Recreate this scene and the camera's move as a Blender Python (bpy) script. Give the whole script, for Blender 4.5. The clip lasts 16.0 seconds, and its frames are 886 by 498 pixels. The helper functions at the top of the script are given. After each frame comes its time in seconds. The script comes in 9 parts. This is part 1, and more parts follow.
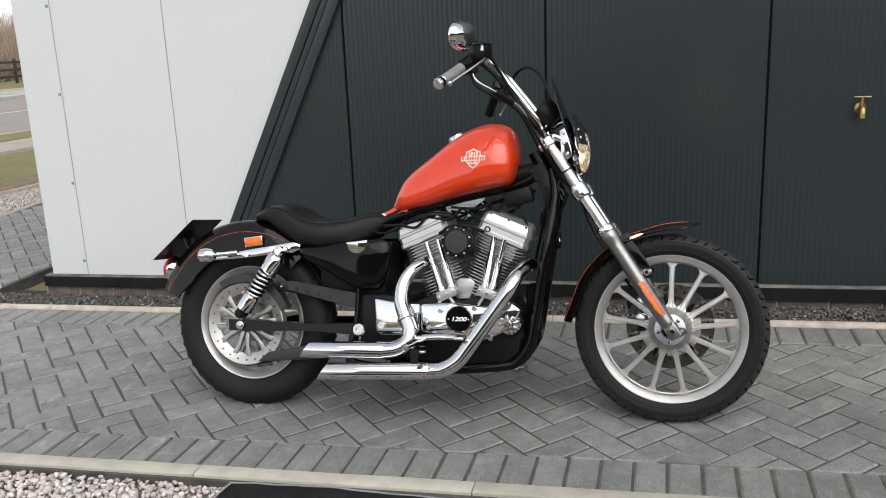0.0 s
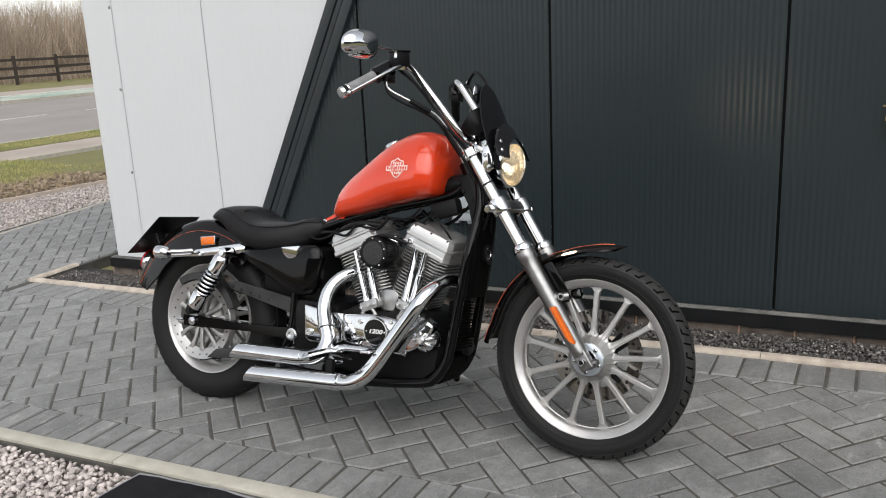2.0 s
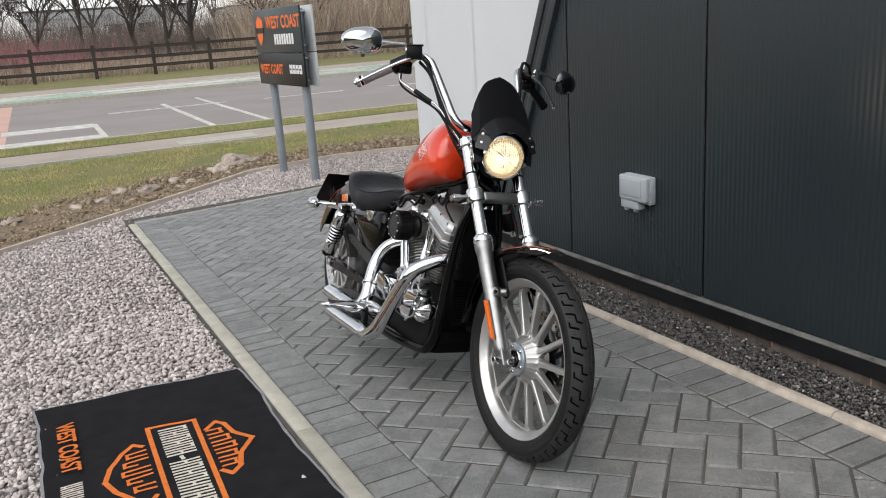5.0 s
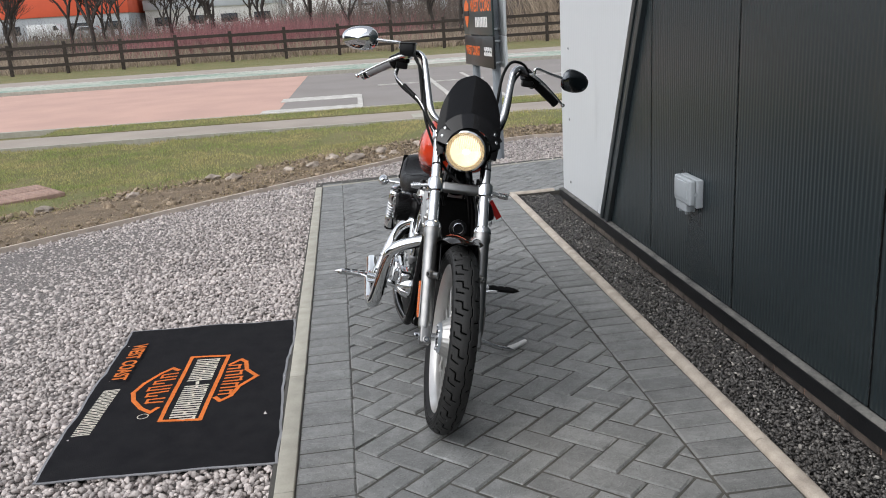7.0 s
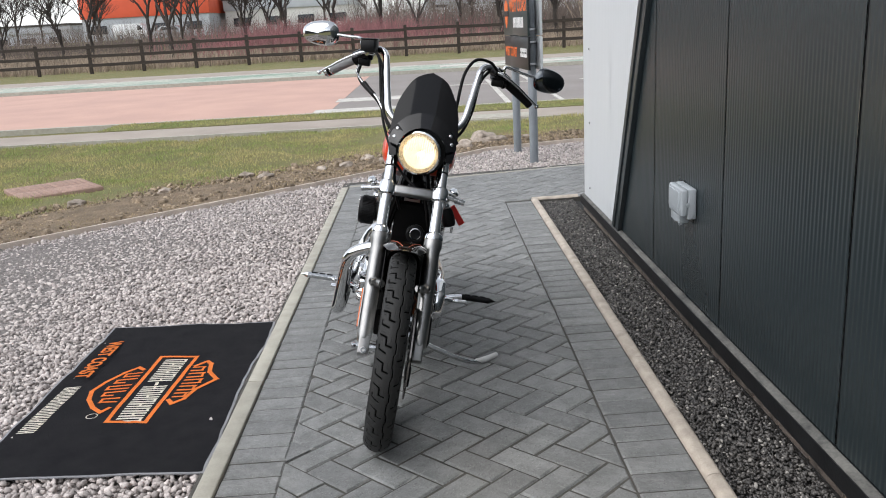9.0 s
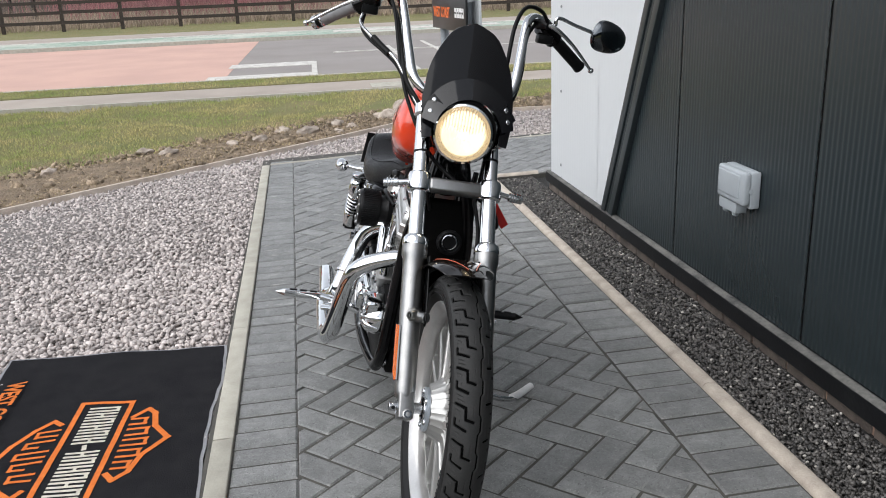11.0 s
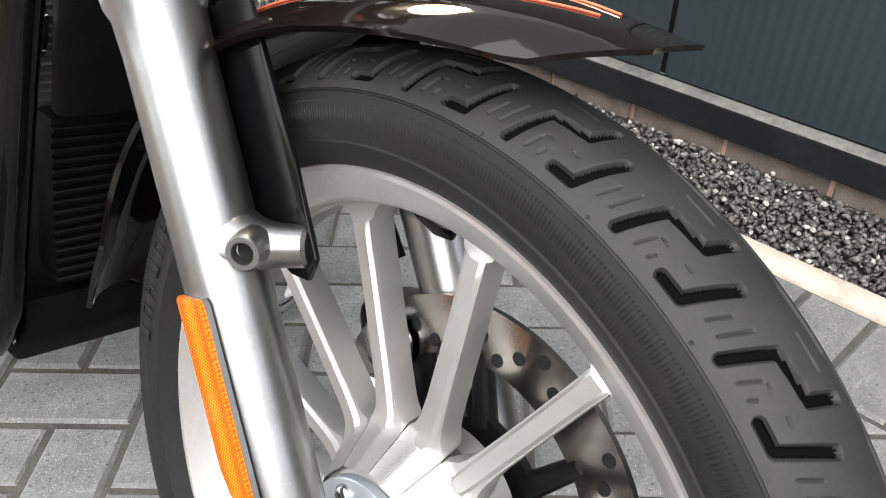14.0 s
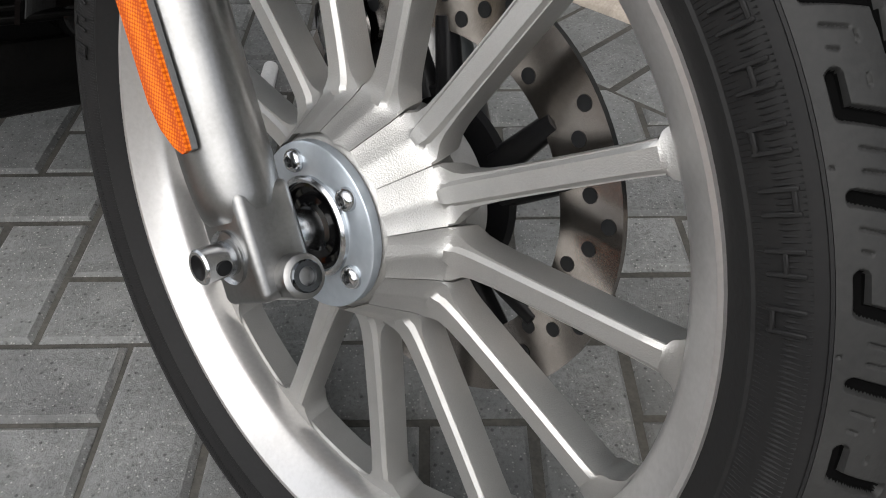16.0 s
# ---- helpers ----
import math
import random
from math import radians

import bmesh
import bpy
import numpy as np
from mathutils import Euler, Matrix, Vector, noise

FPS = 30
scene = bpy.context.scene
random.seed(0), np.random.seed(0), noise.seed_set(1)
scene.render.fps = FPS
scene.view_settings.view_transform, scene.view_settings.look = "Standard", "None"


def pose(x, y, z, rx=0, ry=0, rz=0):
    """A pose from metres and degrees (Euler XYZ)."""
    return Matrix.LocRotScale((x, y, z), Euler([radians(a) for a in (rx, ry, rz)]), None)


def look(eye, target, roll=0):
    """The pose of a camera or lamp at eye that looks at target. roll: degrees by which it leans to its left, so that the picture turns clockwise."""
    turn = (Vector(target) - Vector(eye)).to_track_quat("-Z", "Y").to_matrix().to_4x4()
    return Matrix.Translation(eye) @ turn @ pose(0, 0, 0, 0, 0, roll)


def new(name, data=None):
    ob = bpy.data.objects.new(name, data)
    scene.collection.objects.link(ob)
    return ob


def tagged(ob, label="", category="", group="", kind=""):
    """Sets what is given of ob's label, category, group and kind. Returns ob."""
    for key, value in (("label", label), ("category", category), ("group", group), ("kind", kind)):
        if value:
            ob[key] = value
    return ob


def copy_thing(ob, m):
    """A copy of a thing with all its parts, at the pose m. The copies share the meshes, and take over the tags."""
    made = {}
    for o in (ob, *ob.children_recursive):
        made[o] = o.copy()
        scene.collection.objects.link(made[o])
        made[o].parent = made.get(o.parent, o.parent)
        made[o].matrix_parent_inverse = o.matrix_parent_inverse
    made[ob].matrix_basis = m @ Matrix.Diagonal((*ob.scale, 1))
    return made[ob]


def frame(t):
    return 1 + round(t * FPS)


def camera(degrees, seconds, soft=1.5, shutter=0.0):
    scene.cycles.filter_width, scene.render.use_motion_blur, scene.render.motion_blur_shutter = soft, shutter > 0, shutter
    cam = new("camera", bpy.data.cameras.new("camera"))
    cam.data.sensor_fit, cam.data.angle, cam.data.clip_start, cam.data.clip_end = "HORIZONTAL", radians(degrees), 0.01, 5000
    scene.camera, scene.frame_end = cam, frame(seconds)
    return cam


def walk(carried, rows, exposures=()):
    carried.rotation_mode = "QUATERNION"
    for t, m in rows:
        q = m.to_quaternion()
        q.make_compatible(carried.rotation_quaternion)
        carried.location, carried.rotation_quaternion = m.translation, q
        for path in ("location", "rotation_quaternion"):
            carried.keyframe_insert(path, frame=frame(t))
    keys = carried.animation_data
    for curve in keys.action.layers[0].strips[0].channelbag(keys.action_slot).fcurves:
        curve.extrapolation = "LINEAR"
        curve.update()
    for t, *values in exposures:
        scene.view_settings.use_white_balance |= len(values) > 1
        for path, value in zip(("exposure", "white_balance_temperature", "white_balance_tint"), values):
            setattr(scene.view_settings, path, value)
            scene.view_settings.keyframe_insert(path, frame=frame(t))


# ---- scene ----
cam = camera(55.6, 16.0, soft=1.0)
PATH = [
    (0, (-0.027, 0.021, 1.285), (-0.534, 1.895, 0.803), -2.4),
    (0.5, (0.177, 0.089, 1.303), (-0.371, 1.95, 0.817), -2.5),
    (1, (0.373, 0.209, 1.3), (-0.216, 2.054, 0.801), -2.4),
    (1.5, (0.578, 0.258, 1.31), (-0.126, 2.062, 0.811), -2.4),
    (2, (0.757, 0.424, 1.313), (-0.149, 2.136, 0.818), -2.7),
    (2.5, (0.984, 0.617, 1.306), (-0.092, 2.23, 0.815), -2.7),
    (3, (1.251, 0.771, 1.323), (0.036, 2.281, 0.829), -3.0),
    (3.5, (1.461, 0.973, 1.318), (0.123, 2.376, 0.828), -3.0),
    (4, (1.682, 1.147, 1.323), (0.188, 2.384, 0.835), -3.3),
    (4.5, (1.915, 1.31, 1.337), (0.268, 2.33, 0.84), -3.6),
    (5, (2.112, 1.57, 1.347), (0.362, 2.382, 0.82), -3.9),
    (5.2, (2.203, 1.658, 1.373), (0.429, 2.406, 0.834), -3.6),
    (7.3, (2.649, 2.681, 1.361), (0.725, 2.783, 0.824), -3.7),
    (7.5, (2.648, 2.729, 1.359), (0.723, 2.803, 0.82), -3.7),
    (8, (2.612, 2.893, 1.353), (0.685, 2.912, 0.818), -3.7),
    (8.5, (2.572, 3.006, 1.359), (0.644, 3.001, 0.827), -3.5),
    (8.7, (2.556, 3.012, 1.343), (0.627, 3.003, 0.818), -3.4),
    (10.8, (1.818, 2.64, 1.256), (-0.081, 2.846, 0.664), -2.2),
    (11, (1.717, 2.593, 1.249), (-0.171, 2.854, 0.642), -2.4),
    (11.5, (1.421, 2.463, 1.199), (-0.413, 2.939, 0.56), -2.1),
    (12, (1.115, 2.4, 1.141), (-0.604, 3.162, 0.459), -1.6),
    (12.5, (0.87, 2.387, 1.077), (-0.696, 3.351, 0.291), -1.8),
    (13, (0.607, 2.437, 0.997), (-0.769, 3.550, 0.065), -1.0),
    (13.5, (0.355, 2.535, 0.873), (-0.877, 3.702, -0.186), 1.0),
    (14, (0.264, 2.566, 0.792), (-0.881, 3.734, -0.359), 2.4),
    (14.5, (0.274, 2.572, 0.763), (-0.820, 3.719, -0.457), 2.7),
    (15, (0.293, 2.558, 0.721), (-0.805, 3.721, -0.480), 2.5),
    (15.5, (0.294, 2.556, 0.663), (-0.775, 3.682, -0.599), 1.6),
    (16, (0.319, 2.544, 0.635), (-0.718, 3.642, -0.677), 1.8),
]
walk(cam, [(t, look(eye, target, roll)) for t, eye, target, roll in PATH],
     exposures=[(0, 0.81, 6500, 10), (2, 0.76, 6500, 10), (4.5, 0.66, 6450, 10), (7.3, 0.66, 6250, 10), (8.5, 0.8, 6250, 10), (11, 0.86, 6250, 10), (12.3, 1.0, 6250, 10), (13, 1.6, 6300, 10), (13.5, 1.85, 6400, 10), (14, 2.05, 6500, 10), (14.5, 1.7, 6500, 10), (15.2, 1.55, 6500, 10), (16, 0.96, 6500, 10)])

# ---- light ----
SUN_EL, SUN_AZ = 50.0, 150.0
world = bpy.data.worlds.new("overcast_sky")
scene.world = world
world.use_nodes = True
wn, wl = world.node_tree.nodes, world.node_tree.links
wn.clear()
w_out = wn.new("ShaderNodeOutputWorld")
w_bg = wn.new("ShaderNodeBackground")
w_sky = wn.new("ShaderNodeTexSky")
w_sky.sky_type = "NISHITA"
w_sky.sun_disc = False
w_sky.sun_elevation, w_sky.sun_rotation = radians(SUN_EL), radians(SUN_AZ)
w_sky.air_density, w_sky.dust_density, w_sky.ozone_density = 1.0, 1.0, 0.8
w_hsv = wn.new("ShaderNodeHueSaturation")
w_hsv.inputs["Saturation"].default_value = 0.18
w_bg.inputs["Strength"].default_value = 0.15
wl.new(w_sky.outputs[0], w_hsv.inputs["Color"])
wl.new(w_hsv.outputs[0], w_bg.inputs["Color"])
wl.new(w_bg.outputs[0], w_out.inputs["Surface"])

sun = new("sun", bpy.data.lights.new("sun", "SUN"))
sun.data.energy, sun.data.angle, sun.data.color = 1.25, radians(75), (1.0, 0.955, 0.895)
_az, _el = radians(SUN_AZ), radians(SUN_EL)
SUN_DIR = Vector((math.sin(_az) * math.cos(_el), math.cos(_az) * math.cos(_el), math.sin(_el)))
sun.matrix_world = look(SUN_DIR * 30, (0, 0, 0))

# ---- materials ----
MATS = {}


def surf(name, col, rough=0.5, metal=0.0, col2=None, scale=12.0, fine=180.0, bump=0.0, dist=0.002, rvar=0.12, coat=0.0,
         spec=0.5, rand=0.0, island=0.0, stretch=None, fine_mix=0.35, trans=0.0, emit=None, emit_s=0.0, ior=1.45, contrast=0.25):
    """A procedural surface: two colours mixed at two scales, uneven gloss, fine relief."""
    m = bpy.data.materials.new(name)
    m.use_nodes = True
    nt = m.node_tree
    n, l = nt.nodes, nt.links
    b = n["Principled BSDF"]
    tc = n.new("ShaderNodeTexCoord")
    vec = tc.outputs["Object"]
    if rand:
        oi = n.new("ShaderNodeObjectInfo")
        ad = n.new("ShaderNodeVectorMath")
        mu = n.new("ShaderNodeMath")
        mu.operation, mu.inputs[1].default_value = "MULTIPLY", 37.0
        l.new(oi.outputs["Random"], mu.inputs[0])
        l.new(vec, ad.inputs[0])
        l.new(mu.outputs[0], ad.inputs[1])
        vec = ad.outputs[0]
    if stretch:
        mp = n.new("ShaderNodeMapping")
        mp.inputs["Scale"].default_value = stretch
        l.new(vec, mp.inputs["Vector"])
        vec = mp.outputs[0]
    n1, n2 = n.new("ShaderNodeTexNoise"), n.new("ShaderNodeTexNoise")
    n1.inputs["Scale"].default_value, n1.inputs["Detail"].default_value = scale, 5.0
    n2.inputs["Scale"].default_value, n2.inputs["Detail"].default_value = fine, 3.0
    l.new(vec, n1.inputs["Vector"])
    l.new(vec, n2.inputs["Vector"])
    mixf = n.new("ShaderNodeMix")
    mixf.inputs[0].default_value = fine_mix
    l.new(n1.outputs[0], mixf.inputs[2])
    l.new(n2.outputs[0], mixf.inputs[3])
    rmp = n.new("ShaderNodeMapRange")
    rmp.inputs[1].default_value, rmp.inputs[2].default_value = 0.5 - contrast / 2, 0.5 + contrast / 2
    l.new(mixf.outputs[0], rmp.inputs[0])
    fac = rmp.outputs[0]
    mixc = n.new("ShaderNodeMix")
    mixc.data_type = "RGBA"
    c2 = col2 if col2 else tuple(x * 0.8 for x in col)
    mixc.inputs[6].default_value, mixc.inputs[7].default_value = (*col, 1), (*c2, 1)
    l.new(fac, mixc.inputs[0])
    colour = mixc.outputs[2]
    if rand or island:
        hs = n.new("ShaderNodeHueSaturation")
        mr = n.new("ShaderNodeMapRange")
        k = rand or island
        mr.inputs[3].default_value, mr.inputs[4].default_value = 1 - k, 1 + k
        if island:
            ge = n.new("ShaderNodeNewGeometry")
            l.new(ge.outputs["Random Per Island"], mr.inputs[0])
        else:
            l.new(oi.outputs["Random"], mr.inputs[0])
        l.new(mr.outputs[0], hs.inputs["Value"])
        l.new(colour, hs.inputs["Color"])
        colour = hs.outputs[0]
    l.new(colour, b.inputs["Base Color"])
    rr = n.new("ShaderNodeMapRange")
    rr.inputs[3].default_value, rr.inputs[4].default_value = max(0.01, rough - rvar * rough), min(1, rough + rvar * rough)
    l.new(n1.outputs[0], rr.inputs[0])
    l.new(rr.outputs[0], b.inputs["Roughness"])
    b.inputs["Metallic"].default_value = metal
    b.inputs["Coat Weight"].default_value = coat
    b.inputs["Coat Roughness"].default_value = 0.03
    b.inputs["Specular IOR Level"].default_value = spec
    b.inputs["IOR"].default_value = ior
    b.inputs["Transmission Weight"].default_value = trans
    if emit:
        b.inputs["Emission Color"].default_value = (*emit, 1)
        b.inputs["Emission Strength"].default_value = emit_s
    if bump:
        bp = n.new("ShaderNodeBump")
        bp.inputs["Strength"].default_value, bp.inputs["Distance"].default_value = bump, dist
        l.new(n2.outputs[0], bp.inputs["Height"])
        l.new(bp.outputs[0], b.inputs["Normal"])
    MATS[name] = m
    return m


SAND = surf("joint_sand", (0.040, 0.039, 0.035), 0.95, col2=(0.088, 0.083, 0.072), bump=0.6)
KERB = surf("pale_concrete_kerb", (0.42, 0.40, 0.34), 0.9, col2=(0.29, 0.275, 0.23), scale=14, fine=220, bump=0.5, rand=0.1, contrast=0.4)
EDGE = surf("pale_timber_edging", (0.62, 0.53, 0.45), 0.85, col2=(0.45, 0.38, 0.32), scale=8, fine=90, bump=0.3)
KERB_W = surf("weathered_cream_kerb", (0.50, 0.44, 0.37), 0.85, col2=(0.29, 0.25, 0.21), scale=18, fine=240, bump=0.5, rand=0.08, contrast=0.35)
GRAVEL = surf("limestone_chippings", (0.54, 0.49, 0.465), 0.9, col2=(0.38, 0.335, 0.315), scale=30, fine=300, bump=0.4, island=0.42, contrast=0.5)
GRAVEL_BED = surf("gravel_bed", (0.25, 0.225, 0.21), 0.95, col2=(0.10, 0.09, 0.085), scale=45, fine=110, bump=1.0, dist=0.012, contrast=0.25)
SLATE = surf("dark_slate_chippings", (0.042, 0.040, 0.039), 0.42, col2=(0.115, 0.106, 0.097), scale=60, fine=300, bump=0.5, island=0.75, contrast=0.5)
CHIP_PALE = surf("pale_chips", (0.36, 0.34, 0.31), 0.8, col2=(0.24, 0.225, 0.205), scale=40, fine=200, bump=0.4, island=0.4)
SLATE_BED = surf("slate_bed", (0.016, 0.0155, 0.015), 0.95, col2=(0.035, 0.033, 0.031), scale=60, fine=150, bump=1.0, dist=0.01)
WHITE_CLAD = surf("white_wall_cladding", (0.58, 0.595, 0.605), 0.42, col2=(0.55, 0.565, 0.575), scale=1.3, fine=30, bump=0.05, contrast=0.6)
DARK_CLAD = surf("anthracite_wall_cladding", (0.018, 0.0255, 0.0285), 0.30, col2=(0.0155, 0.0225, 0.0255), scale=1.1, fine=60, rvar=0.25, spec=0.5, contrast=0.6)
DARK_TRIM = surf("anthracite_flashing", (0.03, 0.038, 0.041), 0.33, col2=(0.024, 0.03, 0.033), scale=3, fine=60)
# this black also serves as painted shade in holes and sockets
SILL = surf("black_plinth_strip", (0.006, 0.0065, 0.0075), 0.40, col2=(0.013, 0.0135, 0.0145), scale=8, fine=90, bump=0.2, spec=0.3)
SILL_DUST = surf("dusty_sill_ledge", (0.17, 0.165, 0.15), 0.8, col2=(0.035, 0.035, 0.035), scale=9, fine=80, contrast=0.35)
BRICK = surf("brown_plinth_brick", (0.165, 0.133, 0.112), 0.9, col2=(0.085, 0.070, 0.061), scale=18, fine=250, bump=0.6, rand=0.15)
MORTAR = surf("plinth_mortar", (0.40, 0.255, 0.185), 0.95, col2=(0.27, 0.18, 0.135), scale=40, bump=0.5)
GRASS = surf("grass_turf", (0.125, 0.145, 0.042), 0.95, col2=(0.23, 0.185, 0.09), scale=1.6, fine=30, bump=1.0, dist=0.04, contrast=0.35)
BLADE = surf("grass_blades", (0.145, 0.20, 0.040), 0.7, col2=(0.36, 0.295, 0.13), scale=1.1, fine=8, island=0.45, contrast=0.3)
STRAW = surf("dead_straw", (0.36, 0.28, 0.16), 0.9, col2=(0.19, 0.14, 0.08), scale=3, fine=30, island=0.4)
SOIL = surf("bare_soil", (0.27, 0.20, 0.13), 0.95, col2=(0.11, 0.082, 0.054), scale=6, fine=45, bump=1.0, dist=0.03, contrast=0.4)
CLOD = surf("soil_clods_and_stones", (0.34, 0.265, 0.185), 0.95, col2=(0.12, 0.09, 0.06), scale=25, fine=120, bump=0.5, island=0.45)
ASPHALT = surf("worn_grey_asphalt", (0.26, 0.235, 0.22), 0.9, col2=(0.21, 0.19, 0.178), scale=0.7, fine=90, bump=0.4, contrast=0.4)
FOOTPATH = surf("footpath_asphalt", (0.36, 0.31, 0.265), 0.9, col2=(0.29, 0.25, 0.215), scale=1.2, fine=90, bump=0.4)
PINK = surf("red_road_surfacing", (0.52, 0.33, 0.268), 0.9, col2=(0.45, 0.29, 0.24), scale=0.8, fine=60, bump=0.3)
GREEN_LANE = surf("faded_green_lane", (0.20, 0.29, 0.225), 0.9, col2=(0.46, 0.46, 0.405), scale=0.28, fine=6, contrast=0.16)
PAINT_W = surf("worn_white_road_paint", (0.62, 0.60, 0.56), 0.8, col2=(0.36, 0.34, 0.31), scale=7, fine=40, contrast=0.4)


def paver_surface(name, per_island):
    """Grey concrete block: mottled, speckled with pale grains, scuffed, with a rough open face."""
    m = bpy.data.materials.new(name)
    m.use_nodes = True
    n, l = m.node_tree.nodes, m.node_tree.links
    b = n["Principled BSDF"]
    tc = n.new("ShaderNodeTexCoord")
    if per_island:
        rnd = n.new("ShaderNodeNewGeometry").outputs["Random Per Island"]
    else:
        rnd = n.new("ShaderNodeObjectInfo").outputs["Random"]
    off = n.new("ShaderNodeVectorMath")
    off.operation = "SCALE"
    off.inputs[0].default_value = (31.0, 17.0, 9.0)
    l.new(rnd, off.inputs["Scale"])
    ad = n.new("ShaderNodeVectorMath")
    l.new(tc.outputs["Object"], ad.inputs[0])
    l.new(off.outputs[0], ad.inputs[1])
    vec = ad.outputs[0]

    def nz(scale, detail=4.0, rough=0.6, vv=vec):
        k = n.new("ShaderNodeTexNoise")
        k.inputs["Scale"].default_value, k.inputs["Detail"].default_value, k.inputs["Roughness"].default_value = scale, detail, rough
        l.new(vv, k.inputs["Vector"])
        return k.outputs[0]

    def ramp(x, a, c, lo=0.0, hi=1.0):
        k = n.new("ShaderNodeMapRange")
        for i, v in zip((1, 2, 3, 4), (a, c, lo, hi)):
            k.inputs[i].default_value = v
        l.new(x, k.inputs[0])
        return k.outputs[0]

    def mix(f, c0, c1):
        k = n.new("ShaderNodeMix")
        k.data_type = "RGBA"
        for sock, c in ((k.inputs[6], c0), (k.inputs[7], c1)):
            if isinstance(c, tuple):
                sock.default_value = (*c, 1)
            else:
                l.new(c, sock)
        l.new(f, k.inputs[0])
        return k.outputs[2]

    base = mix(ramp(nz(11), 0.35, 0.65), (0.238, 0.241, 0.237), (0.160, 0.163, 0.160))
    base = mix(ramp(nz(210, 5, 0.75), 0.49, 0.66, 0.0, 0.75), base, (0.095, 0.094, 0.09))
    base = mix(ramp(nz(85, 5, 0.75), 0.50, 0.66, 0.0, 0.5), base, (0.13, 0.129, 0.124))
    base = mix(ramp(nz(7, 6, 0.72), 0.54, 0.68, 0.0, 0.3), base, (0.37, 0.37, 0.36))
    vo = n.new("ShaderNodeTexVoronoi")
    vo.inputs["Scale"].default_value = 190
    l.new(vec, vo.inputs["Vector"])
    base = mix(ramp(vo.outputs["Distance"], 0.22, 0.12, 0.0, 0.75), base, (0.47, 0.46, 0.435))
    pit = n.new("ShaderNodeTexVoronoi")
    pit.inputs["Scale"].default_value = 88
    l.new(vec, pit.inputs["Vector"])
    base = mix(ramp(pit.outputs["Distance"], 0.20, 0.09, 0.0, 0.85), base, (0.045, 0.045, 0.044))
    mp = n.new("ShaderNodeMapping")
    mp.inputs["Scale"].default_value = (1.0, 0.35, 1.0)
    mp.inputs["Rotation"].default_value = (0, 0, 0.6)
    l.new(tc.outputs["Object"], mp.inputs["Vector"])
    scuff = ramp(nz(26, 6, 0.7, mp.outputs[0]), 0.58, 0.70, 0.0, 0.75)
    base = mix(scuff, base, (0.43, 0.42, 0.395))
    hs = n.new("ShaderNodeHueSaturation")
    l.new(ramp(rnd, 0, 1, 0.82, 1.13), hs.inputs["Value"])
    l.new(base, hs.inputs["Color"])
    l.new(hs.outputs[0], b.inputs["Base Color"])
    l.new(ramp(nz(60), 0.3, 0.7, 0.50, 0.74), b.inputs["Roughness"])
    b.inputs["Specular IOR Level"].default_value = 0.6
    bp = n.new("ShaderNodeBump")
    bp.inputs["Strength"].default_value, bp.inputs["Distance"].default_value = 0.9, 0.0042
    l.new(nz(230, 6, 0.8), bp.inputs["Height"])
    l.new(bp.outputs[0], b.inputs["Normal"])
    return m


PAVER = paver_surface("grey_block_paver", False)
PAVER_FIELD = paver_surface("grey_block_paver_field", True)


# ---- mesh helpers ----
def finish(bm, material, name, sharp=38):
    me = bpy.data.meshes.new(name)
    bm.normal_update()
    bm.to_mesh(me)
    bm.free()
    me.polygons.foreach_set("use_smooth", [True] * len(me.polygons))
    me.set_sharp_from_angle(angle=radians(sharp))
    for m in (material if isinstance(material, (list, tuple)) else [material]):
        me.materials.append(m)
    return me


def part(name, bm, material, parent=None, label="", sharp=38, m=None):
    """Links a bmesh as one mesh object, under a thing or a part when parent is given."""
    ob = new(name, finish(bm, material, name, sharp))
    if parent:
        ob.parent = parent
    if m is not None:
        ob.matrix_basis = m
    if label:
        ob["label"] = label
    return ob


def again(ob, m, parent=None):
    """One more piece on the same mesh."""
    o = new(ob.name.split(".")[0], ob.data)
    o.parent = parent or ob.parent
    o.matrix_basis = m
    return o


def box(bm, c, s, bevel=0.0, rot=None, segs=2):
    g = bmesh.ops.create_cube(bm, size=1.0)
    vs = g["verts"]
    bmesh.ops.scale(bm, vec=s, verts=vs)
    if bevel:
        es = list({e for v in vs for e in v.link_edges})
        r = bmesh.ops.bevel(bm, geom=es, offset=bevel, segments=segs, profile=0.5, affect="EDGES")
        vs = list({v for f in r["faces"] for v in f.verts} | {v for v in vs if v.is_valid})
    if rot is not None:
        bmesh.ops.rotate(bm, cent=(0, 0, 0), matrix=rot, verts=vs)
    bmesh.ops.translate(bm, vec=c, verts=vs)
    return bm


def catmull(pts, n):
    P = [Vector(p) for p in pts]
    if n <= 1 or len(P) < 3:
        return P
    P = [P[0] * 2 - P[1]] + P + [P[-1] * 2 - P[-2]]
    out = []
    for i in range(1, len(P) - 2):
        a, b, c, d = P[i - 1], P[i], P[i + 1], P[i + 2]
        for k in range(n):
            t = k / n
            out.append(0.5 * ((2 * b) + (c - a) * t + (2 * a - 5 * b + 4 * c - d) * t * t + (3 * b - a - 3 * c + d) * t ** 3))
    out.append(P[-2])
    return out


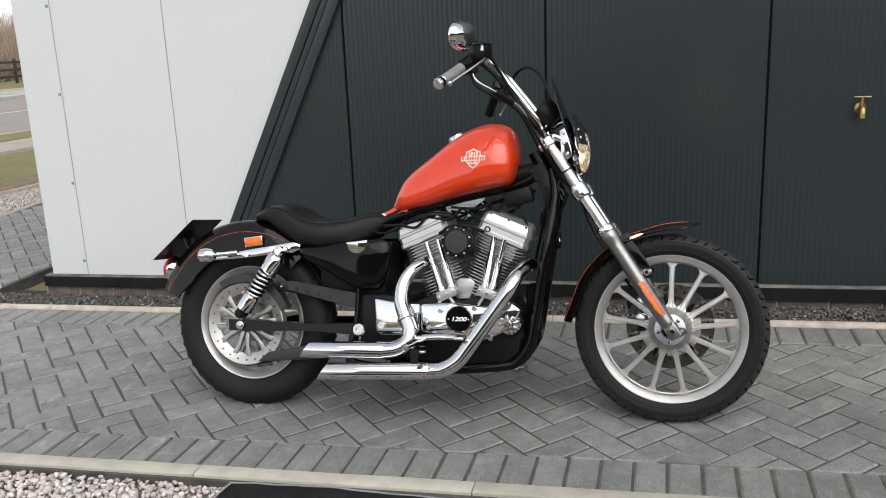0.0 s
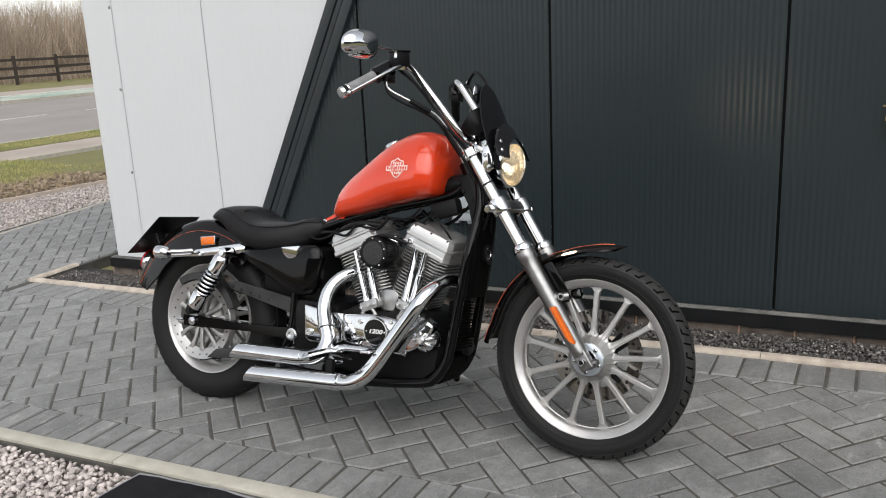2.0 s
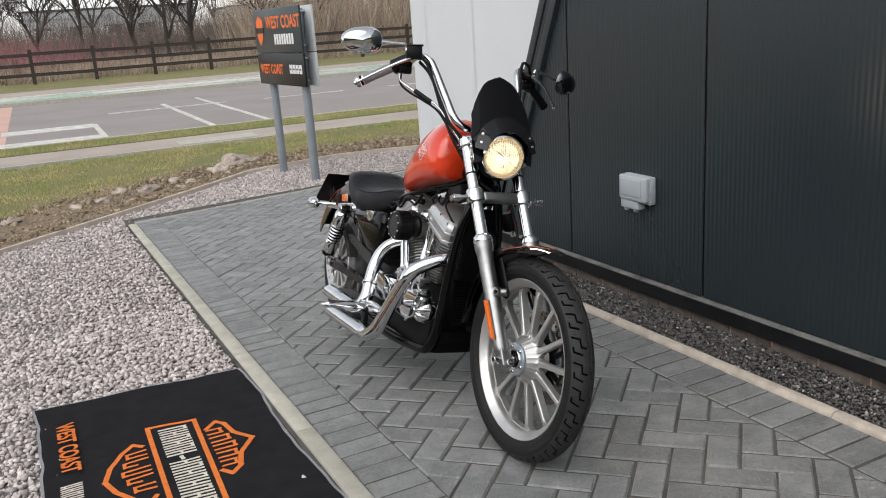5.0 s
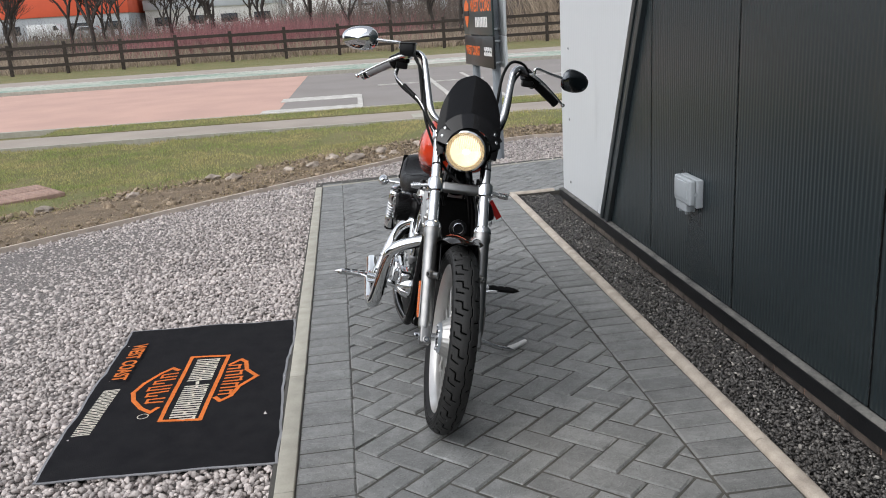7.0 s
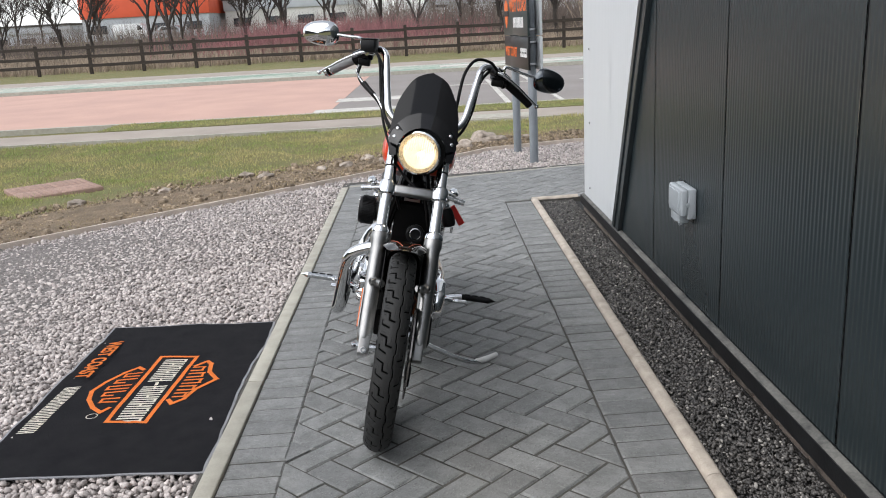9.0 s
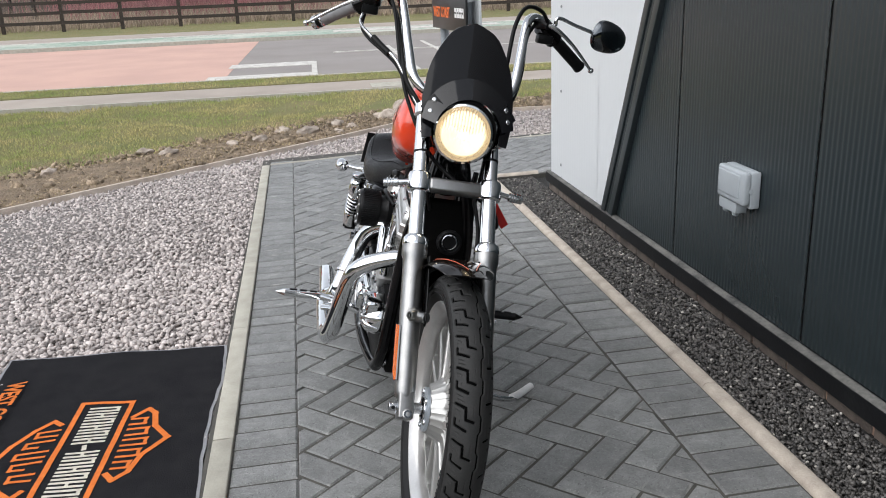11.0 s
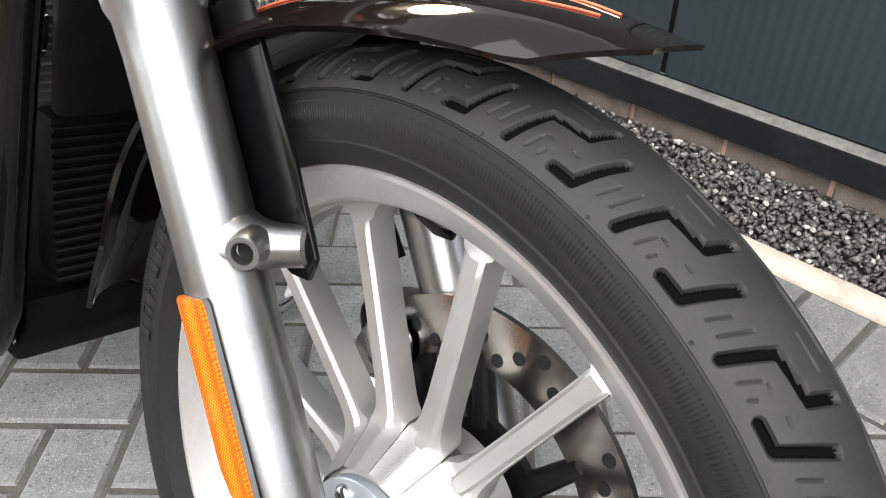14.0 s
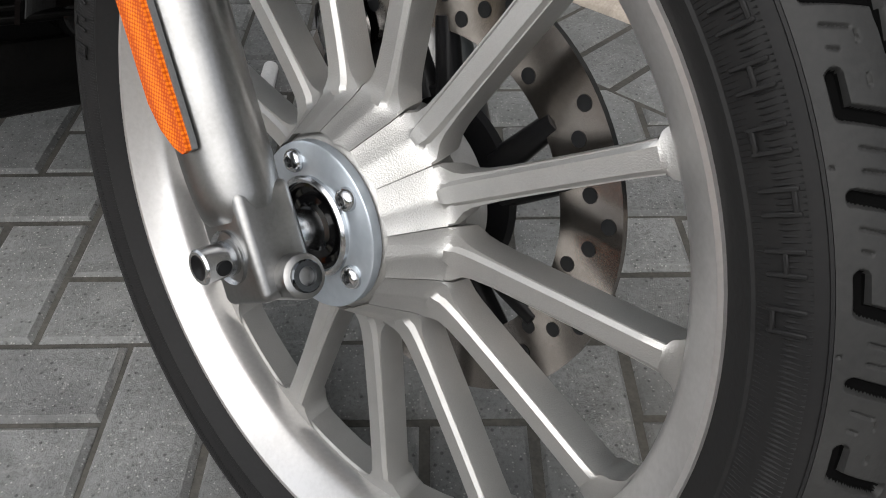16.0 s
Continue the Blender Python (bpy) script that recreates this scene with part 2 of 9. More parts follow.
def tube(bm, pts, r, seg=14, n=1, cap=True, slash=0.0):
    """A pipe swept along pts; r is one radius, or one for each point. slash: degrees of a slanted far end."""
    C = catmull(pts, n)
    rs = [r] * len(C) if isinstance(r, (int, float)) else [float(x) for x in np.interp(np.linspace(0, 1, len(C)), np.linspace(0, 1, len(r)), r)]
    rings, up = [], None
    for i, p in enumerate(C):
        d = (C[min(i + 1, len(C) - 1)] - C[max(i - 1, 0)]).normalized()
        if up is None:
            up = Vector((0, 0, 1)) if abs(d.z) < 0.9 else Vector((1, 0, 0))
        up = (up - d * up.dot(d)).normalized()
        sd = d.cross(up)
        ring = []
        for k in range(seg):
            a = 2 * math.pi * k / seg
            q = p + (sd * math.cos(a) + up * math.sin(a)) * rs[i]
            if slash and i == len(C) - 1:
                q = q + d * math.sin(a) * rs[i] * math.tan(radians(slash))
            ring.append(bm.verts.new(q))
        rings.append(ring)
    for a, b in zip(rings, rings[1:]):
        for k in range(seg):
            bm.faces.new((a[k], a[(k + 1) % seg], b[(k + 1) % seg], b[k]))
    if cap:
        bm.faces.new(list(reversed(rings[0])))
        bm.faces.new(rings[-1])
    return bm


def lathe(bm, prof, o=(0, 0, 0), axis=(0, 1, 0), seg=48, closed=False):
    """Turns the profile of (radius, height along axis) round the axis through o."""
    o, d = Vector(o), Vector(axis).normalized()
    u = d.orthogonal().normalized()
    v = d.cross(u)
    rings = []
    for r, h in prof:
        if r < 1e-6:
            rings.append([bm.verts.new(o + d * h)])
        else:
            rings.append([bm.verts.new(o + d * h + (u * math.cos(2 * math.pi * k / seg) + v * math.sin(2 * math.pi * k / seg)) * r) for k in range(seg)])
    pairs = list(zip(rings, rings[1:]))
    if closed:
        pairs.append((rings[-1], rings[0]))
    for a, b in pairs:
        for k in range(seg):
            k2 = (k + 1) % seg
            if len(a) == 1 and len(b) == 1:
                continue
            if len(a) == 1:
                bm.faces.new((a[0], b[k2], b[k]))
            elif len(b) == 1:
                bm.faces.new((a[k], a[k2], b[0]))
            else:
                bm.faces.new((a[k], a[k2], b[k2], b[k]))
    bmesh.ops.recalc_face_normals(bm, faces=bm.faces)
    return bm


def prism(bm, outline, y0, y1, bevel=0.0, segs=2, axis="y"):
    """An outline of (x, z) drawn out from y0 to y1, with softened edges."""
    at = {"y": lambda a, b, h: (a, h, b), "z": lambda a, b, h: (a, b, h), "x": lambda a, b, h: (h, a, b)}[axis]
    lo = [bm.verts.new(at(a, b, y0)) for a, b in outline]
    hi = [bm.verts.new(at(a, b, y1)) for a, b in outline]
    fs = [bm.faces.new(lo), bm.faces.new(list(reversed(hi)))]
    k = len(outline)
    for i in range(k):
        fs.append(bm.faces.new((lo[i], hi[i], hi[(i + 1) % k], lo[(i + 1) % k])))
    bmesh.ops.recalc_face_normals(bm, faces=fs)
    if bevel:
        es = list({e for f in fs for e in f.edges})
        bmesh.ops.bevel(bm, geom=es, offset=bevel, segments=segs, profile=0.5, affect="EDGES", clamp_overlap=True)
    return bm


def loft(bm, rings, cap=True):
    R = [[bm.verts.new(p) for p in ring] for ring in rings]
    n = len(R[0])
    for a, b in zip(R, R[1:]):
        for k in range(n):
            bm.faces.new((a[k], a[(k + 1) % n], b[(k + 1) % n], b[k]))
    if cap:
        bm.faces.new(list(reversed(R[0])))
        bm.faces.new(R[-1])
    bmesh.ops.recalc_face_normals(bm, faces=bm.faces)
    return bm


def B():
    return bmesh.new()


def thing(name, label, category, m=None, group=""):
    ob = new(name)
    if m is not None:
        ob.matrix_basis = m
    return tagged(ob, label, category, group)


def scatter(name, pts, sizes, material, flat=0.6, seed=1, kind="stuff", label="", category="", low=False):
    """Many small broken stones as one mesh: squashed, turned and jittered icosahedra, or octahedra where low."""
    rng = np.random.default_rng(seed)
    t = (1 + 5 ** 0.5) / 2
    ico = np.array([(-1, t, 0), (1, t, 0), (-1, -t, 0), (1, -t, 0), (0, -1, t), (0, 1, t), (0, -1, -t), (0, 1, -t), (t, 0, -1), (t, 0, 1), (-t, 0, -1), (-t, 0, 1)]) / 1.902
    tri = np.array([(0, 11, 5), (0, 5, 1), (0, 1, 7), (0, 7, 10), (0, 10, 11), (1, 5, 9), (5, 11, 4), (11, 10, 2), (10, 7, 6), (7, 1, 8),
                    (3, 9, 4), (3, 4, 2), (3, 2, 6), (3, 6, 8), (3, 8, 9), (4, 9, 5), (2, 4, 11), (6, 2, 10), (8, 6, 7), (9, 8, 1)])
    if low:
        ico = np.array([(1.1, 0, 0), (-1.1, 0, 0), (0, 1.1, 0), (0, -1.1, 0), (0, 0, 1.1), (0, 0, -1.1)])
        tri = np.array([(0, 2, 4), (2, 1, 4), (1, 3, 4), (3, 0, 4), (2, 0, 5), (1, 2, 5), (3, 1, 5), (0, 3, 5)])
    N, nv, nf = len(pts), len(ico), len(tri)
    v = ico[None] * rng.uniform(0.72, 1.22, (N, nv, 1))
    if low:
        v = v + rng.normal(0, 0.22, (N, nv, 3))
    v = v * np.stack([rng.uniform(0.8, 1.3, N), rng.uniform(0.65, 1.0, N), rng.uniform(flat * 0.7, flat * 1.3, N)], 1)[:, None]
    q = rng.normal(size=(N, 4)) * np.array([1, 0.25, 0.25, 1])
    q /= np.linalg.norm(q, axis=1, keepdims=True)
    w, x, y, z = q.T
    Rm = np.stack([1 - 2 * (y * y + z * z), 2 * (x * y - z * w), 2 * (x * z + y * w), 2 * (x * y + z * w), 1 - 2 * (x * x + z * z), 2 * (y * z - x * w),
                   2 * (x * z - y * w), 2 * (y * z + x * w), 1 - 2 * (x * x + y * y)], 1).reshape(N, 3, 3)
    v = np.einsum("nij,nkj->nki", Rm, v) * np.asarray(sizes)[:, None, None] + np.asarray(pts)[:, None]
    f = (tri[None] + nv * np.arange(N)[:, None, None]).reshape(-1)
    me = bpy.data.meshes.new(name)
    me.vertices.add(N * nv)
    me.vertices.foreach_set("co", v.reshape(-1).astype(np.float32))
    me.loops.add(len(f))
    me.loops.foreach_set("vertex_index", f.astype(np.int32))
    me.polygons.add(N * nf)
    me.polygons.foreach_set("loop_start", np.arange(0, N * nf * 3, 3, dtype=np.int32))
    me.update()
    me.validate()
    me.materials.append(material)
    return tagged(new(name, me), label, category, kind=kind)


# ---- ground ----
def gz(x, y):
    """Height of the gently sloping site, level farther off."""
    w = min(max((x + 12) / 5, 0), 1)
    return 0.022 * min(max(x, -7), 4) + 0.02 * (min(max(y, 0), 6) - 2.7) * w


SITE = Matrix.Translation((0, 2.7, 0)) @ Euler((math.atan(0.02), -math.atan(0.022), 0)).to_matrix().to_4x4()
SITE_INV = SITE.inverted()


def clip_poly(poly, edges):
    """Cuts a polygon by half planes (a, b, c): keeps a*x + b*y <= c."""
    for a, b, c in edges:
        out = []
        for i, p in enumerate(poly):
            q = poly[(i + 1) % len(poly)]
            dp, dq = a * p[0] + b * p[1] - c, a * q[0] + b * q[1] - c
            if dp <= 0:
                out.append(p)
            if dp * dq < 0:
                t = dp / (dp - dq)
                out.append((p[0] + (q[0] - p[0]) * t, p[1] + (q[1] - p[1]) * t))
        poly = out
        if len(poly) < 3:
            return []
    return poly


def area(poly):
    return abs(sum(p[0] * q[1] - q[0] * p[1] for p, q in zip(poly, poly[1:] + poly[:1]))) / 2


def inset(poly, d):
    """A convex polygon drawn in by d."""
    s = sum(p[0] * q[1] - q[0] * p[1] for p, q in zip(poly, poly[1:] + poly[:1]))
    if s < 0:
        poly = poly[::-1]
    es = []
    for p, q in zip(poly, poly[1:] + poly[:1]):
        dx, dy = q[0] - p[0], q[1] - p[1]
        ln = math.hypot(dx, dy)
        if ln > 1e-6:
            nx, ny = dy / ln, -dx / ln
            es.append((nx, ny, nx * p[0] + ny * p[1] - d))
    return clip_poly(poly, es)


GRAVEL_EDGE = [(-2.0, -1.9), (-3.5, -0.4), (-4.2, 0.3), (-5.0, 1.2), (-5.7, 2.0), (-6.35, 2.75), (-7.15, 3.6), (-7.32, 4.6), (-7.2, 5.15), (-6.9, 5.8), (-6.7, 7.4), (-6.7, 9.8)]

# the open ground: one sheet out to the horizon
bm = B()
xs = [-900, -300, -150, -120, -100, -92, -85, -75, -65, -58, -52, -45] + list(np.arange(-38, -12, 2.0)) + list(np.arange(-12, -6, 0.25)) + list(np.arange(-6, 6.1, 0.5)) + [10, 20, 60, 300, 900]
ys = [-900, -300, -100, -50, -30] + list(np.arange(-20, -6, 2.0)) + list(np.arange(-6, 10, 0.25)) + list(np.arange(10, 30, 2.0)) + [40, 60, 120, 300, 900]
grid = []
for x in xs:
    row = []
    for y in ys:
        z = gz(x, y) - 0.075 + 1.4 * min(max((-52 - x) / 40, 0), 1)
        if -10.2 < x < np.interp(y, [p[1] for p in GRAVEL_EDGE], [p[0] for p in GRAVEL_EDGE]) - 0.3 and -7 < y < 8:
            z += 0.05 * noise.noise((x * 0.8, y * 0.8, 0)) + 0.03 * noise.noise((x * 2.3, y * 2.3, 4)) + 0.06
        row.append(bm.verts.new((x, y, z)))
    grid.append(row)
for i in range(len(xs) - 1):
    for j in range(len(ys) - 1):
        bm.faces.new((grid[i][j], grid[i + 1][j], grid[i + 1][j + 1], grid[i][j + 1]))
ground = tagged(part("ground", bm, GRASS), "green and straw-coloured rough turf", "ground", kind="structure")


def sheet(name, pts, z, material, label, category, thick=0.05, kind="structure", step=None):
    """A flat layer of ground with an edge, following the site's slope."""
    bm = B()
    prism(bm, pts, -thick, 0, axis="z")
    if step:
        bmesh.ops.triangulate(bm, faces=bm.faces)
        bmesh.ops.subdivide_edges(bm, edges=[e for e in bm.edges if e.calc_length() > step], cuts=3, use_grid_fill=True)
    for v in bm.verts:
        v.co.z += gz(v.co.x, v.co.y) + z
    return tagged(part(name, bm, material), label, category, kind=kind)


def kerb_y(x):
    """Inner edge of the outer kerb of the paved strip."""
    return 2.28 + 0.0235 * (x - 0.3)


# ---- block paving ----
W_KERB = 3.70
bm = B()
prism(bm, [(-5.45, -0.62), (4.2, -0.42), (4.2, 1.0), (-3.9, 1.0), (-3.9, 6.2), (-5.9, 6.2)], -0.08, -0.005, axis="z")
paving = tagged(part("pavement", bm, SAND, m=SITE), "grey concrete block paving laid in herringbone", "paving", kind="structure")


def paver_mesh(poly, tag="paver", cham=0.0058, h=0.06, tilt=0.0):
    bm = B()
    top = inset(poly, cham)
    if len(top) != len(poly) or area(top) < 2e-4:
        top = poly
    s = sum(p[0] * q[1] - q[0] * p[1] for p, q in zip(poly, poly[1:] + poly[:1]))
    if s < 0:
        poly = poly[::-1]
    a = [bm.verts.new((x, y, 0)) for x, y in top]
    b = [bm.verts.new((x, y, -cham * 0.95)) for x, y in poly] if top is not poly else a
    c = [bm.verts.new((x, y, -h)) for x, y in poly]
    bm.faces.new(a)
    k = len(a)
    for lo, hi in ((b, a), (c, b)):
        if lo is hi:
            continue
        for i in range(k):
            bm.faces.new((lo[i], lo[(i + 1) % k], hi[(i + 1) % k], hi[i]))
    bmesh.ops.recalc_face_normals(bm, faces=bm.faces)
    return bm


def lay_pavers():
    rng = random.Random(7)
    gap = 0.0032
    L, S = 0.2, 0.1
    full = [(-L / 2 + gap, -S / 2 + gap), (L / 2 - gap, -S / 2 + gap), (L / 2 - gap, S / 2 - gap), (-L / 2 + gap, S / 2 - gap)]
    full_me = finish(paver_mesh(full), PAVER, "paver", 15)
    rest = B()
    c45 = math.cos(radians(45))
    v_lo = lambda u: kerb_y(u) - 2.7 + 0.19
    v_hi = W_KERB - 2.7 - 0.2
    slope = 0.0235

    def put(poly, c, ang, whole, near):
        z = rng.uniform(-0.0022, 0.0022)
        if near:
            if whole:
                me, m = full_me, Matrix.Translation((c[0], c[1], z)) @ Matrix.Rotation(ang, 4, "Z") @ Euler((rng.uniform(-.008, .008), rng.uniform(-.006, .006), 0)).to_matrix().to_4x4()
            else:
                me, m = finish(paver_mesh([(x - c[0], y - c[1]) for x, y in poly]), PAVER, "paver", 15), Matrix.Translation((c[0], c[1], z))
            ob = new("paver", me)
            ob.parent = paving
            ob.matrix_basis = m
        else:
            one = paver_mesh(poly)
            me = bpy.data.meshes.new("t")
            bmesh.ops.translate(one, vec=(0, 0, z), verts=one.verts)
            one.to_mesh(me)
            one.free()
            rest.from_mesh(me)
            bpy.data.meshes.remove(me)

    # herringbone at 45 degrees to the kerbs
    for i in range(-75, 76):
        for j in range(-75, 76):
            # unit: one lengthwise and one crosswise block, stepped
            for kind in (0, 1):
                if kind == 0:
                    if (i - j) % 4 != 3:
                        continue
                    cx, cy, ang = i * S + S, j * S + S / 2 - 0.04, 0.0
                else:
                    if (i - j) % 4 != 2:
                        continue
                    cx, cy, ang = i * S + S / 2, j * S + S - 0.04, math.pi / 2
                u, v = (cx - cy) * c45, (cx + cy) * c45
                u, v = u - 0.9, v + 0.5
                if not (-5.7 < u < 3.2 and -0.7 < v < 6.0):
                    continue
                a2 = ang + radians(45)
                ca, sa = math.cos(a2), math.sin(a2)
                poly = [(u + x * ca - y * sa, v + x * sa + y * ca) for x, y in full]
                regions = [[(slope, -1, -(kerb_y(0) - 2.7 + 0.19) + gap), (0, 1, v_hi - gap), (-1, 0.1, 5.22)]]
                if u < -3.7:
                    regions = [[(slope, -1, -(kerb_y(0) - 2.7 + 0.19) + gap), (0, 1, 6.0), (1, 0, -3.93), (-1, -0.12, 5.28)],
                               [(slope, -1, -(kerb_y(0) - 2.7 + 0.19) + gap), (0, 1, v_hi - gap), (-1, 0, 3.93 - gap)]]
                for edges in regions:
                    cut = clip_poly(poly, edges)
                    if len(cut) >= 3 and area(cut) > 4e-4:
                        whole = abs(area(cut) - area(full)) < 1e-6
                        put(cut, (u, v), a2, whole, -2.05 < u < 0.75 and v < 1.2)
    # soldier courses along both kerbs, with wider joints
    gs = 0.0044
    for k in range(-53, 32):
        u = k * S
        near = -1.6 < u < 0.7
        v0 = kerb_y(u) - 2.7
        p = [(u + gs, v0 + gap), (u + S - gs, v0 + gap + slope * S), (u + S - gs, v0 + 0.19 - gap), (u + gs, v0 + 0.19 - gap)]
        put(p, (u + S / 2, v0 + 0.095), 0, False, near)
        if u > -3.95:
            p = [(u + 0.045 + gs, v_hi + gap), (u + 0.045 + S - gs, v_hi + gap), (u + 0.045 + S - gs, v_hi + 0.2 - gap), (u + 0.045 + gs, v_hi + 0.2 - gap)]
            put(p, (u + 0.045 + S / 2, v_hi + 0.1), 0, False, near)
    ob = part("paver_field", rest, PAVER_FIELD, paving, sharp=15)
    ob["kind"] = "stuff"




# ---- kerbs ----
def kerb_piece(length, width, round_top):
    bm = B()
    h, r = 0.15, 0.022 if round_top else 0.006
    prof = [(-width / 2, -h), (-width / 2, -r)]
    for k in range(1, 6):
        a = math.pi * (1 - k / 6 * 0.5)
        prof.append((-width / 2 + r + r * math.cos(a), -r + r * math.sin(a)))
    prof += [(-x, z) for x, z in reversed(prof)]
    rings = [[(s, y, z) for y, z in prof] for s in (0.0015, length * 0.25, length * 0.5, length * 0.75, length - 0.0015)]
    loft(bm, rings)
    for v in bm.verts:
        v.co += Vector((0, 0.0012, 0.0018)) * noise.noise(v.co * 9)
    return bm


def lay_kerbs():
    kerb = tagged(new("kerb"), "pale concrete edging kerbs beside the paving", "kerb", kind="structure")
    kerb.matrix_basis = SITE
    me = finish(kerb_piece(0.915, 0.062, False), KERB, "kerb_stone")
    for k in range(-5, 5):
        x = -0.56 + k * 0.915
        if x < -5.3:
            continue
        o = new("kerb_stone", me)
        o.parent = kerb
        o.matrix_basis = Matrix.Translation((x, kerb_y(x) - 2.7 - 0.032, 0.008)) @ Matrix.Rotation(math.atan(0.0235), 4, "Z")
    me2 = finish(kerb_piece(0.915, 0.055, True), KERB_W, "kerb_stone")
    for k in range(-3, 5):
        o = new("kerb_stone", me2)
        o.parent = kerb
        o.matrix_basis = Matrix.Translation((-0.514 + k * 0.915 , W_KERB - 2.7 + 0.028, 0.014))
    o = new("kerb_stone", finish(kerb_piece(0.66, 0.055, True), KERB_W, "kerb_stone"))
    o.parent = kerb
    o.matrix_basis = Matrix.Translation((-3.92, W_KERB - 2.7 + 0.028, 0.014))
    me3 = finish(kerb_piece(0.36, 0.055, True), KERB_W, "kerb_stone")
    o = new("kerb_stone", me3)
    o.parent = kerb
    o.matrix_basis = Matrix.Translation((-3.93, W_KERB - 2.7 + 0.01, 0.014)) @ Matrix.Rotation(math.pi / 2, 4, "Z")
    me4 = finish(kerb_piece(0.915, 0.05, False), KERB, "kerb_stone")
    for k in range(5):
        o = new("kerb_stone", me4)
        o.parent = kerb
        o.matrix_basis = Matrix.Translation((-5.2 - 0.11 * k, -0.55 + k * 0.91, 0.002)) @ Matrix.Rotation(math.pi / 2 + 0.12, 4, "Z")


# ---- gravel ----
sheet("gravel_bed", GRAVEL_EDGE + [(-5.6, 9.8), (-5.5, 6.0), (-5.2, 2.12), (4.5, 2.3), (4.5, -1.9)], -0.03, GRAVEL_BED, "loose pale grey and pink limestone chippings", "gravel")
sheet("slate_bed", [(-3.93, 3.75), (4.5, 3.75), (4.5, 4.12), (-3.93, 4.12)], -0.035, SLATE_BED, "dark chippings along the wall", "gravel")
sheet("soil_strip", [(x, y) for x, y in GRAVEL_EDGE] + [(-7.3, 9.8), (-7.4, 7.5), (-7.85, 4.8), (-7.8, 3.4), (-7.2, 2.5), (-7.0, 1.8), (-6.1, 0.9), (-5.75, 0.2), (-4.7, -0.7), (-3.6, -1.6), (-2.6, -2.6)], 0.012, SOIL, "bare brown soil at the edge of the turf", "soil")


def lay_gravel():
    rng = np.random.default_rng(3)
    P, S = [], []
    for (x0, x1, y0, y1, cell, size) in ((-2.6, 0.9, 0.75, 2.22, 0.0165, 0.0125), (-2.6, 2.2, -0.9, 0.75, 0.024, 0.0165), (-5.3, -2.6, -0.9, 2.22, 0.020, 0.0132), (-7.6, -5.1, 0.6, 9.0, 0.021, 0.0135)):
        nx, ny = int((x1 - x0) / cell), int((y1 - y0) / cell)
        gx, gy = np.meshgrid(np.arange(nx), np.arange(ny))
        x = x0 + (gx.ravel() + rng.uniform(0, 1.2, nx * ny)) * cell
        y = y0 + (gy.ravel() + rng.uniform(0, 1.2, nx * ny)) * cell
        ok = (y < 2.28 + 0.0235 * (x - 0.3) - 0.068 - 0.006) | (x < -5.3)
        ok &= x > np.interp(y, [p[1] for p in GRAVEL_EDGE], [p[0] for p in GRAVEL_EDGE]) + 0.03
        ok &= ~((x < -5.0) & (y > 2.1) & (x > -5.24 - 0.065 * (y - 2.1)))
        ok &= ~((x > -1.36) & (x < 0.07) & (y > 1.44) & (y < 2.13))
        x, y = x[ok], y[ok]
        z = np.array([gz(a, b) for a, b in zip(x, y)]) - 0.028 + rng.uniform(-0.006, 0.014, len(x))
        P.append(np.stack([x, y, z], 1))
        S.append(size * rng.uniform(0.6, 1.35, len(x)))
    scatter("gravel", np.concatenate(P[:2]), np.concatenate(S[:2]), GRAVEL, 0.62, 5, label="loose pale grey and pink limestone chippings", category="gravel")
    scatter("gravel", np.concatenate(P[2:]), np.concatenate(S[2:]), GRAVEL, 0.66, 6, label="loose pale grey and pink limestone chippings", category="gravel", low=True)
    cell = 0.0086
    nx, ny = int(4.9 / cell), int(0.27 / cell)
    gx, gy = np.meshgrid(np.arange(nx), np.arange(ny))
    x = -3.9 + (gx.ravel() + rng.uniform(0, 1.2, nx * ny)) * cell
    y = 3.757 + (gy.ravel() + rng.uniform(0, 1.1, nx * ny)) * cell
    z = np.array([gz(a, b) for a, b in zip(x, y)]) - 0.032 + rng.uniform(-0.004, 0.012, len(x))
    few = rng.uniform(0, 1, len(x)) < 0.045
    scatter("pale_chippings", np.stack([x, y, z + 0.003], 1)[few], 0.0062 * rng.uniform(0.6, 1.4, int(few.sum())), CHIP_PALE, 0.6, 9, label="a few pale chips among dark chippings", category="gravel")
    x, y, z = x[~few], y[~few], z[~few]
    scatter("dark_chippings", np.stack([x, y, z], 1), 0.0066 * rng.uniform(0.55, 1.6, len(x)), SLATE, 0.7, 8, label="small dark grey chippings beside the wall", category="gravel", low=True)


# ---- the building ----
def wall_foot(x):
    return 0.106 + 0.0175 * x


WALL_Y, WALL_TOP = 4.06, 3.4
SEAMS = [-1.586, -0.581, 0.405, 1.405, 2.405, 3.405, 4.5]


def clad_panel(bm, x0, x1, y, pitch=0.0245, depth=0.0009, left=None):
    """A sheet with fine upright ribs; left: a function of z for a slanted left edge."""
    n = max(1, round((x1 - x0) / pitch))
    cols = []
    for i in range(n + 1):
        for f, d in ((0.0, 0.0), (0.38, 0.0), (0.5, depth), (0.88, depth)):
            if i == n and f > 0:
                break
            cols.append((x0 + (x1 - x0) * min((i + f) / n, 1), y - d))
    vs = []
    for x, yy in cols:
        vs.append((bm.verts.new((x, yy, wall_foot(x))), bm.verts.new((x, yy, WALL_TOP))))
    for a, b in zip(vs, vs[1:]):
        bm.faces.new((a[0], b[0], b[1], a[1]))


def slant(z):
    """x of the slanted joint between white and dark cladding."""
    return -2.463 + (z - 0.05) * 0.4995


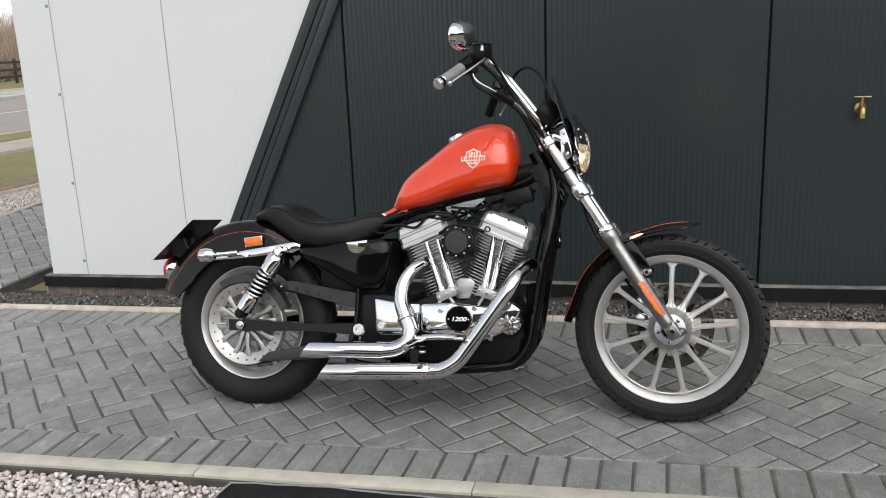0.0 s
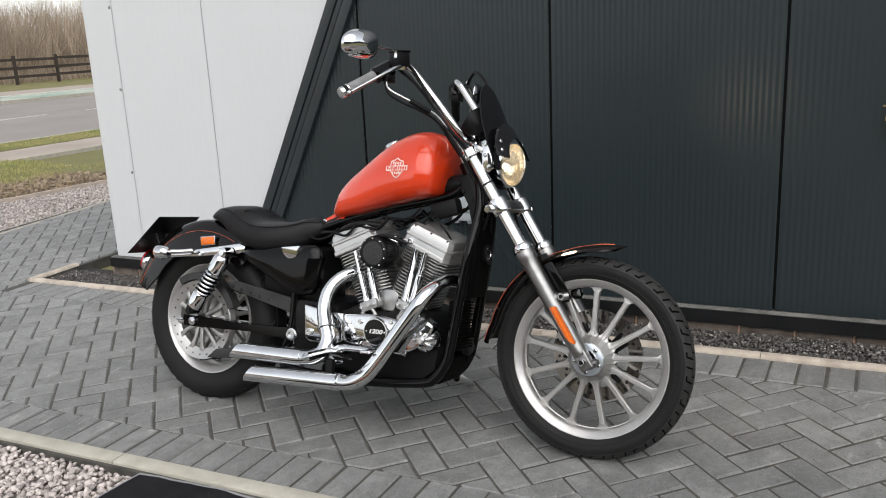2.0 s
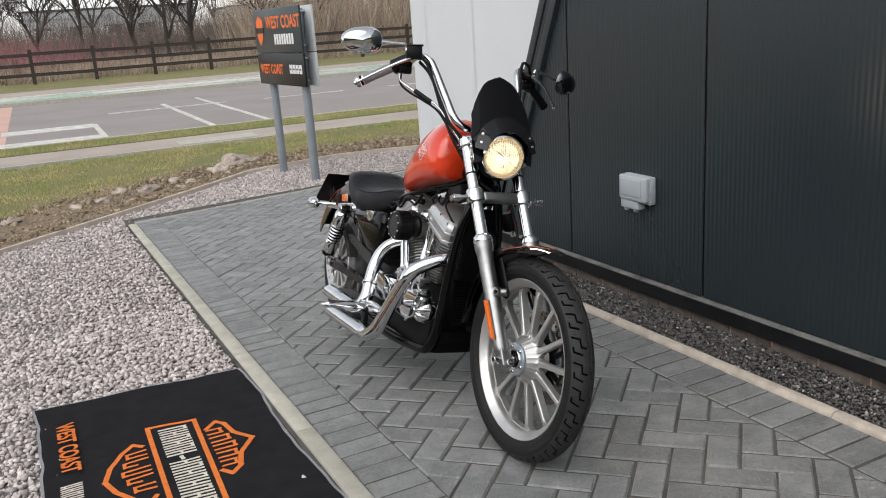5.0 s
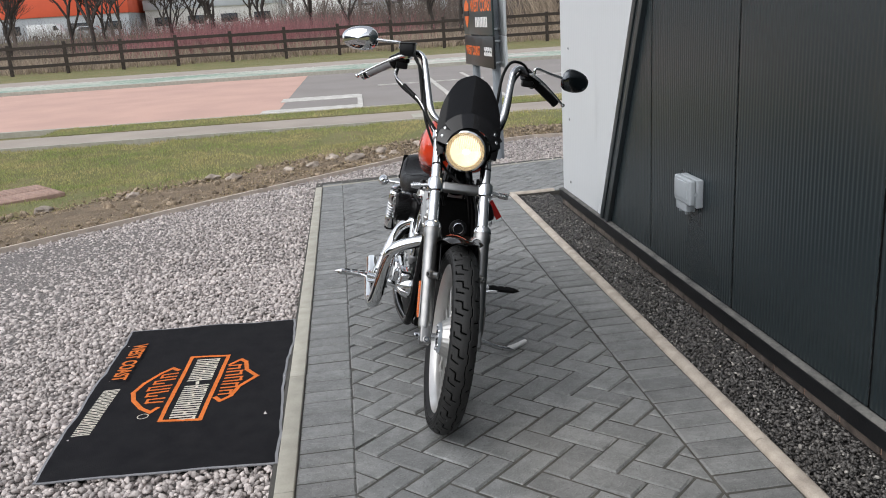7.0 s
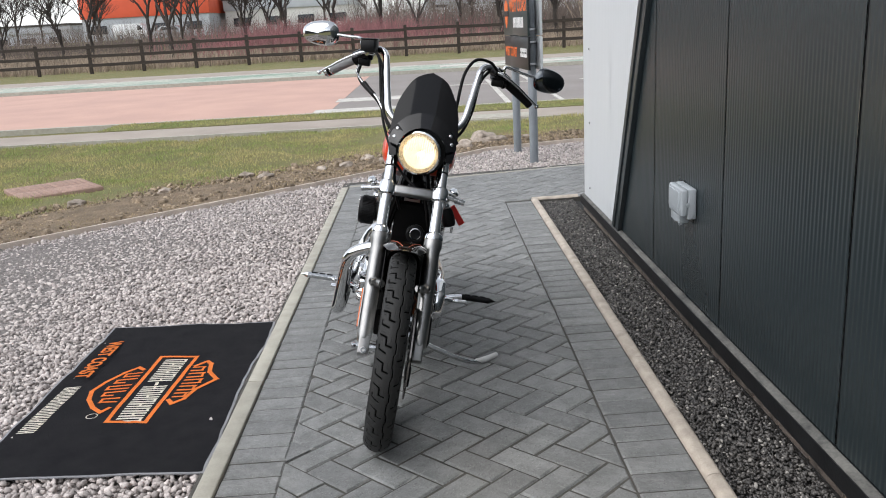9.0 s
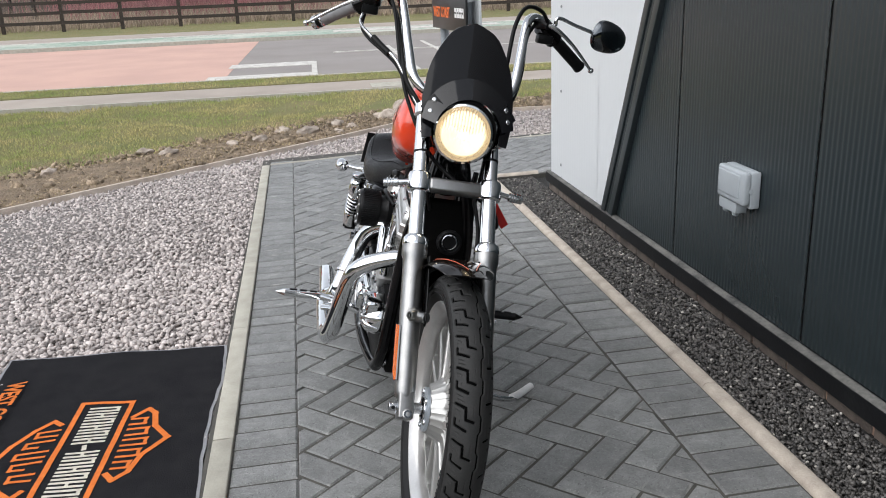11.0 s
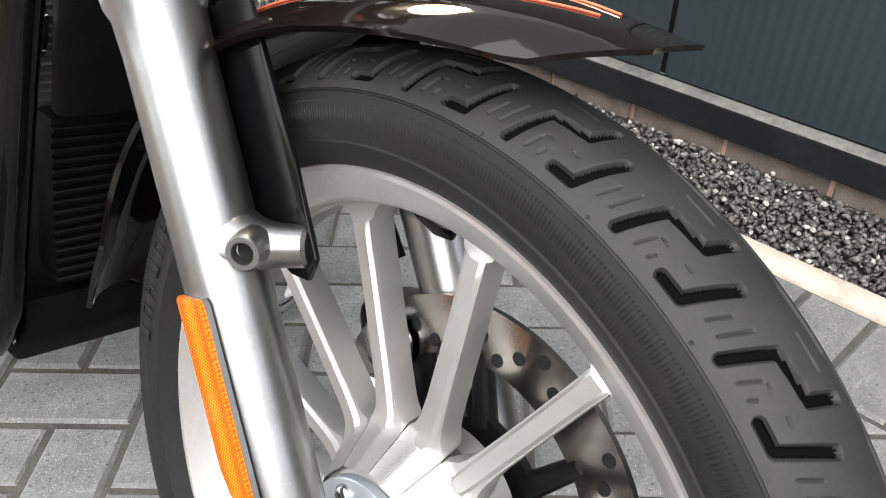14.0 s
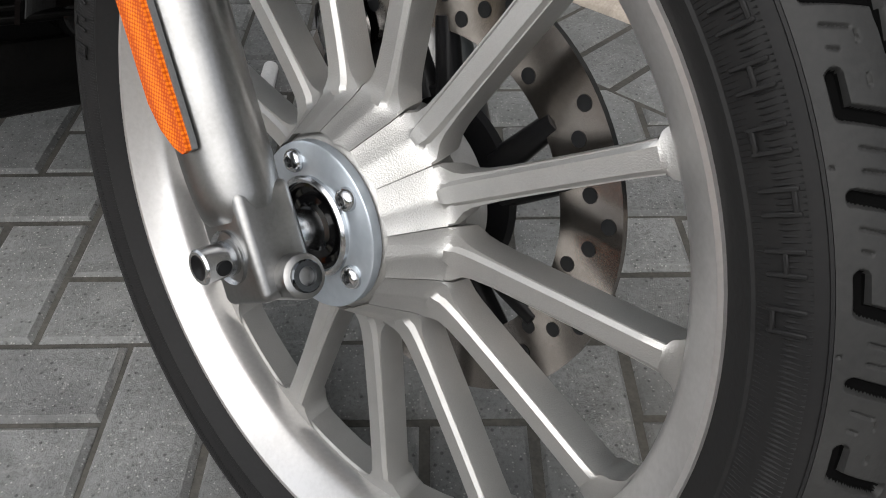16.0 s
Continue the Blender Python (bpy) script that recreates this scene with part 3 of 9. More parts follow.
bm = B()
x0 = -2.62
for i, x1 in enumerate(SEAMS):
    clad_panel(bm, x0 + 0.006, x1 - 0.006, WALL_Y)
    x0 = x1
bmesh.ops.bisect_plane(bm, geom=bm.verts[:] + bm.edges[:] + bm.faces[:], plane_co=(slant(0.05) + 0.12, WALL_Y, 0.05), plane_no=(-1, 0, 0.4995), clear_outer=True)
wall_dark = tagged(part("wall_east", bm, DARK_CLAD, sharp=20), "dark anthracite ribbed metal wall cladding", "wall", kind="structure")
SEAM_BLACK = surf("shadow_gap_black", (0.003, 0.003, 0.003), 0.8, spec=0.1)
bm = B()
for x in SEAMS[:-1]:
    box(bm, (x, WALL_Y + 0.009, (WALL_TOP + wall_foot(x)) / 2), (0.014, 0.012, WALL_TOP - wall_foot(x) - 0.004))
part("seam", bm, SEAM_BLACK, wall_dark)

bm = B()
for a, b in ((-3.50, -3.257), (-3.257, -2.577), (-2.577, -1.2)):
    clad_panel(bm, a + 0.002, b - 0.002, WALL_Y - 0.012, pitch=0.045, depth=0.0003)
bmesh.ops.bisect_plane(bm, geom=bm.verts[:] + bm.edges[:] + bm.faces[:], plane_co=(slant(0.05) + 0.03, WALL_Y, 0.05), plane_no=(1, 0, -0.4995), clear_outer=True)
wall_white = tagged(part("wall_west", bm, WHITE_CLAD, sharp=20), "white metal wall cladding panels", "wall", kind="structure")
bm = B()
for x in (-3.257, -2.577):
    box(bm, (x, WALL_Y - 0.0045, 1.7), (0.008, 0.008, 3.3))
part("seam", bm, surf("grey_panel_seam", (0.25, 0.26, 0.265), 0.5), wall_white)
for z in (0.13, 0.585, 1.08, 1.55):
    bm = B()
    lathe(bm, [(0.009, 0), (0.009, 0.003), (0.005, 0.006), (0, 0.006)], (-3.272, WALL_Y - 0.012, z), (0, -1, 0), 12)
    part("rivet", bm, MATS["grey_panel_seam"], wall_white)
# slanted flashing with its folds
flash = None
for k, (o0, o1, d) in enumerate(((0.0, 0.056, 0.032), (0.060, 0.092, 0.024), (0.097, 0.154, 0.028))):
    bm = B()
    z0, z1 = 0.06, WALL_TOP
    prism(bm, [(slant(z0) + o0, z0), (slant(z0) + o1, z0), (slant(z1) + o1, z1), (slant(z1) + o0, z1)], WALL_Y - d, WALL_Y + 0.02, 0.002)
    if flash is None:
        flash = tagged(part("trim", bm, DARK_TRIM), "dark slanted flashing where white and dark cladding meet", "trim", kind="structure")
    else:
        part("fold", bm, DARK_TRIM, flash)

# body of the building behind the cladding
bm = B()
box(bm, (0.52, 7.06, 1.6), (8.036, 5.98, 3.7))
tagged(part("wall_core", bm, WHITE_CLAD), "white metal clad body of the building", "wall", kind="structure")

# plain walls added on the two sides never in view, to darken reflections
CLOSING = surf("plain_dark_grey_wall", (0.075, 0.078, 0.08), 0.8, col2=(0.055, 0.057, 0.06), scale=0.6, fine=12)
for wall_name, wc, wsz in (("wall_south", (16.0, -15.0, 2.4), (44.0, 0.3, 5.4)), ("wall_far_east", (26.0, 4.0, 2.4), (0.3, 37.6, 5.4))):
    tagged(part(wall_name, box(B(), wc, wsz, 0.02), CLOSING), "unseen plain dark grey wall added to darken reflections", "wall", kind="structure")

# sill strip and brick plinth
bm = B()
loft(bm, [[(x, WALL_Y - 0.035, wall_foot(x) - 0.07), (x, WALL_Y + 0.05, wall_foot(x) - 0.07), (x, WALL_Y + 0.05, wall_foot(x) - 0.004), (x, WALL_Y - 0.012, wall_foot(x) - 0.004), (x, WALL_Y - 0.035, wall_foot(x) - 0.012)] for x in (-3.55, -1.5, 0.5, 2.5, 4.6)])
sill = tagged(part("baseboard", bm, SILL), "black strip below the cladding", "trim", kind="structure")
bm = B()
loft(bm, [[(x, WALL_Y - 0.033, wall_foot(x) - 0.0095), (x, WALL_Y - 0.011, wall_foot(x) - 0.0015), (x, WALL_Y - 0.004, wall_foot(x) - 0.0015), (x, WALL_Y - 0.004, wall_foot(x) - 0.008), (x, WALL_Y - 0.03, wall_foot(x) - 0.0125)] for x in (-3.54, -1.5, 0.5, 2.5, 4.6)])
part("ledge", bm, SILL_DUST, sill, "dusty weathered upper edge")
bm = B()
loft(bm, [[(x, WALL_Y - 0.005, -0.35), (x, WALL_Y + 0.08, -0.35), (x, WALL_Y + 0.08, wall_foot(x) - 0.06), (x, WALL_Y - 0.005, wall_foot(x) - 0.072)] for x in (-3.57, 4.6)])
plinth = tagged(part("plinth", bm, MORTAR), "low brown brick plinth with pale joints", "wall", kind="structure")


def lay_bricks():
    bm = box(B(), (0, 0, 0), (0.215, 0.05, 0.062), 0.004, segs=1)
    me = finish(bm, BRICK, "brick")
    rng = random.Random(2)
    for row in range(3):
        for k in range(36):
            x = -3.45 + k * 0.2255 + (0.112 if row % 2 else 0)
            o = new("brick", me)
            o.parent = plinth
            o.matrix_basis = Matrix.Translation((x, WALL_Y + 0.0135 + rng.uniform(-.0015, .0015), wall_foot(x) - 0.106 - 0.0725 * row)) @ Matrix.Rotation(-0.0175, 4, "Y")


# ---- things on the wall ----
GREY_PLASTIC = surf("grey_abs_plastic", (0.36, 0.39, 0.41), 0.42, col2=(0.33, 0.355, 0.375), scale=10, fine=200, bump=0.06)
BRASS = surf("aged_brass", (0.42, 0.30, 0.14), 0.35, 1.0, col2=(0.22, 0.15, 0.07), scale=40, fine=200, contrast=0.4)


def wall_box():
    o = thing("socket_box", "grey plastic weatherproof socket box on dark cladding", "socket", Matrix.Translation((-0.987, WALL_Y - 0.002, 0.523)) @ Matrix.Diagonal((1, 0.74, 1, 1)))
    part("back_box", box(B(), (0.0, -0.025, 0.0), (0.195, 0.05, 0.13), 0.008), GREY_PLASTIC, o)
    lid = part("lid", box(B(), (-0.0, -0.067, 0.006), (0.195, 0.040, 0.118), 0.012, segs=3), GREY_PLASTIC, o)
    part("raised_panel", box(B(), (-0.008, -0.0875, 0.010), (0.15, 0.010, 0.082), 0.0045, segs=3), GREY_PLASTIC, lid)
    part("cable_housing", box(B(), (-0.03, -0.045, -0.073), (0.13, 0.06, 0.045), 0.008), GREY_PLASTIC, o)
    for x in (-0.075, -0.005):
        bm = lathe(B(), [(0.0, 0), (0.016, 0), (0.016, 0.012), (0.012, 0.016), (0, 0.016)], (x, -0.045, -0.095), (0, 0, -1), 20)
        part("gland", bm, GREY_PLASTIC, o)
    for x in (0.0975,):
        bm = lathe(B(), [(0.0, 0), (0.01, 0), (0.01, 0.002), (0, 0.003)], (x, -0.05, 0.0), (1, 0, 0), 16)
        part("knockout", bm, GREY_PLASTIC, o)


def wall_tap():
    o = thing("garden_tap", "aged brass bib tap fixed on dark cladding", "tap", Matrix.Translation((0.79, WALL_Y - 0.002, 0.925)))
    part("flange", lathe(B(), [(0.0, 0), (0.024, 0), (0.024, 0.004), (0.012, 0.008), (0.011, 0.03), (0, 0.03)], (0, 0, 0), (0, -1, 0), 24), BRASS, o)
    part("body", tube(B(), [(0, -0.015, 0), (0, -0.035, 0.0), (0, -0.052, -0.010), (0, -0.056, -0.04)], [0.013, 0.016, 0.013, 0.014], 16, 5), BRASS, o)
    part("bonnet", lathe(B(), [(0.012, 0), (0.013, 0.015), (0.008, 0.018), (0.006, 0.045), (0, 0.045)], (0, -0.034, 0.005), (0, 0, 1), 16), BRASS, o)
    part("handle", box(B(), (0, -0.034, 0.05), (0.07, 0.009, 0.007), 0.003), BRASS, o)


wall_box()
wall_tap()


# ---- motorcycle materials ----
CHROME = surf("chrome", (0.68, 0.69, 0.70), 0.045, 1.0, col2=(0.62, 0.63, 0.64), scale=20, fine=300, rvar=0.4)
DARK_CHROME = surf("dark_chrome", (0.10, 0.11, 0.12), 0.10, 1.0, col2=(0.08, 0.085, 0.09))
CHROME_DULL = surf("satin_chrome", (0.62, 0.63, 0.64), 0.2, 1.0, col2=(0.5, 0.51, 0.52), scale=30, fine=300, rvar=0.3)
ALU = surf("brushed_aluminium", (0.31, 0.31, 0.308), 0.33, 1.0, col2=(0.215, 0.213, 0.208), scale=34, fine=420, bump=0.10, dist=0.0007, rvar=0.25, contrast=0.5)
ALU_RIM = surf("polished_aluminium_rim", (0.56, 0.55, 0.54), 0.36, 0.78, col2=(0.47, 0.46, 0.45), scale=18, fine=300, rvar=0.35)
CAST = surf("silver_painted_cast_wheel", (0.50, 0.495, 0.48), 0.42, 0.85, col2=(0.39, 0.385, 0.372), scale=26, fine=1100, bump=0.42, dist=0.0008, contrast=0.5)
CAST_ENG = surf("silver_cast_engine", (0.50, 0.50, 0.49), 0.38, 0.85, col2=(0.36, 0.355, 0.345), scale=26, fine=500, bump=0.22, dist=0.0008, contrast=0.5)
ZINC = surf("zinc_plate", (0.52, 0.57, 0.62), 0.34, 0.7, col2=(0.45, 0.5, 0.55), scale=25, fine=200)
BLACK_GLOSS = surf("black_gloss_paint", (0.0025, 0.0025, 0.003), 0.06, col2=(0.0035, 0.0035, 0.0035), scale=9, fine=100, spec=0.24, rvar=0.3)
BLACK_SATIN = surf("black_satin_metal", (0.007, 0.007, 0.008), 0.32, col2=(0.008, 0.008, 0.008), scale=20, fine=220, bump=0.08, rvar=0.3, spec=0.16)
BLACK_PLASTIC = surf("black_plastic", (0.005, 0.005, 0.0055), 0.42, col2=(0.008, 0.008, 0.008), scale=25, fine=300, bump=0.15, spec=0.16)
RUBBER = surf("tyre_rubber", (0.0075, 0.0075, 0.0079), 0.60, col2=(0.0145, 0.0142, 0.0139), scale=11, fine=320, bump=0.18, dist=0.0007, contrast=0.4, spec=0.22)
TREAD = surf("worn_tyre_tread", (0.013, 0.0133, 0.0132), 0.60, spec=0.3, col2=(0.030, 0.0295, 0.0285), scale=22, fine=330, bump=0.25, dist=0.0009, contrast=0.45)
# near-black stands for the shade inside the tread grooves
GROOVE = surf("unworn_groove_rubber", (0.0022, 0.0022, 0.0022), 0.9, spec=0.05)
ORANGE = surf("bright_orange_red_tank_paint", (0.66, 0.047, 0.010), 0.30, col2=(0.58, 0.038, 0.008), scale=8, fine=900, coat=1.0, rvar=0.2, spec=0.3)
STRIPE = surf("orange_pinstripe", (0.54, 0.105, 0.05), 0.3)
DARK_RED = surf("bronze_black_fender_paint", (0.0032, 0.0026, 0.0025), 0.06, col2=(0.0045, 0.0034, 0.003), scale=10, fine=600, coat=0.0, spec=0.35)
LEATHER = surf("black_vinyl_seat", (0.007, 0.007, 0.0075), 0.40, spec=0.2, col2=(0.010, 0.010, 0.011), scale=30, fine=650, bump=0.4, dist=0.0012, rvar=0.2)
AMBER = surf("amber_reflector_lens", (0.80, 0.17, 0.004), 0.22, col2=(0.50, 0.075, 0.002), scale=120, fine=420, fine_mix=0.4, bump=0.35, dist=0.001, coat=0.4, contrast=0.6)
_n, _l = AMBER.node_tree.nodes, AMBER.node_tree.links
_cell = _n.new("ShaderNodeTexVoronoi")
_cell.inputs["Scale"].default_value = 520
_cell.inputs["Randomness"].default_value = 0.12
_l.new(_n["Texture Coordinate"].outputs["Object"], _cell.inputs["Vector"])
_cr = _n.new("ShaderNodeMapRange")
_cr.inputs[1].default_value, _cr.inputs[2].default_value = 0.25, 0.62
_l.new(_cell.outputs["Distance"], _cr.inputs[0])
_cm = _n.new("ShaderNodeMix")
_cm.data_type = "RGBA"
_cm.inputs[6].default_value, _cm.inputs[7].default_value = (0.86, 0.20, 0.006, 1), (0.42, 0.055, 0.002, 1)
_l.new(_cr.outputs[0], _cm.inputs[0])
_l.new(_cm.outputs[2], _n["Principled BSDF"].inputs["Base Color"])
RED_LENS = surf("red_lens", (0.45, 0.01, 0.015), 0.15, coat=0.6)
RED_PLASTIC = surf("red_plastic_tag", (0.55, 0.02, 0.015), 0.4)
DISC_STEEL = surf("brake_disc_steel", (0.30, 0.28, 0.262), 0.19, 1.0, col2=(0.20, 0.183, 0.17), scale=30, fine=300, contrast=0.4)
GRIP_RUB = surf("grey_grip_rubber", (0.24, 0.24, 0.245), 0.6, col2=(0.2, 0.2, 0.2), scale=60, fine=400, bump=0.2)
WHITE_PAINT = surf("white_print", (0.78, 0.77, 0.76), 0.5)
SILVER_PRINT = surf("pale_silver_print", (0.80, 0.62, 0.56), 0.35, 0.2)
VISOR = surf("gloss_black_visor", (0.005, 0.005, 0.006), 0.06, col2=(0.007, 0.007, 0.008), spec=0.5)
SCREEN = surf("smoked_screen_acrylic", (0.006, 0.006, 0.007), 0.06, spec=0.32)
GLASS = surf("clear_glass", (0.95, 0.95, 0.93), 0.02, trans=1.0)
MIRROR = surf("mirror_glass", (0.9, 0.9, 0.9), 0.01, 1.0)
LAMP_GLOW = surf("lit_headlamp_reflector", (0.90, 0.78, 0.58), 0.20, 0.95, emit=(1.0, 0.86, 0.64), emit_s=0.085)
BULB = surf("lit_bulb", (1, 1, 1), 0.5, emit=(1.0, 0.88, 0.68), emit_s=1.3)

# ---- the motorcycle ----
BIKE = Matrix.Translation((0, 2.745, 0.001)) @ Euler((0, radians(-1.26), 0)).to_matrix().to_4x4() @ Euler((radians(-12), 0, 0)).to_matrix().to_4x4()
bike = thing("motorcycle", "orange-red cruiser motorcycle with chrome exhausts leaning on its stand", "motorcycle", BIKE)
AX, AZ = 0.014, 0.318
WX, WZ = 0.008, 0.315
RX, RZ = -1.525, 0.305
V = Vector


def bolt(pos, axis, r=0.006, h=0.005, material=None, parent=None, hexa=False, name="bolt"):
    bm = B()
    if hexa:
        lathe(bm, [(r * 1.25, 0), (r * 1.25, h * 0.3), (r, h * 0.35), (r, h), (r * 0.55, h), (r * 0.5, h * 0.5), (0, h * 0.5)], pos, axis, 18)
    else:
        lathe(bm, [(r, 0), (r, h * 0.5), (r * 0.75, h * 0.9), (r * 0.35, h), (r * 0.3, h * 0.7), (0, h * 0.7)], pos, axis, 14)
    return part(name, bm, material or CHROME, parent or bike)


# -- front wheel --
def rim_profile(rl, hw, depth):
    half = [(rl, -hw + 0.002), (rl - 0.0015, -hw - 0.0012), (rl - 0.0045, -hw - 0.0008), (rl - 0.006, -hw + 0.0005), (rl - 0.021, -hw + 0.011), (rl - 0.0255, -hw + 0.017), (rl - depth, -hw * 0.3)]
    full = half + [(r, -h) for r, h in reversed(half)]
    return full + [(rl - 0.012, hw - 0.006), (rl - depth + 0.008, hw * 0.5), (rl - depth + 0.008, -hw * 0.5), (rl - 0.012, -hw + 0.006)]


front_rim = part("front_wheel", lathe(B(), rim_profile(0.2508, 0.029, 0.0268), (WX, 0, WZ), (0, 1, 0), 128, closed=True), ALU_RIM, bike, "cast aluminium wheel with thirteen spokes", sharp=22)

TREAD_N = 27


def seg_dist(px, py, ax, ay, bx, by):
    dx, dy = bx - ax, by - ay
    L2 = dx * dx + dy * dy
    t = np.clip(((px - ax) * dx + (py - ay) * dy) / L2, 0, 1)
    return np.hypot(px - (ax + t * dx), py - (ay + t * dy))


CROWN = 0.0145
# lateral bars, each bent by a leg along the tread: across and along (metres), half width, depth
BARS = ((-0.0437, 0.0, -0.0187, 0.0087, 0.0026, 1), (-0.0187, 0.0087, -0.0174, 0.0306, 0.0026, 1), (-0.0174, 0.0306, 0.0, 0.0350, 0.0026, 1),
        (-0.0430, 0.0297, -0.0427, 0.0423, 0.0026, 1), (-0.0427, 0.0423, -0.0163, 0.0523, 0.0026, 1))
SIPES = ((-0.0424, 0.0115, -0.0328, 0.0151), (-0.0422, 0.0196, -0.0388, 0.0211), (-0.0309, 0.0171, -0.0312, 0.0203), (-0.0305, 0.0322, -0.0306, 0.0354),
         (-0.0389, 0.0554, -0.0282, 0.0594), (-0.0389, 0.0636, -0.0235, 0.0687), (-0.0014, 0.0056, -0.0020, 0.0231), (-0.0504, 0.0600, -0.0500, 0.0604))


def groove_depth(s, w):
    """Depth of the tread pattern at s (0 to 1 along one repeat) and w (metres across)."""
    P = 2 * math.pi * 0.31 / TREAD_N
    out = np.zeros_like(s)
    for mirror in (0, 1):
        ww = 2 * CROWN - w if mirror else w
        ss = (s + 0.5 * mirror) % 1.0
        for k in (-1, 0, 1):
            y = (ss - k) * P
            for ax, ay, bx, by, hw, dep in BARS + tuple(q + (0.0001, 0.55) for q in SIPES):
                d = seg_dist(ww, y, ax, ay, bx, by)
                out = np.maximum(out, dep * np.clip((hw + 0.0009 - d) / 0.0017, 0, 1))
    # stepped groove round the crown
    step = np.clip((0.226 - np.abs(s - 0.53)) / 0.045, -1, 1) * 0.0024
    return np.maximum(out, np.clip((0.0029 - np.abs(w - CROWN - step)) / 0.0017, 0, 1))


def front_tyre():
    nc, R = TREAD_N * 120, 0.3185
    # cross profile: arc length w across the crown, radius r, side y
    rc = 0.0455
    angs = np.linspace(-60, 60, 161)
    th = np.radians(angs)
    wv = rc * th
    py, pr = rc * np.sin(th), R - rc + rc * np.cos(th)
    py = py * 1.02
    k = np.arange(nc)
    S, Wd = np.meshgrid((-k / 120.0) % 1.0, wv / 0.91, indexing="ij")
    cut = groove_depth(S, Wd)
    dep = cut * 0.0042
    a = 2 * np.pi * k / nc + 0.0367
    rad = pr[None, :] - dep * np.cos(th)[None, :]
    yy = py[None, :] - dep * np.sin(th)[None, :]
    X, Z = WX + rad * np.cos(a)[:, None], WZ + rad * np.sin(a)[:, None]
    co = np.stack([X, yy * np.ones_like(X), Z], -1).reshape(-1, 3)
    m = len(angs)
    i, j = np.meshgrid(np.arange(nc), np.arange(m - 1), indexing="ij")
    q = np.stack([i * m + j, i * m + j + 1, ((i + 1) % nc) * m + j + 1, ((i + 1) % nc) * m + j], -1).reshape(-1, 4)
    me = bpy.data.meshes.new("tread")
    me.from_pydata(co.tolist(), [], q.tolist())
    me.polygons.foreach_set("use_smooth", [True] * len(q))
    me.set_sharp_from_angle(angle=radians(40))
    me.materials.append(TREAD)
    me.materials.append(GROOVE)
    # faces deep in a cut take the painted groove shade
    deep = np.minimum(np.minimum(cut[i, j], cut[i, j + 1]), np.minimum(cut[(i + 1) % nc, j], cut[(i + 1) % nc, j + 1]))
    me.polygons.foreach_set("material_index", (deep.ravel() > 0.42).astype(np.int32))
    tread = new("tread", me)
    # side walls and carcass, with rings and a band of fine ribs
    e_r, e_y = float(pr[0]), float(-py[0])
    half = [(e_r - 0.0002, e_y + 0.0001), (0.2945, 0.0412), (0.2938, 0.0405), (0.287, 0.0430), (0.277, 0.0428), (0.2665, 0.0396), (0.2650, 0.0402), (0.2632, 0.0386), (0.2585, 0.0350), (0.2530, 0.0305), (0.248, 0.027)]
    bm = lathe(B(), [(r, -y) for r, y in half] + [(0.258, 0.0)] + [(r, y) for r, y in reversed(half)] + [(e_r - 0.001, e_y - 0.004), (0.285, 0.0), (e_r - 0.001, -e_y + 0.004)], (WX, 0, WZ), (0, 1, 0), 160, closed=True)
    tyre = part("tyre", bm, RUBBER, front_rim, "worn black tyre with zigzag tread")
    tread.parent = tyre
    # fine radial ribs on the near side wall
    bm = B()
    r0, r1 = 0.2675, 0.2890
    for kk in range(760):
        aa = 2 * math.pi * kk / 760
        da = 0.0022
        rm = 0.2805
        vs = [bm.verts.new((WX + r * math.cos(aa + d), -y, WZ + r * math.sin(aa + d))) for r, d, y in ((r0, -da, 0.0397), (r0, 0, 0.0403), (r0, da, 0.0397), (rm, -da, 0.0430), (rm, 0, 0.0436), (rm, da, 0.0430), (r1, -da, 0.0422), (r1, 0, 0.0428), (r1, da, 0.0422))]
        bm.faces.new((vs[0], vs[1], vs[4], vs[3]))
        bm.faces.new((vs[1], vs[2], vs[5], vs[4]))
        bm.faces.new((vs[3], vs[4], vs[7], vs[6]))
        bm.faces.new((vs[4], vs[5], vs[8], vs[7]))
    bmesh.ops.recalc_face_normals(bm, faces=bm.faces)
    ribs = part("sidewall_ribs", bm, RUBBER, tyre, sharp=10)
    ribs["kind"] = "stuff"
    # raised makers' marks as plain bars
    bm = B()
    for base, n, wd in ((20, 6, 3.6), (-28, 7, 3.4), (-80, 6, 3.2), (150, 7, 3.4)):
        for kk in range(n):
            aa = radians(base + kk * 4.6)
            for da, dr, lw, lr in ((-0.018, 0, 0.0020, 0.0150), (0.014, 0, 0.0020, 0.0150), (-0.002, 0.0055 * (kk % 3 - 1), 0.0085, 0.0020)):
                r = 0.2800 + dr
                rot = Matrix.Rotation(-(aa + da) + math.pi / 2, 3, "Y")
                box(bm, (WX + r * math.cos(aa + da), -0.0437, WZ + r * math.sin(aa + da)), (lw, 0.0016, lr), 0.0005, rot, 1)
    marks = part("raised_lettering", bm, RUBBER, tyre)
    marks["kind"] = "stuff"


front_tyre()


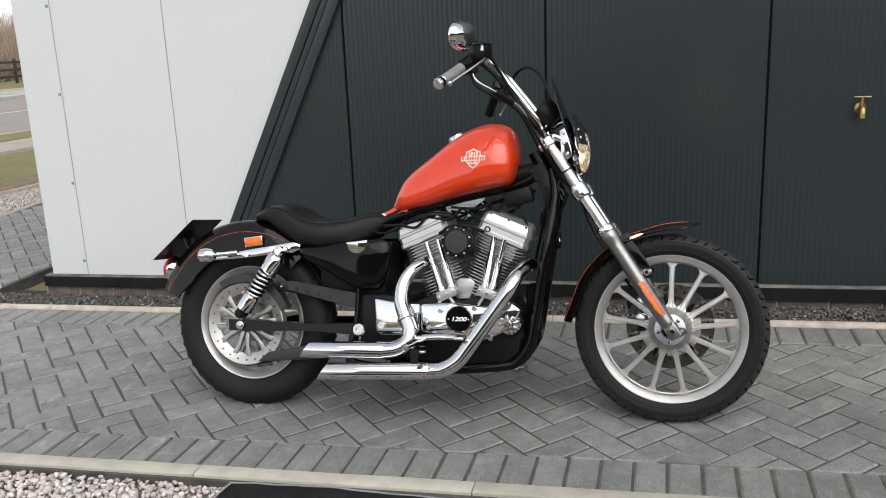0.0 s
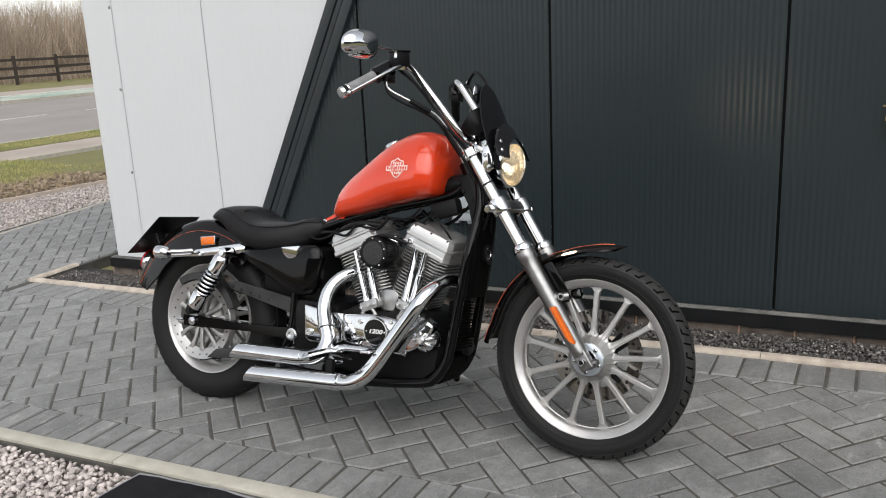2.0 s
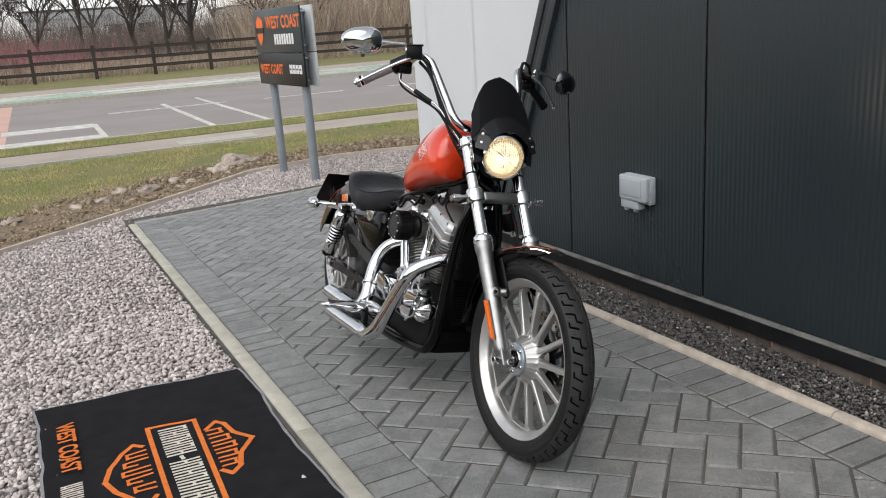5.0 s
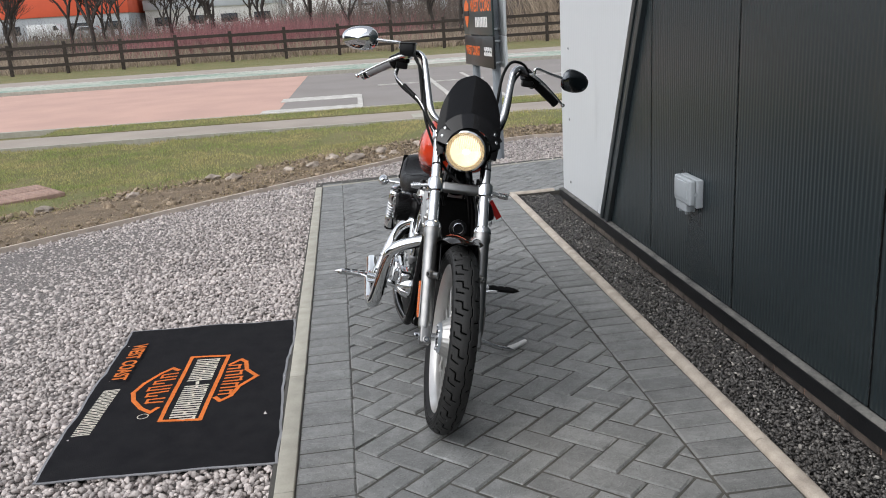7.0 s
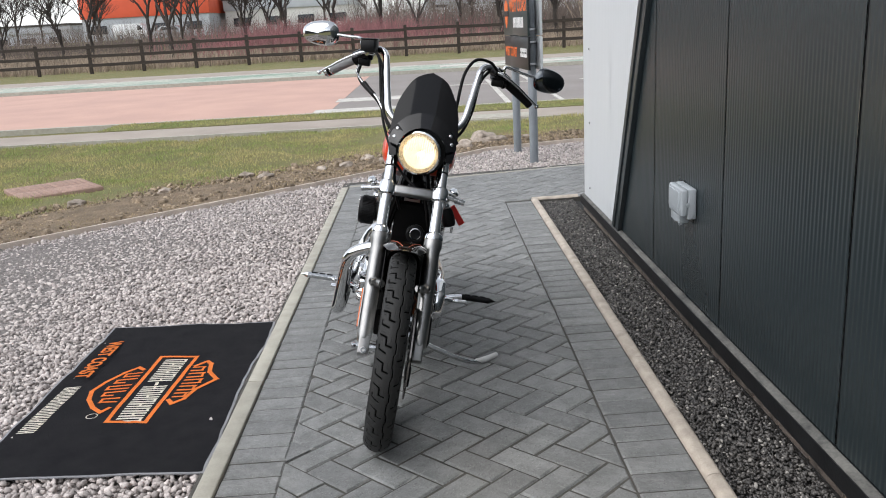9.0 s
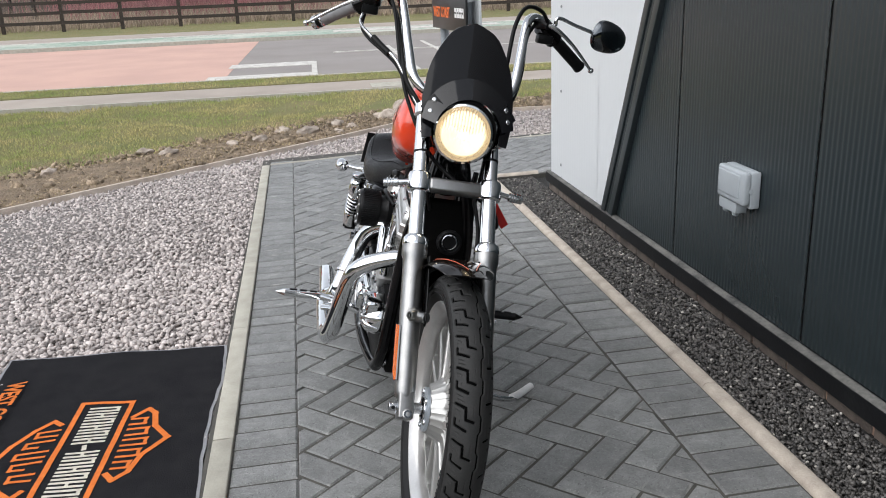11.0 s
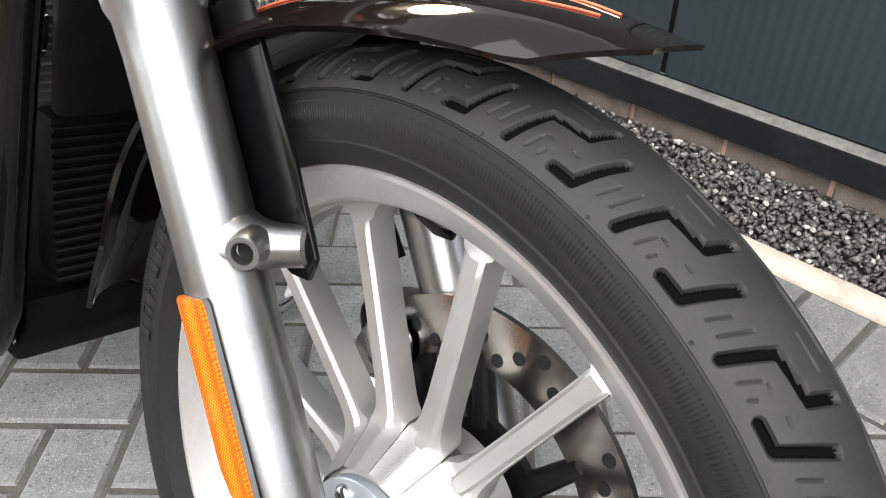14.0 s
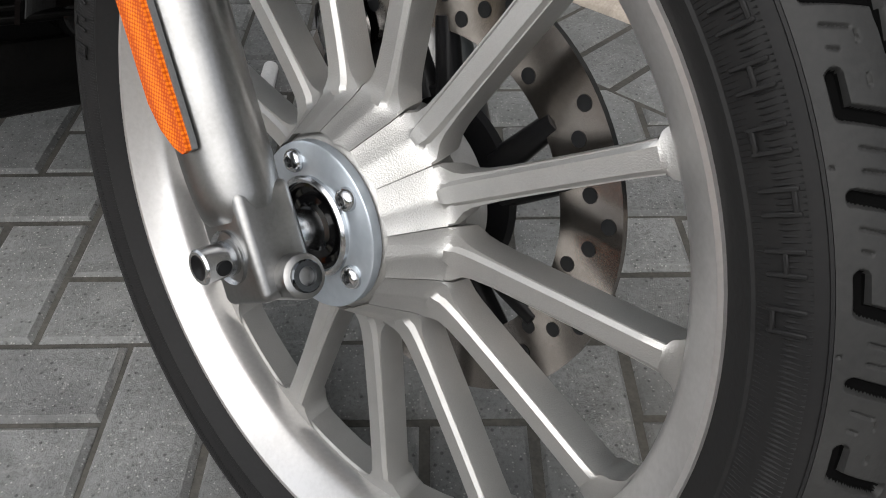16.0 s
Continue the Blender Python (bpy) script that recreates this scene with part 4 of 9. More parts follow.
def spoke(k, full=1.0, yb=0.0):
    """One cast spoke along +x, k times the front wheel's length: a narrow ridge on the hub that broadens into a raised rail."""
    rings = []
    for r, wf, hr, e, yo in ((0.0540, 9, 0.0021, 0.0034, -0.0375), (0.0590, 9, 0.0022, 0.0034, -0.0295), (0.0640, 9, 0.0023, 0.0037, -0.0210), (0.0685, 9, 0.0027, 0.0041, -0.0135), (0.0720, 9, 0.0034, 0.0045, -0.0092),
                             (0.0755, 0.0176, 0.0042, 0.0040, -0.0068), (0.0785, 0.0150, 0.0048, 0.0036, -0.0055), (0.0830, 0.0120, 0.0048, 0.0033, -0.0046), (0.0900, 0.0102, 0.0049, 0.0030, -0.0037), (0.1050, 0.0091, 0.0049, 0.0027, -0.0026), (0.1300, 0.0087, 0.0049, 0.0025, -0.0014),
                             (0.160, 0.0085, 0.0049, 0.0024, 0.0000), (0.195, 0.0086, 0.0050, 0.0022, 0.0012), (0.2085, 0.0092, 0.0053, 0.0020, 0.0018), (0.2110, 0.0108, 0.0078, 0.0006, 0.0048), (0.2150, 0.0122, 0.009, 0.0004, 0.0056), (0.2185, 0.0150, 0.012, 0.0003, 0.0060), (0.2210, 0.0200, 0.016, 0.0002, 0.0063), (0.2224, 0.0260, 0.020, 0.0002, 0.0064), (0.2275, 0.0280, 0.021, 0.0002, 0.0064)):
        rr = r * k
        w = min(wf, math.pi / 13 * r * full) * k ** 0.3
        yo = yo + yb
        yd = yo + 0.024
        drop = 0.0 if wf > 1 else 0.004
        if wf > 1:
            e, yo, foot_w = e * 0.55, yo + e * 0.45, hr * 2.3
        else:
            foot_w = hr * 1.45
        rings.append([(rr, yo + e + drop, -w), (rr, yo + e, -w * 0.93), (rr, yo + e, -foot_w), (rr, yo, -hr), (rr, yo, hr), (rr, yo + e, foot_w), (rr, yo + e, w * 0.93), (rr, yo + e + drop, w),
                      (rr, yd, w * 0.8), (rr, yd + 0.003, w * 0.4), (rr, yd + 0.003, -w * 0.4), (rr, yd, -w * 0.8)])
    return loft(B(), rings)


sp = None
for k in range(13):
    m = Matrix.Translation((WX, 0, WZ)) @ Matrix.Rotation(-radians(4.9 + k * 360 / 13), 4, "Y")
    if sp is None:
        sp = part("spoke", spoke(1.0), CAST, front_rim, m=m, sharp=40)
    else:
        again(sp, m)
bm = lathe(B(), [(0.0, -0.034), (0.049, -0.034), (0.0525, -0.0325), (0.0545, -0.0295), (0.0640, -0.0125), (0.0685, -0.002), (0.0690, 0.006), (0.064, 0.016), (0.056, 0.030), (0.060, 0.045), (0.05, 0.05), (0.0, 0.05)], (WX, 0, WZ), (0, 1, 0), 78)
part("spoke_ring", lathe(B(), [(0.2215, 0.009), (0.2275, 0.0065), (0.2275, 0.032), (0.2215, 0.030)], (WX, 0, WZ), (0, 1, 0), 112, closed=True), CAST, front_rim)
hub = part("hub", bm, CAST, front_rim, "cast hub with raised ribs")
plate = part("hub_plate", lathe(B(), [(0.024, -0.042), (0.0495, -0.042), (0.0508, -0.041), (0.0508, -0.035), (0.024, -0.035)], (WX, 0, WZ), (0, 1, 0), 72, closed=True), ZINC, front_rim, "bluish zinc-plated hub plate")
for k in range(5):
    a = radians(50 - 72 * k)
    q = V((WX + 0.040 * math.cos(a), -0.042, WZ + 0.040 * math.sin(a)))
    pb = part("plate_bolt", lathe(B(), [(0.0072, 0.0), (0.0072, 0.0012), (0.0066, 0.0036), (0.0050, 0.0052), (0.0034, 0.0056), (0.0030, 0.0030), (0, 0.0030)], q, (0, -1, 0), 20), CHROME_DULL, front_rim)
    # small black disc gives the screw recess its shade by colour
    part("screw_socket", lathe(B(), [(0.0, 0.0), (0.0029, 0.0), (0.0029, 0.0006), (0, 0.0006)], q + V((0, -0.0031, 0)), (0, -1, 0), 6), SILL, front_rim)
part("bearing_seal", lathe(B(), [(0.0265, -0.038), (0.0265, -0.0435), (0.0245, -0.0440), (0.0235, -0.041), (0.020, -0.0405), (0.0195, -0.0425), (0.015, -0.043), (0.012, -0.040)], (WX, 0, WZ), (0, 1, 0), 48), BLACK_GLOSS, front_rim)
part("seal_rim", lathe(B(), [(0.0270, -0.041), (0.0275, -0.0455), (0.0295, -0.0462), (0.0310, -0.0445), (0.0310, -0.041)], (WX, 0, WZ), (0, 1, 0), 56), CHROME_DULL, front_rim, "bright rim round the bearing seal")
part("axle_spacer", lathe(B(), [(0.013, -0.045), (0.013, -0.07), (0.0, -0.07)], (WX, 0, WZ), (0, 1, 0), 32), CHROME_DULL, front_rim)


def brake_disc(name, c, y, r_out, parent, r_in):
    """A steel disc with flat black discs for the dark of its drilled holes, and a black carrier."""
    bm = B()
    n = 96
    prof = [(r_out, y - 0.0022), (r_out, y + 0.0022), (r_in, y + 0.0022), (r_in, y - 0.0022)]
    lathe(bm, prof, (c[0], 0, c[1]), (0, 1, 0), n, closed=True)
    d = part(name, bm, DISC_STEEL, parent, "drilled steel brake disc")
    # hole darkness is painted: thin black discs on the surface
    hole = None
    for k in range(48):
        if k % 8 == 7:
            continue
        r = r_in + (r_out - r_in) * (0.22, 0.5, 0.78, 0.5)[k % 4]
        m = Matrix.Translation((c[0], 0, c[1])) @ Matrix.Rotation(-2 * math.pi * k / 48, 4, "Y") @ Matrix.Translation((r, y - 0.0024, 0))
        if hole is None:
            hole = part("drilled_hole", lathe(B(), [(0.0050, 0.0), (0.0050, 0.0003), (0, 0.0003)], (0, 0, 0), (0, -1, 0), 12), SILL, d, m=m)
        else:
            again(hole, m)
    carrier = part("disc_carrier", lathe(B(), [(0.0, y + 0.004), (0.066, y + 0.004), (0.068, y + 0.002), (0.066, y - 0.003), (0.03, y - 0.003)], (c[0], 0, c[1]), (0, 1, 0), 48), BLACK_SATIN, d, "black disc carrier")
    for k in range(5):
        a = 2 * math.pi * k / 5 + 0.5
        for s_ in (-0.16, 0.16):
            bm = tube(B(), [(c[0] + 0.058 * math.cos(a + s_), y + 0.003, c[1] + 0.058 * math.sin(a + s_)), (c[0] + (r_in + 0.008) * math.cos(a + 0.12 + s_), y + 0.003, c[1] + (r_in + 0.008) * math.sin(a + 0.12 + s_))], [0.010, 0.0075], 10)
            part("carrier_arm", bm, BLACK_SATIN, d)
    return d


brake_disc("brake_disc", (WX, WZ), 0.062, 0.147, front_rim, 0.104)

# -- fork --
FD = Vector((-0.541, 0, 0.841)).normalized()


def fork_pt(d, y):
    """Point d metres up the fork from the axle."""
    return V((AX, y, AZ)) + FD * d


for sy, nm in ((-1, "fork_leg"), (1, "fork_leg")):
    y = 0.089 * sy
    bm = B()
    tube(bm, [fork_pt(d, y) for d in (0.018, 0.022, 0.030, 0.036, 0.045, 0.20, 0.33, 0.352, 0.36, 0.372, 0.385)], 0.001, 40)
    rad = [0.0190, 0.0218, 0.0232, 0.0238, 0.0243, 0.0256, 0.0262, 0.0275, 0.0305, 0.0312, 0.0300]
    for i, v in enumerate(bm.verts):
        k = i // 40
        o = fork_pt((0.018, 0.022, 0.030, 0.036, 0.045, 0.20, 0.33, 0.352, 0.36, 0.372, 0.385)[k], y)
        v.co = o + (v.co - o).normalized() * rad[k]
    leg = part(nm, bm, ALU, bike, "satin aluminium fork slider")
    part("dust_cap", tube(B(), [fork_pt(d, y) for d in (0.383, 0.388, 0.402, 0.410, 0.4105)], [0.0295, 0.0318, 0.0312, 0.025, 0.021], 40), CHROME, leg, "chrome dust cap")
    part("fork_tube", tube(B(), [fork_pt(d, y) for d in (0.40, 0.60, 0.76)], 0.0197, 36), CHROME, leg, "chrome fork tube")
    part("lower_clamp", tube(B(), [fork_pt(d, y) for d in (0.524, 0.527, 0.533, 0.567, 0.573, 0.576)], [0.022, 0.028, 0.0305, 0.0305, 0.028, 0.022], 36), CHROME, leg)
    part("clamp_band", tube(B(), [fork_pt(d, y) for d in (0.628, 0.634)], 0.0205, 30), BLACK_PLASTIC, leg)
    # flat foot round the axle
    bm = B()
    box(bm, (0, 0, 0), (0.0425, 0.036, 0.062), 0.005, Matrix.Rotation(math.atan2(FD.x, FD.z), 3, "Y"), 3)
    bmesh.ops.translate(bm, vec=fork_pt(0.003, y - 0.003 * sy), verts=bm.verts)
    foot = part("axle_foot", bm, ALU, leg, "flat machined foot of the fork")
    # mounting boss with its bolt hole
    b0 = fork_pt(0.215, y)
    dirb = V((0.80, -0.52 * sy, 0.22)).normalized()
    part("fender_boss", tube(B(), [b0 + dirb * d for d in (0.0, 0.014, 0.021, 0.027, 0.034, 0.042, 0.056, 0.058)], [0.0245, 0.0235, 0.0205, 0.0165, 0.0142, 0.0130, 0.0128, 0.0105], 28), ALU, leg)
    e0, ed = b0 + V((0.0335, 0.0045 * sy, 0.011)), V((0.55, 0.83 * sy, 0.08)).normalized()
    part("boss_eye", lathe(B(), [(0.0118, -0.014), (0.0108, 0.002), (0.0096, 0.0036), (0.0068, 0.0036), (0.0060, 0.002), (0.0060, -0.010), (0, -0.010)], e0, ed, 28), ALU, leg)
    # dark disc set in the eye, painted as its shaded depth
    part("eye_bore", lathe(B(), [(0.0, 0.0), (0.0056, 0.0), (0.0056, 0.0012), (0.0, 0.0012)], e0 - ed * 0.004, ed, 20), BLACK_SATIN, leg)
    # strut from the boss to the fender
    bm = prism(B(), [(-0.050, 0.492), (-0.045, 0.508), (-0.075, 0.560), (-0.112, 0.612), (-0.132, 0.640), (-0.185, 0.612), (-0.158, 0.555), (-0.112, 0.502), (-0.066, 0.489)], 0.058 * sy, 0.062 * sy, 0.0012)
    part("fender_strut", bm, BLACK_GLOSS, leg, "gloss black fender strut")
    # reflector on its backing
    if sy < 0:
        a = fork_pt(0.058, y)
        b = fork_pt(0.190, y)
        ax = (b - a).normalized()
        fwd = V((FD.z, 0, -FD.x))
        turn = radians(8)
        out = V((0, -1, 0)) * math.cos(turn) + fwd * math.sin(turn)
        side = fwd * math.cos(turn) + V((0, 1, 0)) * math.sin(turn)
        for nm2, off, wd, th, matr in (("reflector_backing", 0.0245, 0.0120, 0.0030, ALU), ("reflector_lens", 0.0272, 0.0104, 0.0032, AMBER)):
            bm = B()
            pts = [(0.0, 0.55), (0.001, 0.95), (0.006, 1.0), (0.124, 1.0), (0.128, 0.85), (0.133, -0.75), (0.131, -1.0), (0.030, -1.0), (0.015, -0.62), (0.005, -0.02)]
            lo = [bm.verts.new(a + ax * u + side * (wd * v) + out * off) for u, v in pts]
            hi = [bm.verts.new(a + ax * u + side * (wd * v * 0.93) + out * (off + th)) for u, v in pts]
            bm.faces.new(lo)
            bm.faces.new(list(reversed(hi)))
            for i in range(len(pts)):
                bm.faces.new((lo[i], lo[(i + 1) % len(pts)], hi[(i + 1) % len(pts)], hi[i]))
            bmesh.ops.recalc_face_normals(bm, faces=bm.faces)
            part(nm2, bm, matr, leg, "amber prismatic reflector" if matr is AMBER else "", sharp=25)
        part("axle_end", lathe(B(), [(0.0070, -0.124), (0.0088, -0.124), (0.0098, -0.1228), (0.0098, -0.098), (0.0150, -0.1065), (0.0150, -0.08)], (AX, 0, AZ), (0, 1, 0), 32), CHROME_DULL, leg)
        # bore and cross hole are black caps standing for shaded depth
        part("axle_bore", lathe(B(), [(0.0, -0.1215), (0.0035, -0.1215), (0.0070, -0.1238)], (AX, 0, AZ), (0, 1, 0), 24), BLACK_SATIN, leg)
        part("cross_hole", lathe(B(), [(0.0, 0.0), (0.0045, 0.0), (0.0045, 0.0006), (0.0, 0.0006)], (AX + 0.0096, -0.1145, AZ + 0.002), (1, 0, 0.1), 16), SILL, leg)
        pd = V((FD.z, -0.12, -FD.x)).normalized()
        pc = fork_pt(-0.019, -0.080)
        part("pinch_boss", tube(B(), [pc + pd * q for q in (0.0, 0.030, 0.0325, 0.034)], [0.0128, 0.0128, 0.0122, 0.0100], 28), ALU, leg)
        part("pinch_bolt", lathe(B(), [(0.0090, 0.0), (0.0090, 0.0022), (0.0082, 0.0032), (0.0052, 0.0032), (0.0048, -0.002), (0, -0.002)], pc + pd * 0.0335, pd, 24), DARK_CHROME, leg)
    else:
        bm = B()
        box(bm, (AX - 0.10, 0.092, AZ + 0.045), (0.085, 0.06, 0.105), 0.014, Matrix.Rotation(radians(-20), 3, "Y"), 3)
        cal = part("brake_caliper", bm, BLACK_SATIN, bike, "front brake caliper")
        for dz in (-0.025, 0.03):
            part("caliper_piston", lathe(B(), [(0.0, 0.0), (0.022, 0.0), (0.022, 0.01), (0.016, 0.014), (0, 0.014)], (AX - 0.10, 0.056, AZ + 0.045 + dz), (0, -1, 0), 24), CHROME_DULL, cal)
# bar between the clamps, with the steering stem behind
c0 = fork_pt(0.55, 0)
part("lower_yoke", box(B(), c0 + V((0.006, 0, 0)), (0.030, 0.135, 0.036), 0.009, Matrix.Rotation(math.atan2(FD.x, FD.z), 3, "Y"), 3), ALU, bike, "satin silver lower fork yoke")
part("upper_yoke", box(B(), fork_pt(0.735, 0) + V((-0.012, 0, 0)), (0.055, 0.225, 0.030), 0.011, Matrix.Rotation(math.atan2(FD.x, FD.z), 3, "Y"), 3), CHROME, bike, "chrome upper yoke")
part("steering_head", tube(B(), [fork_pt(0.54, 0) + V((-0.075, 0, -0.02)), fork_pt(0.73, 0) + V((-0.065, 0, -0.01))], 0.029, 28), BLACK_GLOSS, bike, "black steering head")
for sy in (-1, 1):
    p = fork_pt(0.55, 0.089 * sy)
    st = part("indicator_stub", tube(B(), [p + V((0.0, 0.024 * sy, 0)), p + V((-0.002, 0.052 * sy, -0.006)), p + V((-0.002, 0.054 * sy, -0.006)), p + V((-0.004, 0.088 * sy, -0.012))], [0.007, 0.007, 0.011, 0.0095], 18), CHROME_DULL, bike, "bare chrome indicator stub")
    for k in range(4):
        part("ring", lathe(B(), [(0.010, -0.0012), (0.0122, 0), (0.010, 0.0012)], p + V((-0.003, (0.060 + 0.007 * k) * sy, -0.008)), (0, 1, -0.1), 20), CHROME, st)
    # riser and clamp on the fork top
    q = fork_pt(0.76, 0.089 * sy)
    part("fork_cap", lathe(B(), [(0.022, -0.03), (0.026, -0.025), (0.026, 0.0), (0.018, 0.006), (0.012, 0.014), (0, 0.014)], q, FD, 28), CHROME, bike)


# -- front fender --
def fender(cx, cz, a0, a1, n, sect, taper, mat_, thick=0.003):
    """A mudguard round (cx, cz) from angle a0 to a1. sect(t) gives (radius, y) pairs across it."""
    bm = B()
    rings = []
    for i in range(n + 1):
        t = i / n
        a = radians(a0 + (a1 - a0) * t)
        pr = sect(t)
        out = [(cx + r * math.cos(a), y * taper(t), cz + r * math.sin(a)) for r, y in pr]
        inn = [(cx + (r - thick) * math.cos(a), y * 0.96 * taper(t), cz + (r - thick) * math.sin(a)) for r, y in reversed(pr)]
        rings.append(out + inn)
    loft(bm, rings)
    return bm


def ff_sect(t):
    lift = 0.016 * max(0, (t - 0.70) / 0.30) ** 1.6 + 0.014 * max(0, (0.12 - t) / 0.12)
    side = 0.314 + 0.012 * math.sin(math.pi * min(t * 1.1, 1)) + lift * 1.3
    side = side + 0.010 * max(0, min(1, (t - 0.5) / 0.35)) + (0.342 + lift - side) * max(0, (t - 0.93) / 0.07) * 0.8
    top = 0.348 + lift
    pts = []
    for k in range(15):
        u = -1 + 2 * k / 14
        e = 1 - abs(u) ** 2.6
        pts.append((side + (top - side) * e, 0.0725 * math.copysign(abs(u) ** 0.72, u)))
    return pts


def ff_taper(t):
    return 1.0 if t < 0.72 else max(0.10, 1 - ((t - 0.72) / 0.28) ** 2.4 * 0.70)


ff = part("front_fender", fender(AX, AZ, 177, 75.5, 60, ff_sect, ff_taper, DARK_RED), DARK_RED, bike, "glossy near-black front fender with orange pinstripe")
for sy in (-1, 1):
    pts = []
    for i in range(60):
        t = 0.01 + 0.93 * i / 59
        a = radians(177 + (75.5 - 177) * t)
        pr = ff_sect(t)
        k = 3 if t < 0.72 else 3 + min(3.2, (t - 0.72) * 15)
        lo = int(k)
        f = k - lo
        r = pr[lo][0] * (1 - f) + pr[lo + 1][0] * f
        y = pr[lo][1] * (1 - f) + pr[lo + 1][1] * f
        pts.append((AX + (r + 0.0006) * math.cos(a), y * ff_taper(t) * -sy, AZ + (r + 0.0006) * math.sin(a)))
    part("pinstripe", tube(B(), pts, 0.0007, 6), STRIPE, ff, "thin orange pinstripe")

# -- headlamp --
LX, LY, LZ = -0.300, 0.006, 0.916
LK = 0.88


def lamp_size(prof):
    return [(r * LK, h) for r, h in prof]


lamp = part("headlamp", lathe(B(), lamp_size([(0.0, -0.115), (0.03, -0.112), (0.058, -0.09), (0.076, -0.05), (0.081, -0.01), (0.081, 0.012), (0.078, 0.012), (0.07, -0.03), (0.02, -0.06), (0, -0.06)]), (LX, LY, LZ), (1, 0, -0.03), 64), BLACK_GLOSS, bike, "round headlamp, lit warm white")
part("trim_ring", lathe(B(), lamp_size([(0.081, 0.004), (0.0855, 0.006), (0.0865, 0.014), (0.083, 0.022), (0.0775, 0.024), (0.0765, 0.018)]), (LX, LY, LZ), (1, 0, -0.03), 72), CHROME, lamp, "chrome headlamp ring")
part("reflector_bowl", lathe(B(), lamp_size([(0.0765, 0.016), (0.070, -0.012), (0.052, -0.034), (0.026, -0.047), (0.012, -0.05), (0, -0.05)]), (LX, LY, LZ), (1, 0, -0.03), 56), LAMP_GLOW, lamp)
part("bulb", lathe(B(), [(0, 0.0), (0.009, 0.003), (0.011, 0.012), (0.009, 0.021), (0, 0.024)], (LX - 0.04, LY, LZ - 0.005), (1, 0, 0), 18), BULB, lamp)
bm = B()
n = 40
rows = []
for i in range(9):
    rr = 0.0768 * LK * i / 8
    ring = []
    for k in range(n * 2):
        a = math.pi * k / n
        yy, zz = rr * math.cos(a), rr * math.sin(a)
        bulge = 0.019 + 0.013 * (1 - (i / 8) ** 2) + (0.0009 * math.sin(yy * 900) if 0 < i < 8 else 0)
        ring.append((LX + bulge, LY + yy, LZ + zz))
    rows.append(ring)
V0 = [[bm.verts.new(p) for p in ring] for ring in rows[1:]]
ctr = bm.verts.new(rows[0][0])
for k in range(n * 2):
    bm.faces.new((ctr, V0[0][k], V0[0][(k + 1) % (n * 2)]))
    for a, b in zip(V0, V0[1:]):
        bm.faces.new((a[k], b[k], b[(k + 1) % (n * 2)], a[(k + 1) % (n * 2)]))
bmesh.ops.recalc_face_normals(bm, faces=bm.faces)
lens = part("lens", bm, GLASS, lamp, "fluted clear glass lens")
lens.visible_shadow = False
for k in range(15):
    fy = -0.0525 + 0.0075 * k
    pts = []
    for i in range(9):
        fz = 0.004 + (math.sqrt(0.062 ** 2 - fy * fy) - 0.004) * i / 8
        q = (fy * fy + fz * fz) / (0.0768 * LK) ** 2
        pts.append((LX + 0.0195 + 0.013 * (1 - q), LY + fy, LZ + fz))
    fl = part("flute", tube(B(), pts, 0.0013, 8), GLASS, lamp)
    fl.visible_shadow = False
part("lamp_shroud", lathe(B(), [(0.066, -0.035), (0.080, -0.030), (0.082, -0.022), (0.070, -0.020)], (LX, LY, LZ), (1, 0, -0.03), 56, closed=True), BLACK_SATIN, lamp, "black collar behind the lamp")
part("lamp_bracket", tube(B(), [(LX - 0.03, LY, LZ + 0.075), (LX - 0.05, LY, LZ + 0.11), (LX - 0.10, LY, LZ + 0.085)], 0.011, 14, 5), CHROME, lamp)
# the lamp points a little to the kerb side
lamp_c = V((LX - 0.02, LY, LZ))
lamp.matrix_basis = Matrix.Translation(lamp_c) @ Matrix.Rotation(radians(-12), 4, "Z") @ Matrix.Translation(-lamp_c)
# side arms that hold lamp and screen
for sy in (-1, 1):
    bm = B()
    prism(bm, [(-0.352, 0.985), (-0.330, 0.992), (-0.318, 0.975), (-0.308, 0.90), (-0.325, 0.885), (-0.345, 0.90)], LY + 0.088 * sy, LY + 0.105 * sy, 0.004)
    arm = part("screen_arm", bm, CHROME, bike, "polished screen bracket")
    for x, z in ((-0.336, 0.975), (-0.322, 0.905), (-0.336, 0.94)):
        bolt((x, LY + 0.105 * sy, z), (0, sy, 0), 0.0065, 0.005, CHROME_DULL, arm)
    part("arm_link", tube(B(), [(-0.345, LY + 0.095 * sy, 0.955), (-0.372, LY + 0.094 * sy, 0.965), (-0.395, LY + 0.09 * sy, 0.952)], 0.012, 14, 4), CHROME, arm)


# -- screen and visor --
def screen_outline(a):
    """Distance from the lamp centre to the screen's rim at angle a (degrees)."""
    keys = [(-38, 0.100), (-25, 0.106), (0, 0.111), (20, 0.124), (40, 0.156), (58, 0.203), (75, 0.248), (90, 0.264)]
    aa = a if a <= 90 else 180 - a
    return float(np.interp(aa, [k[0] for k in keys], [k[1] for k in keys]))


def screen_x(y, z, f):
    return LX + 0.016 - (z - LZ) * 0.385 - 1.1 * y * y + f


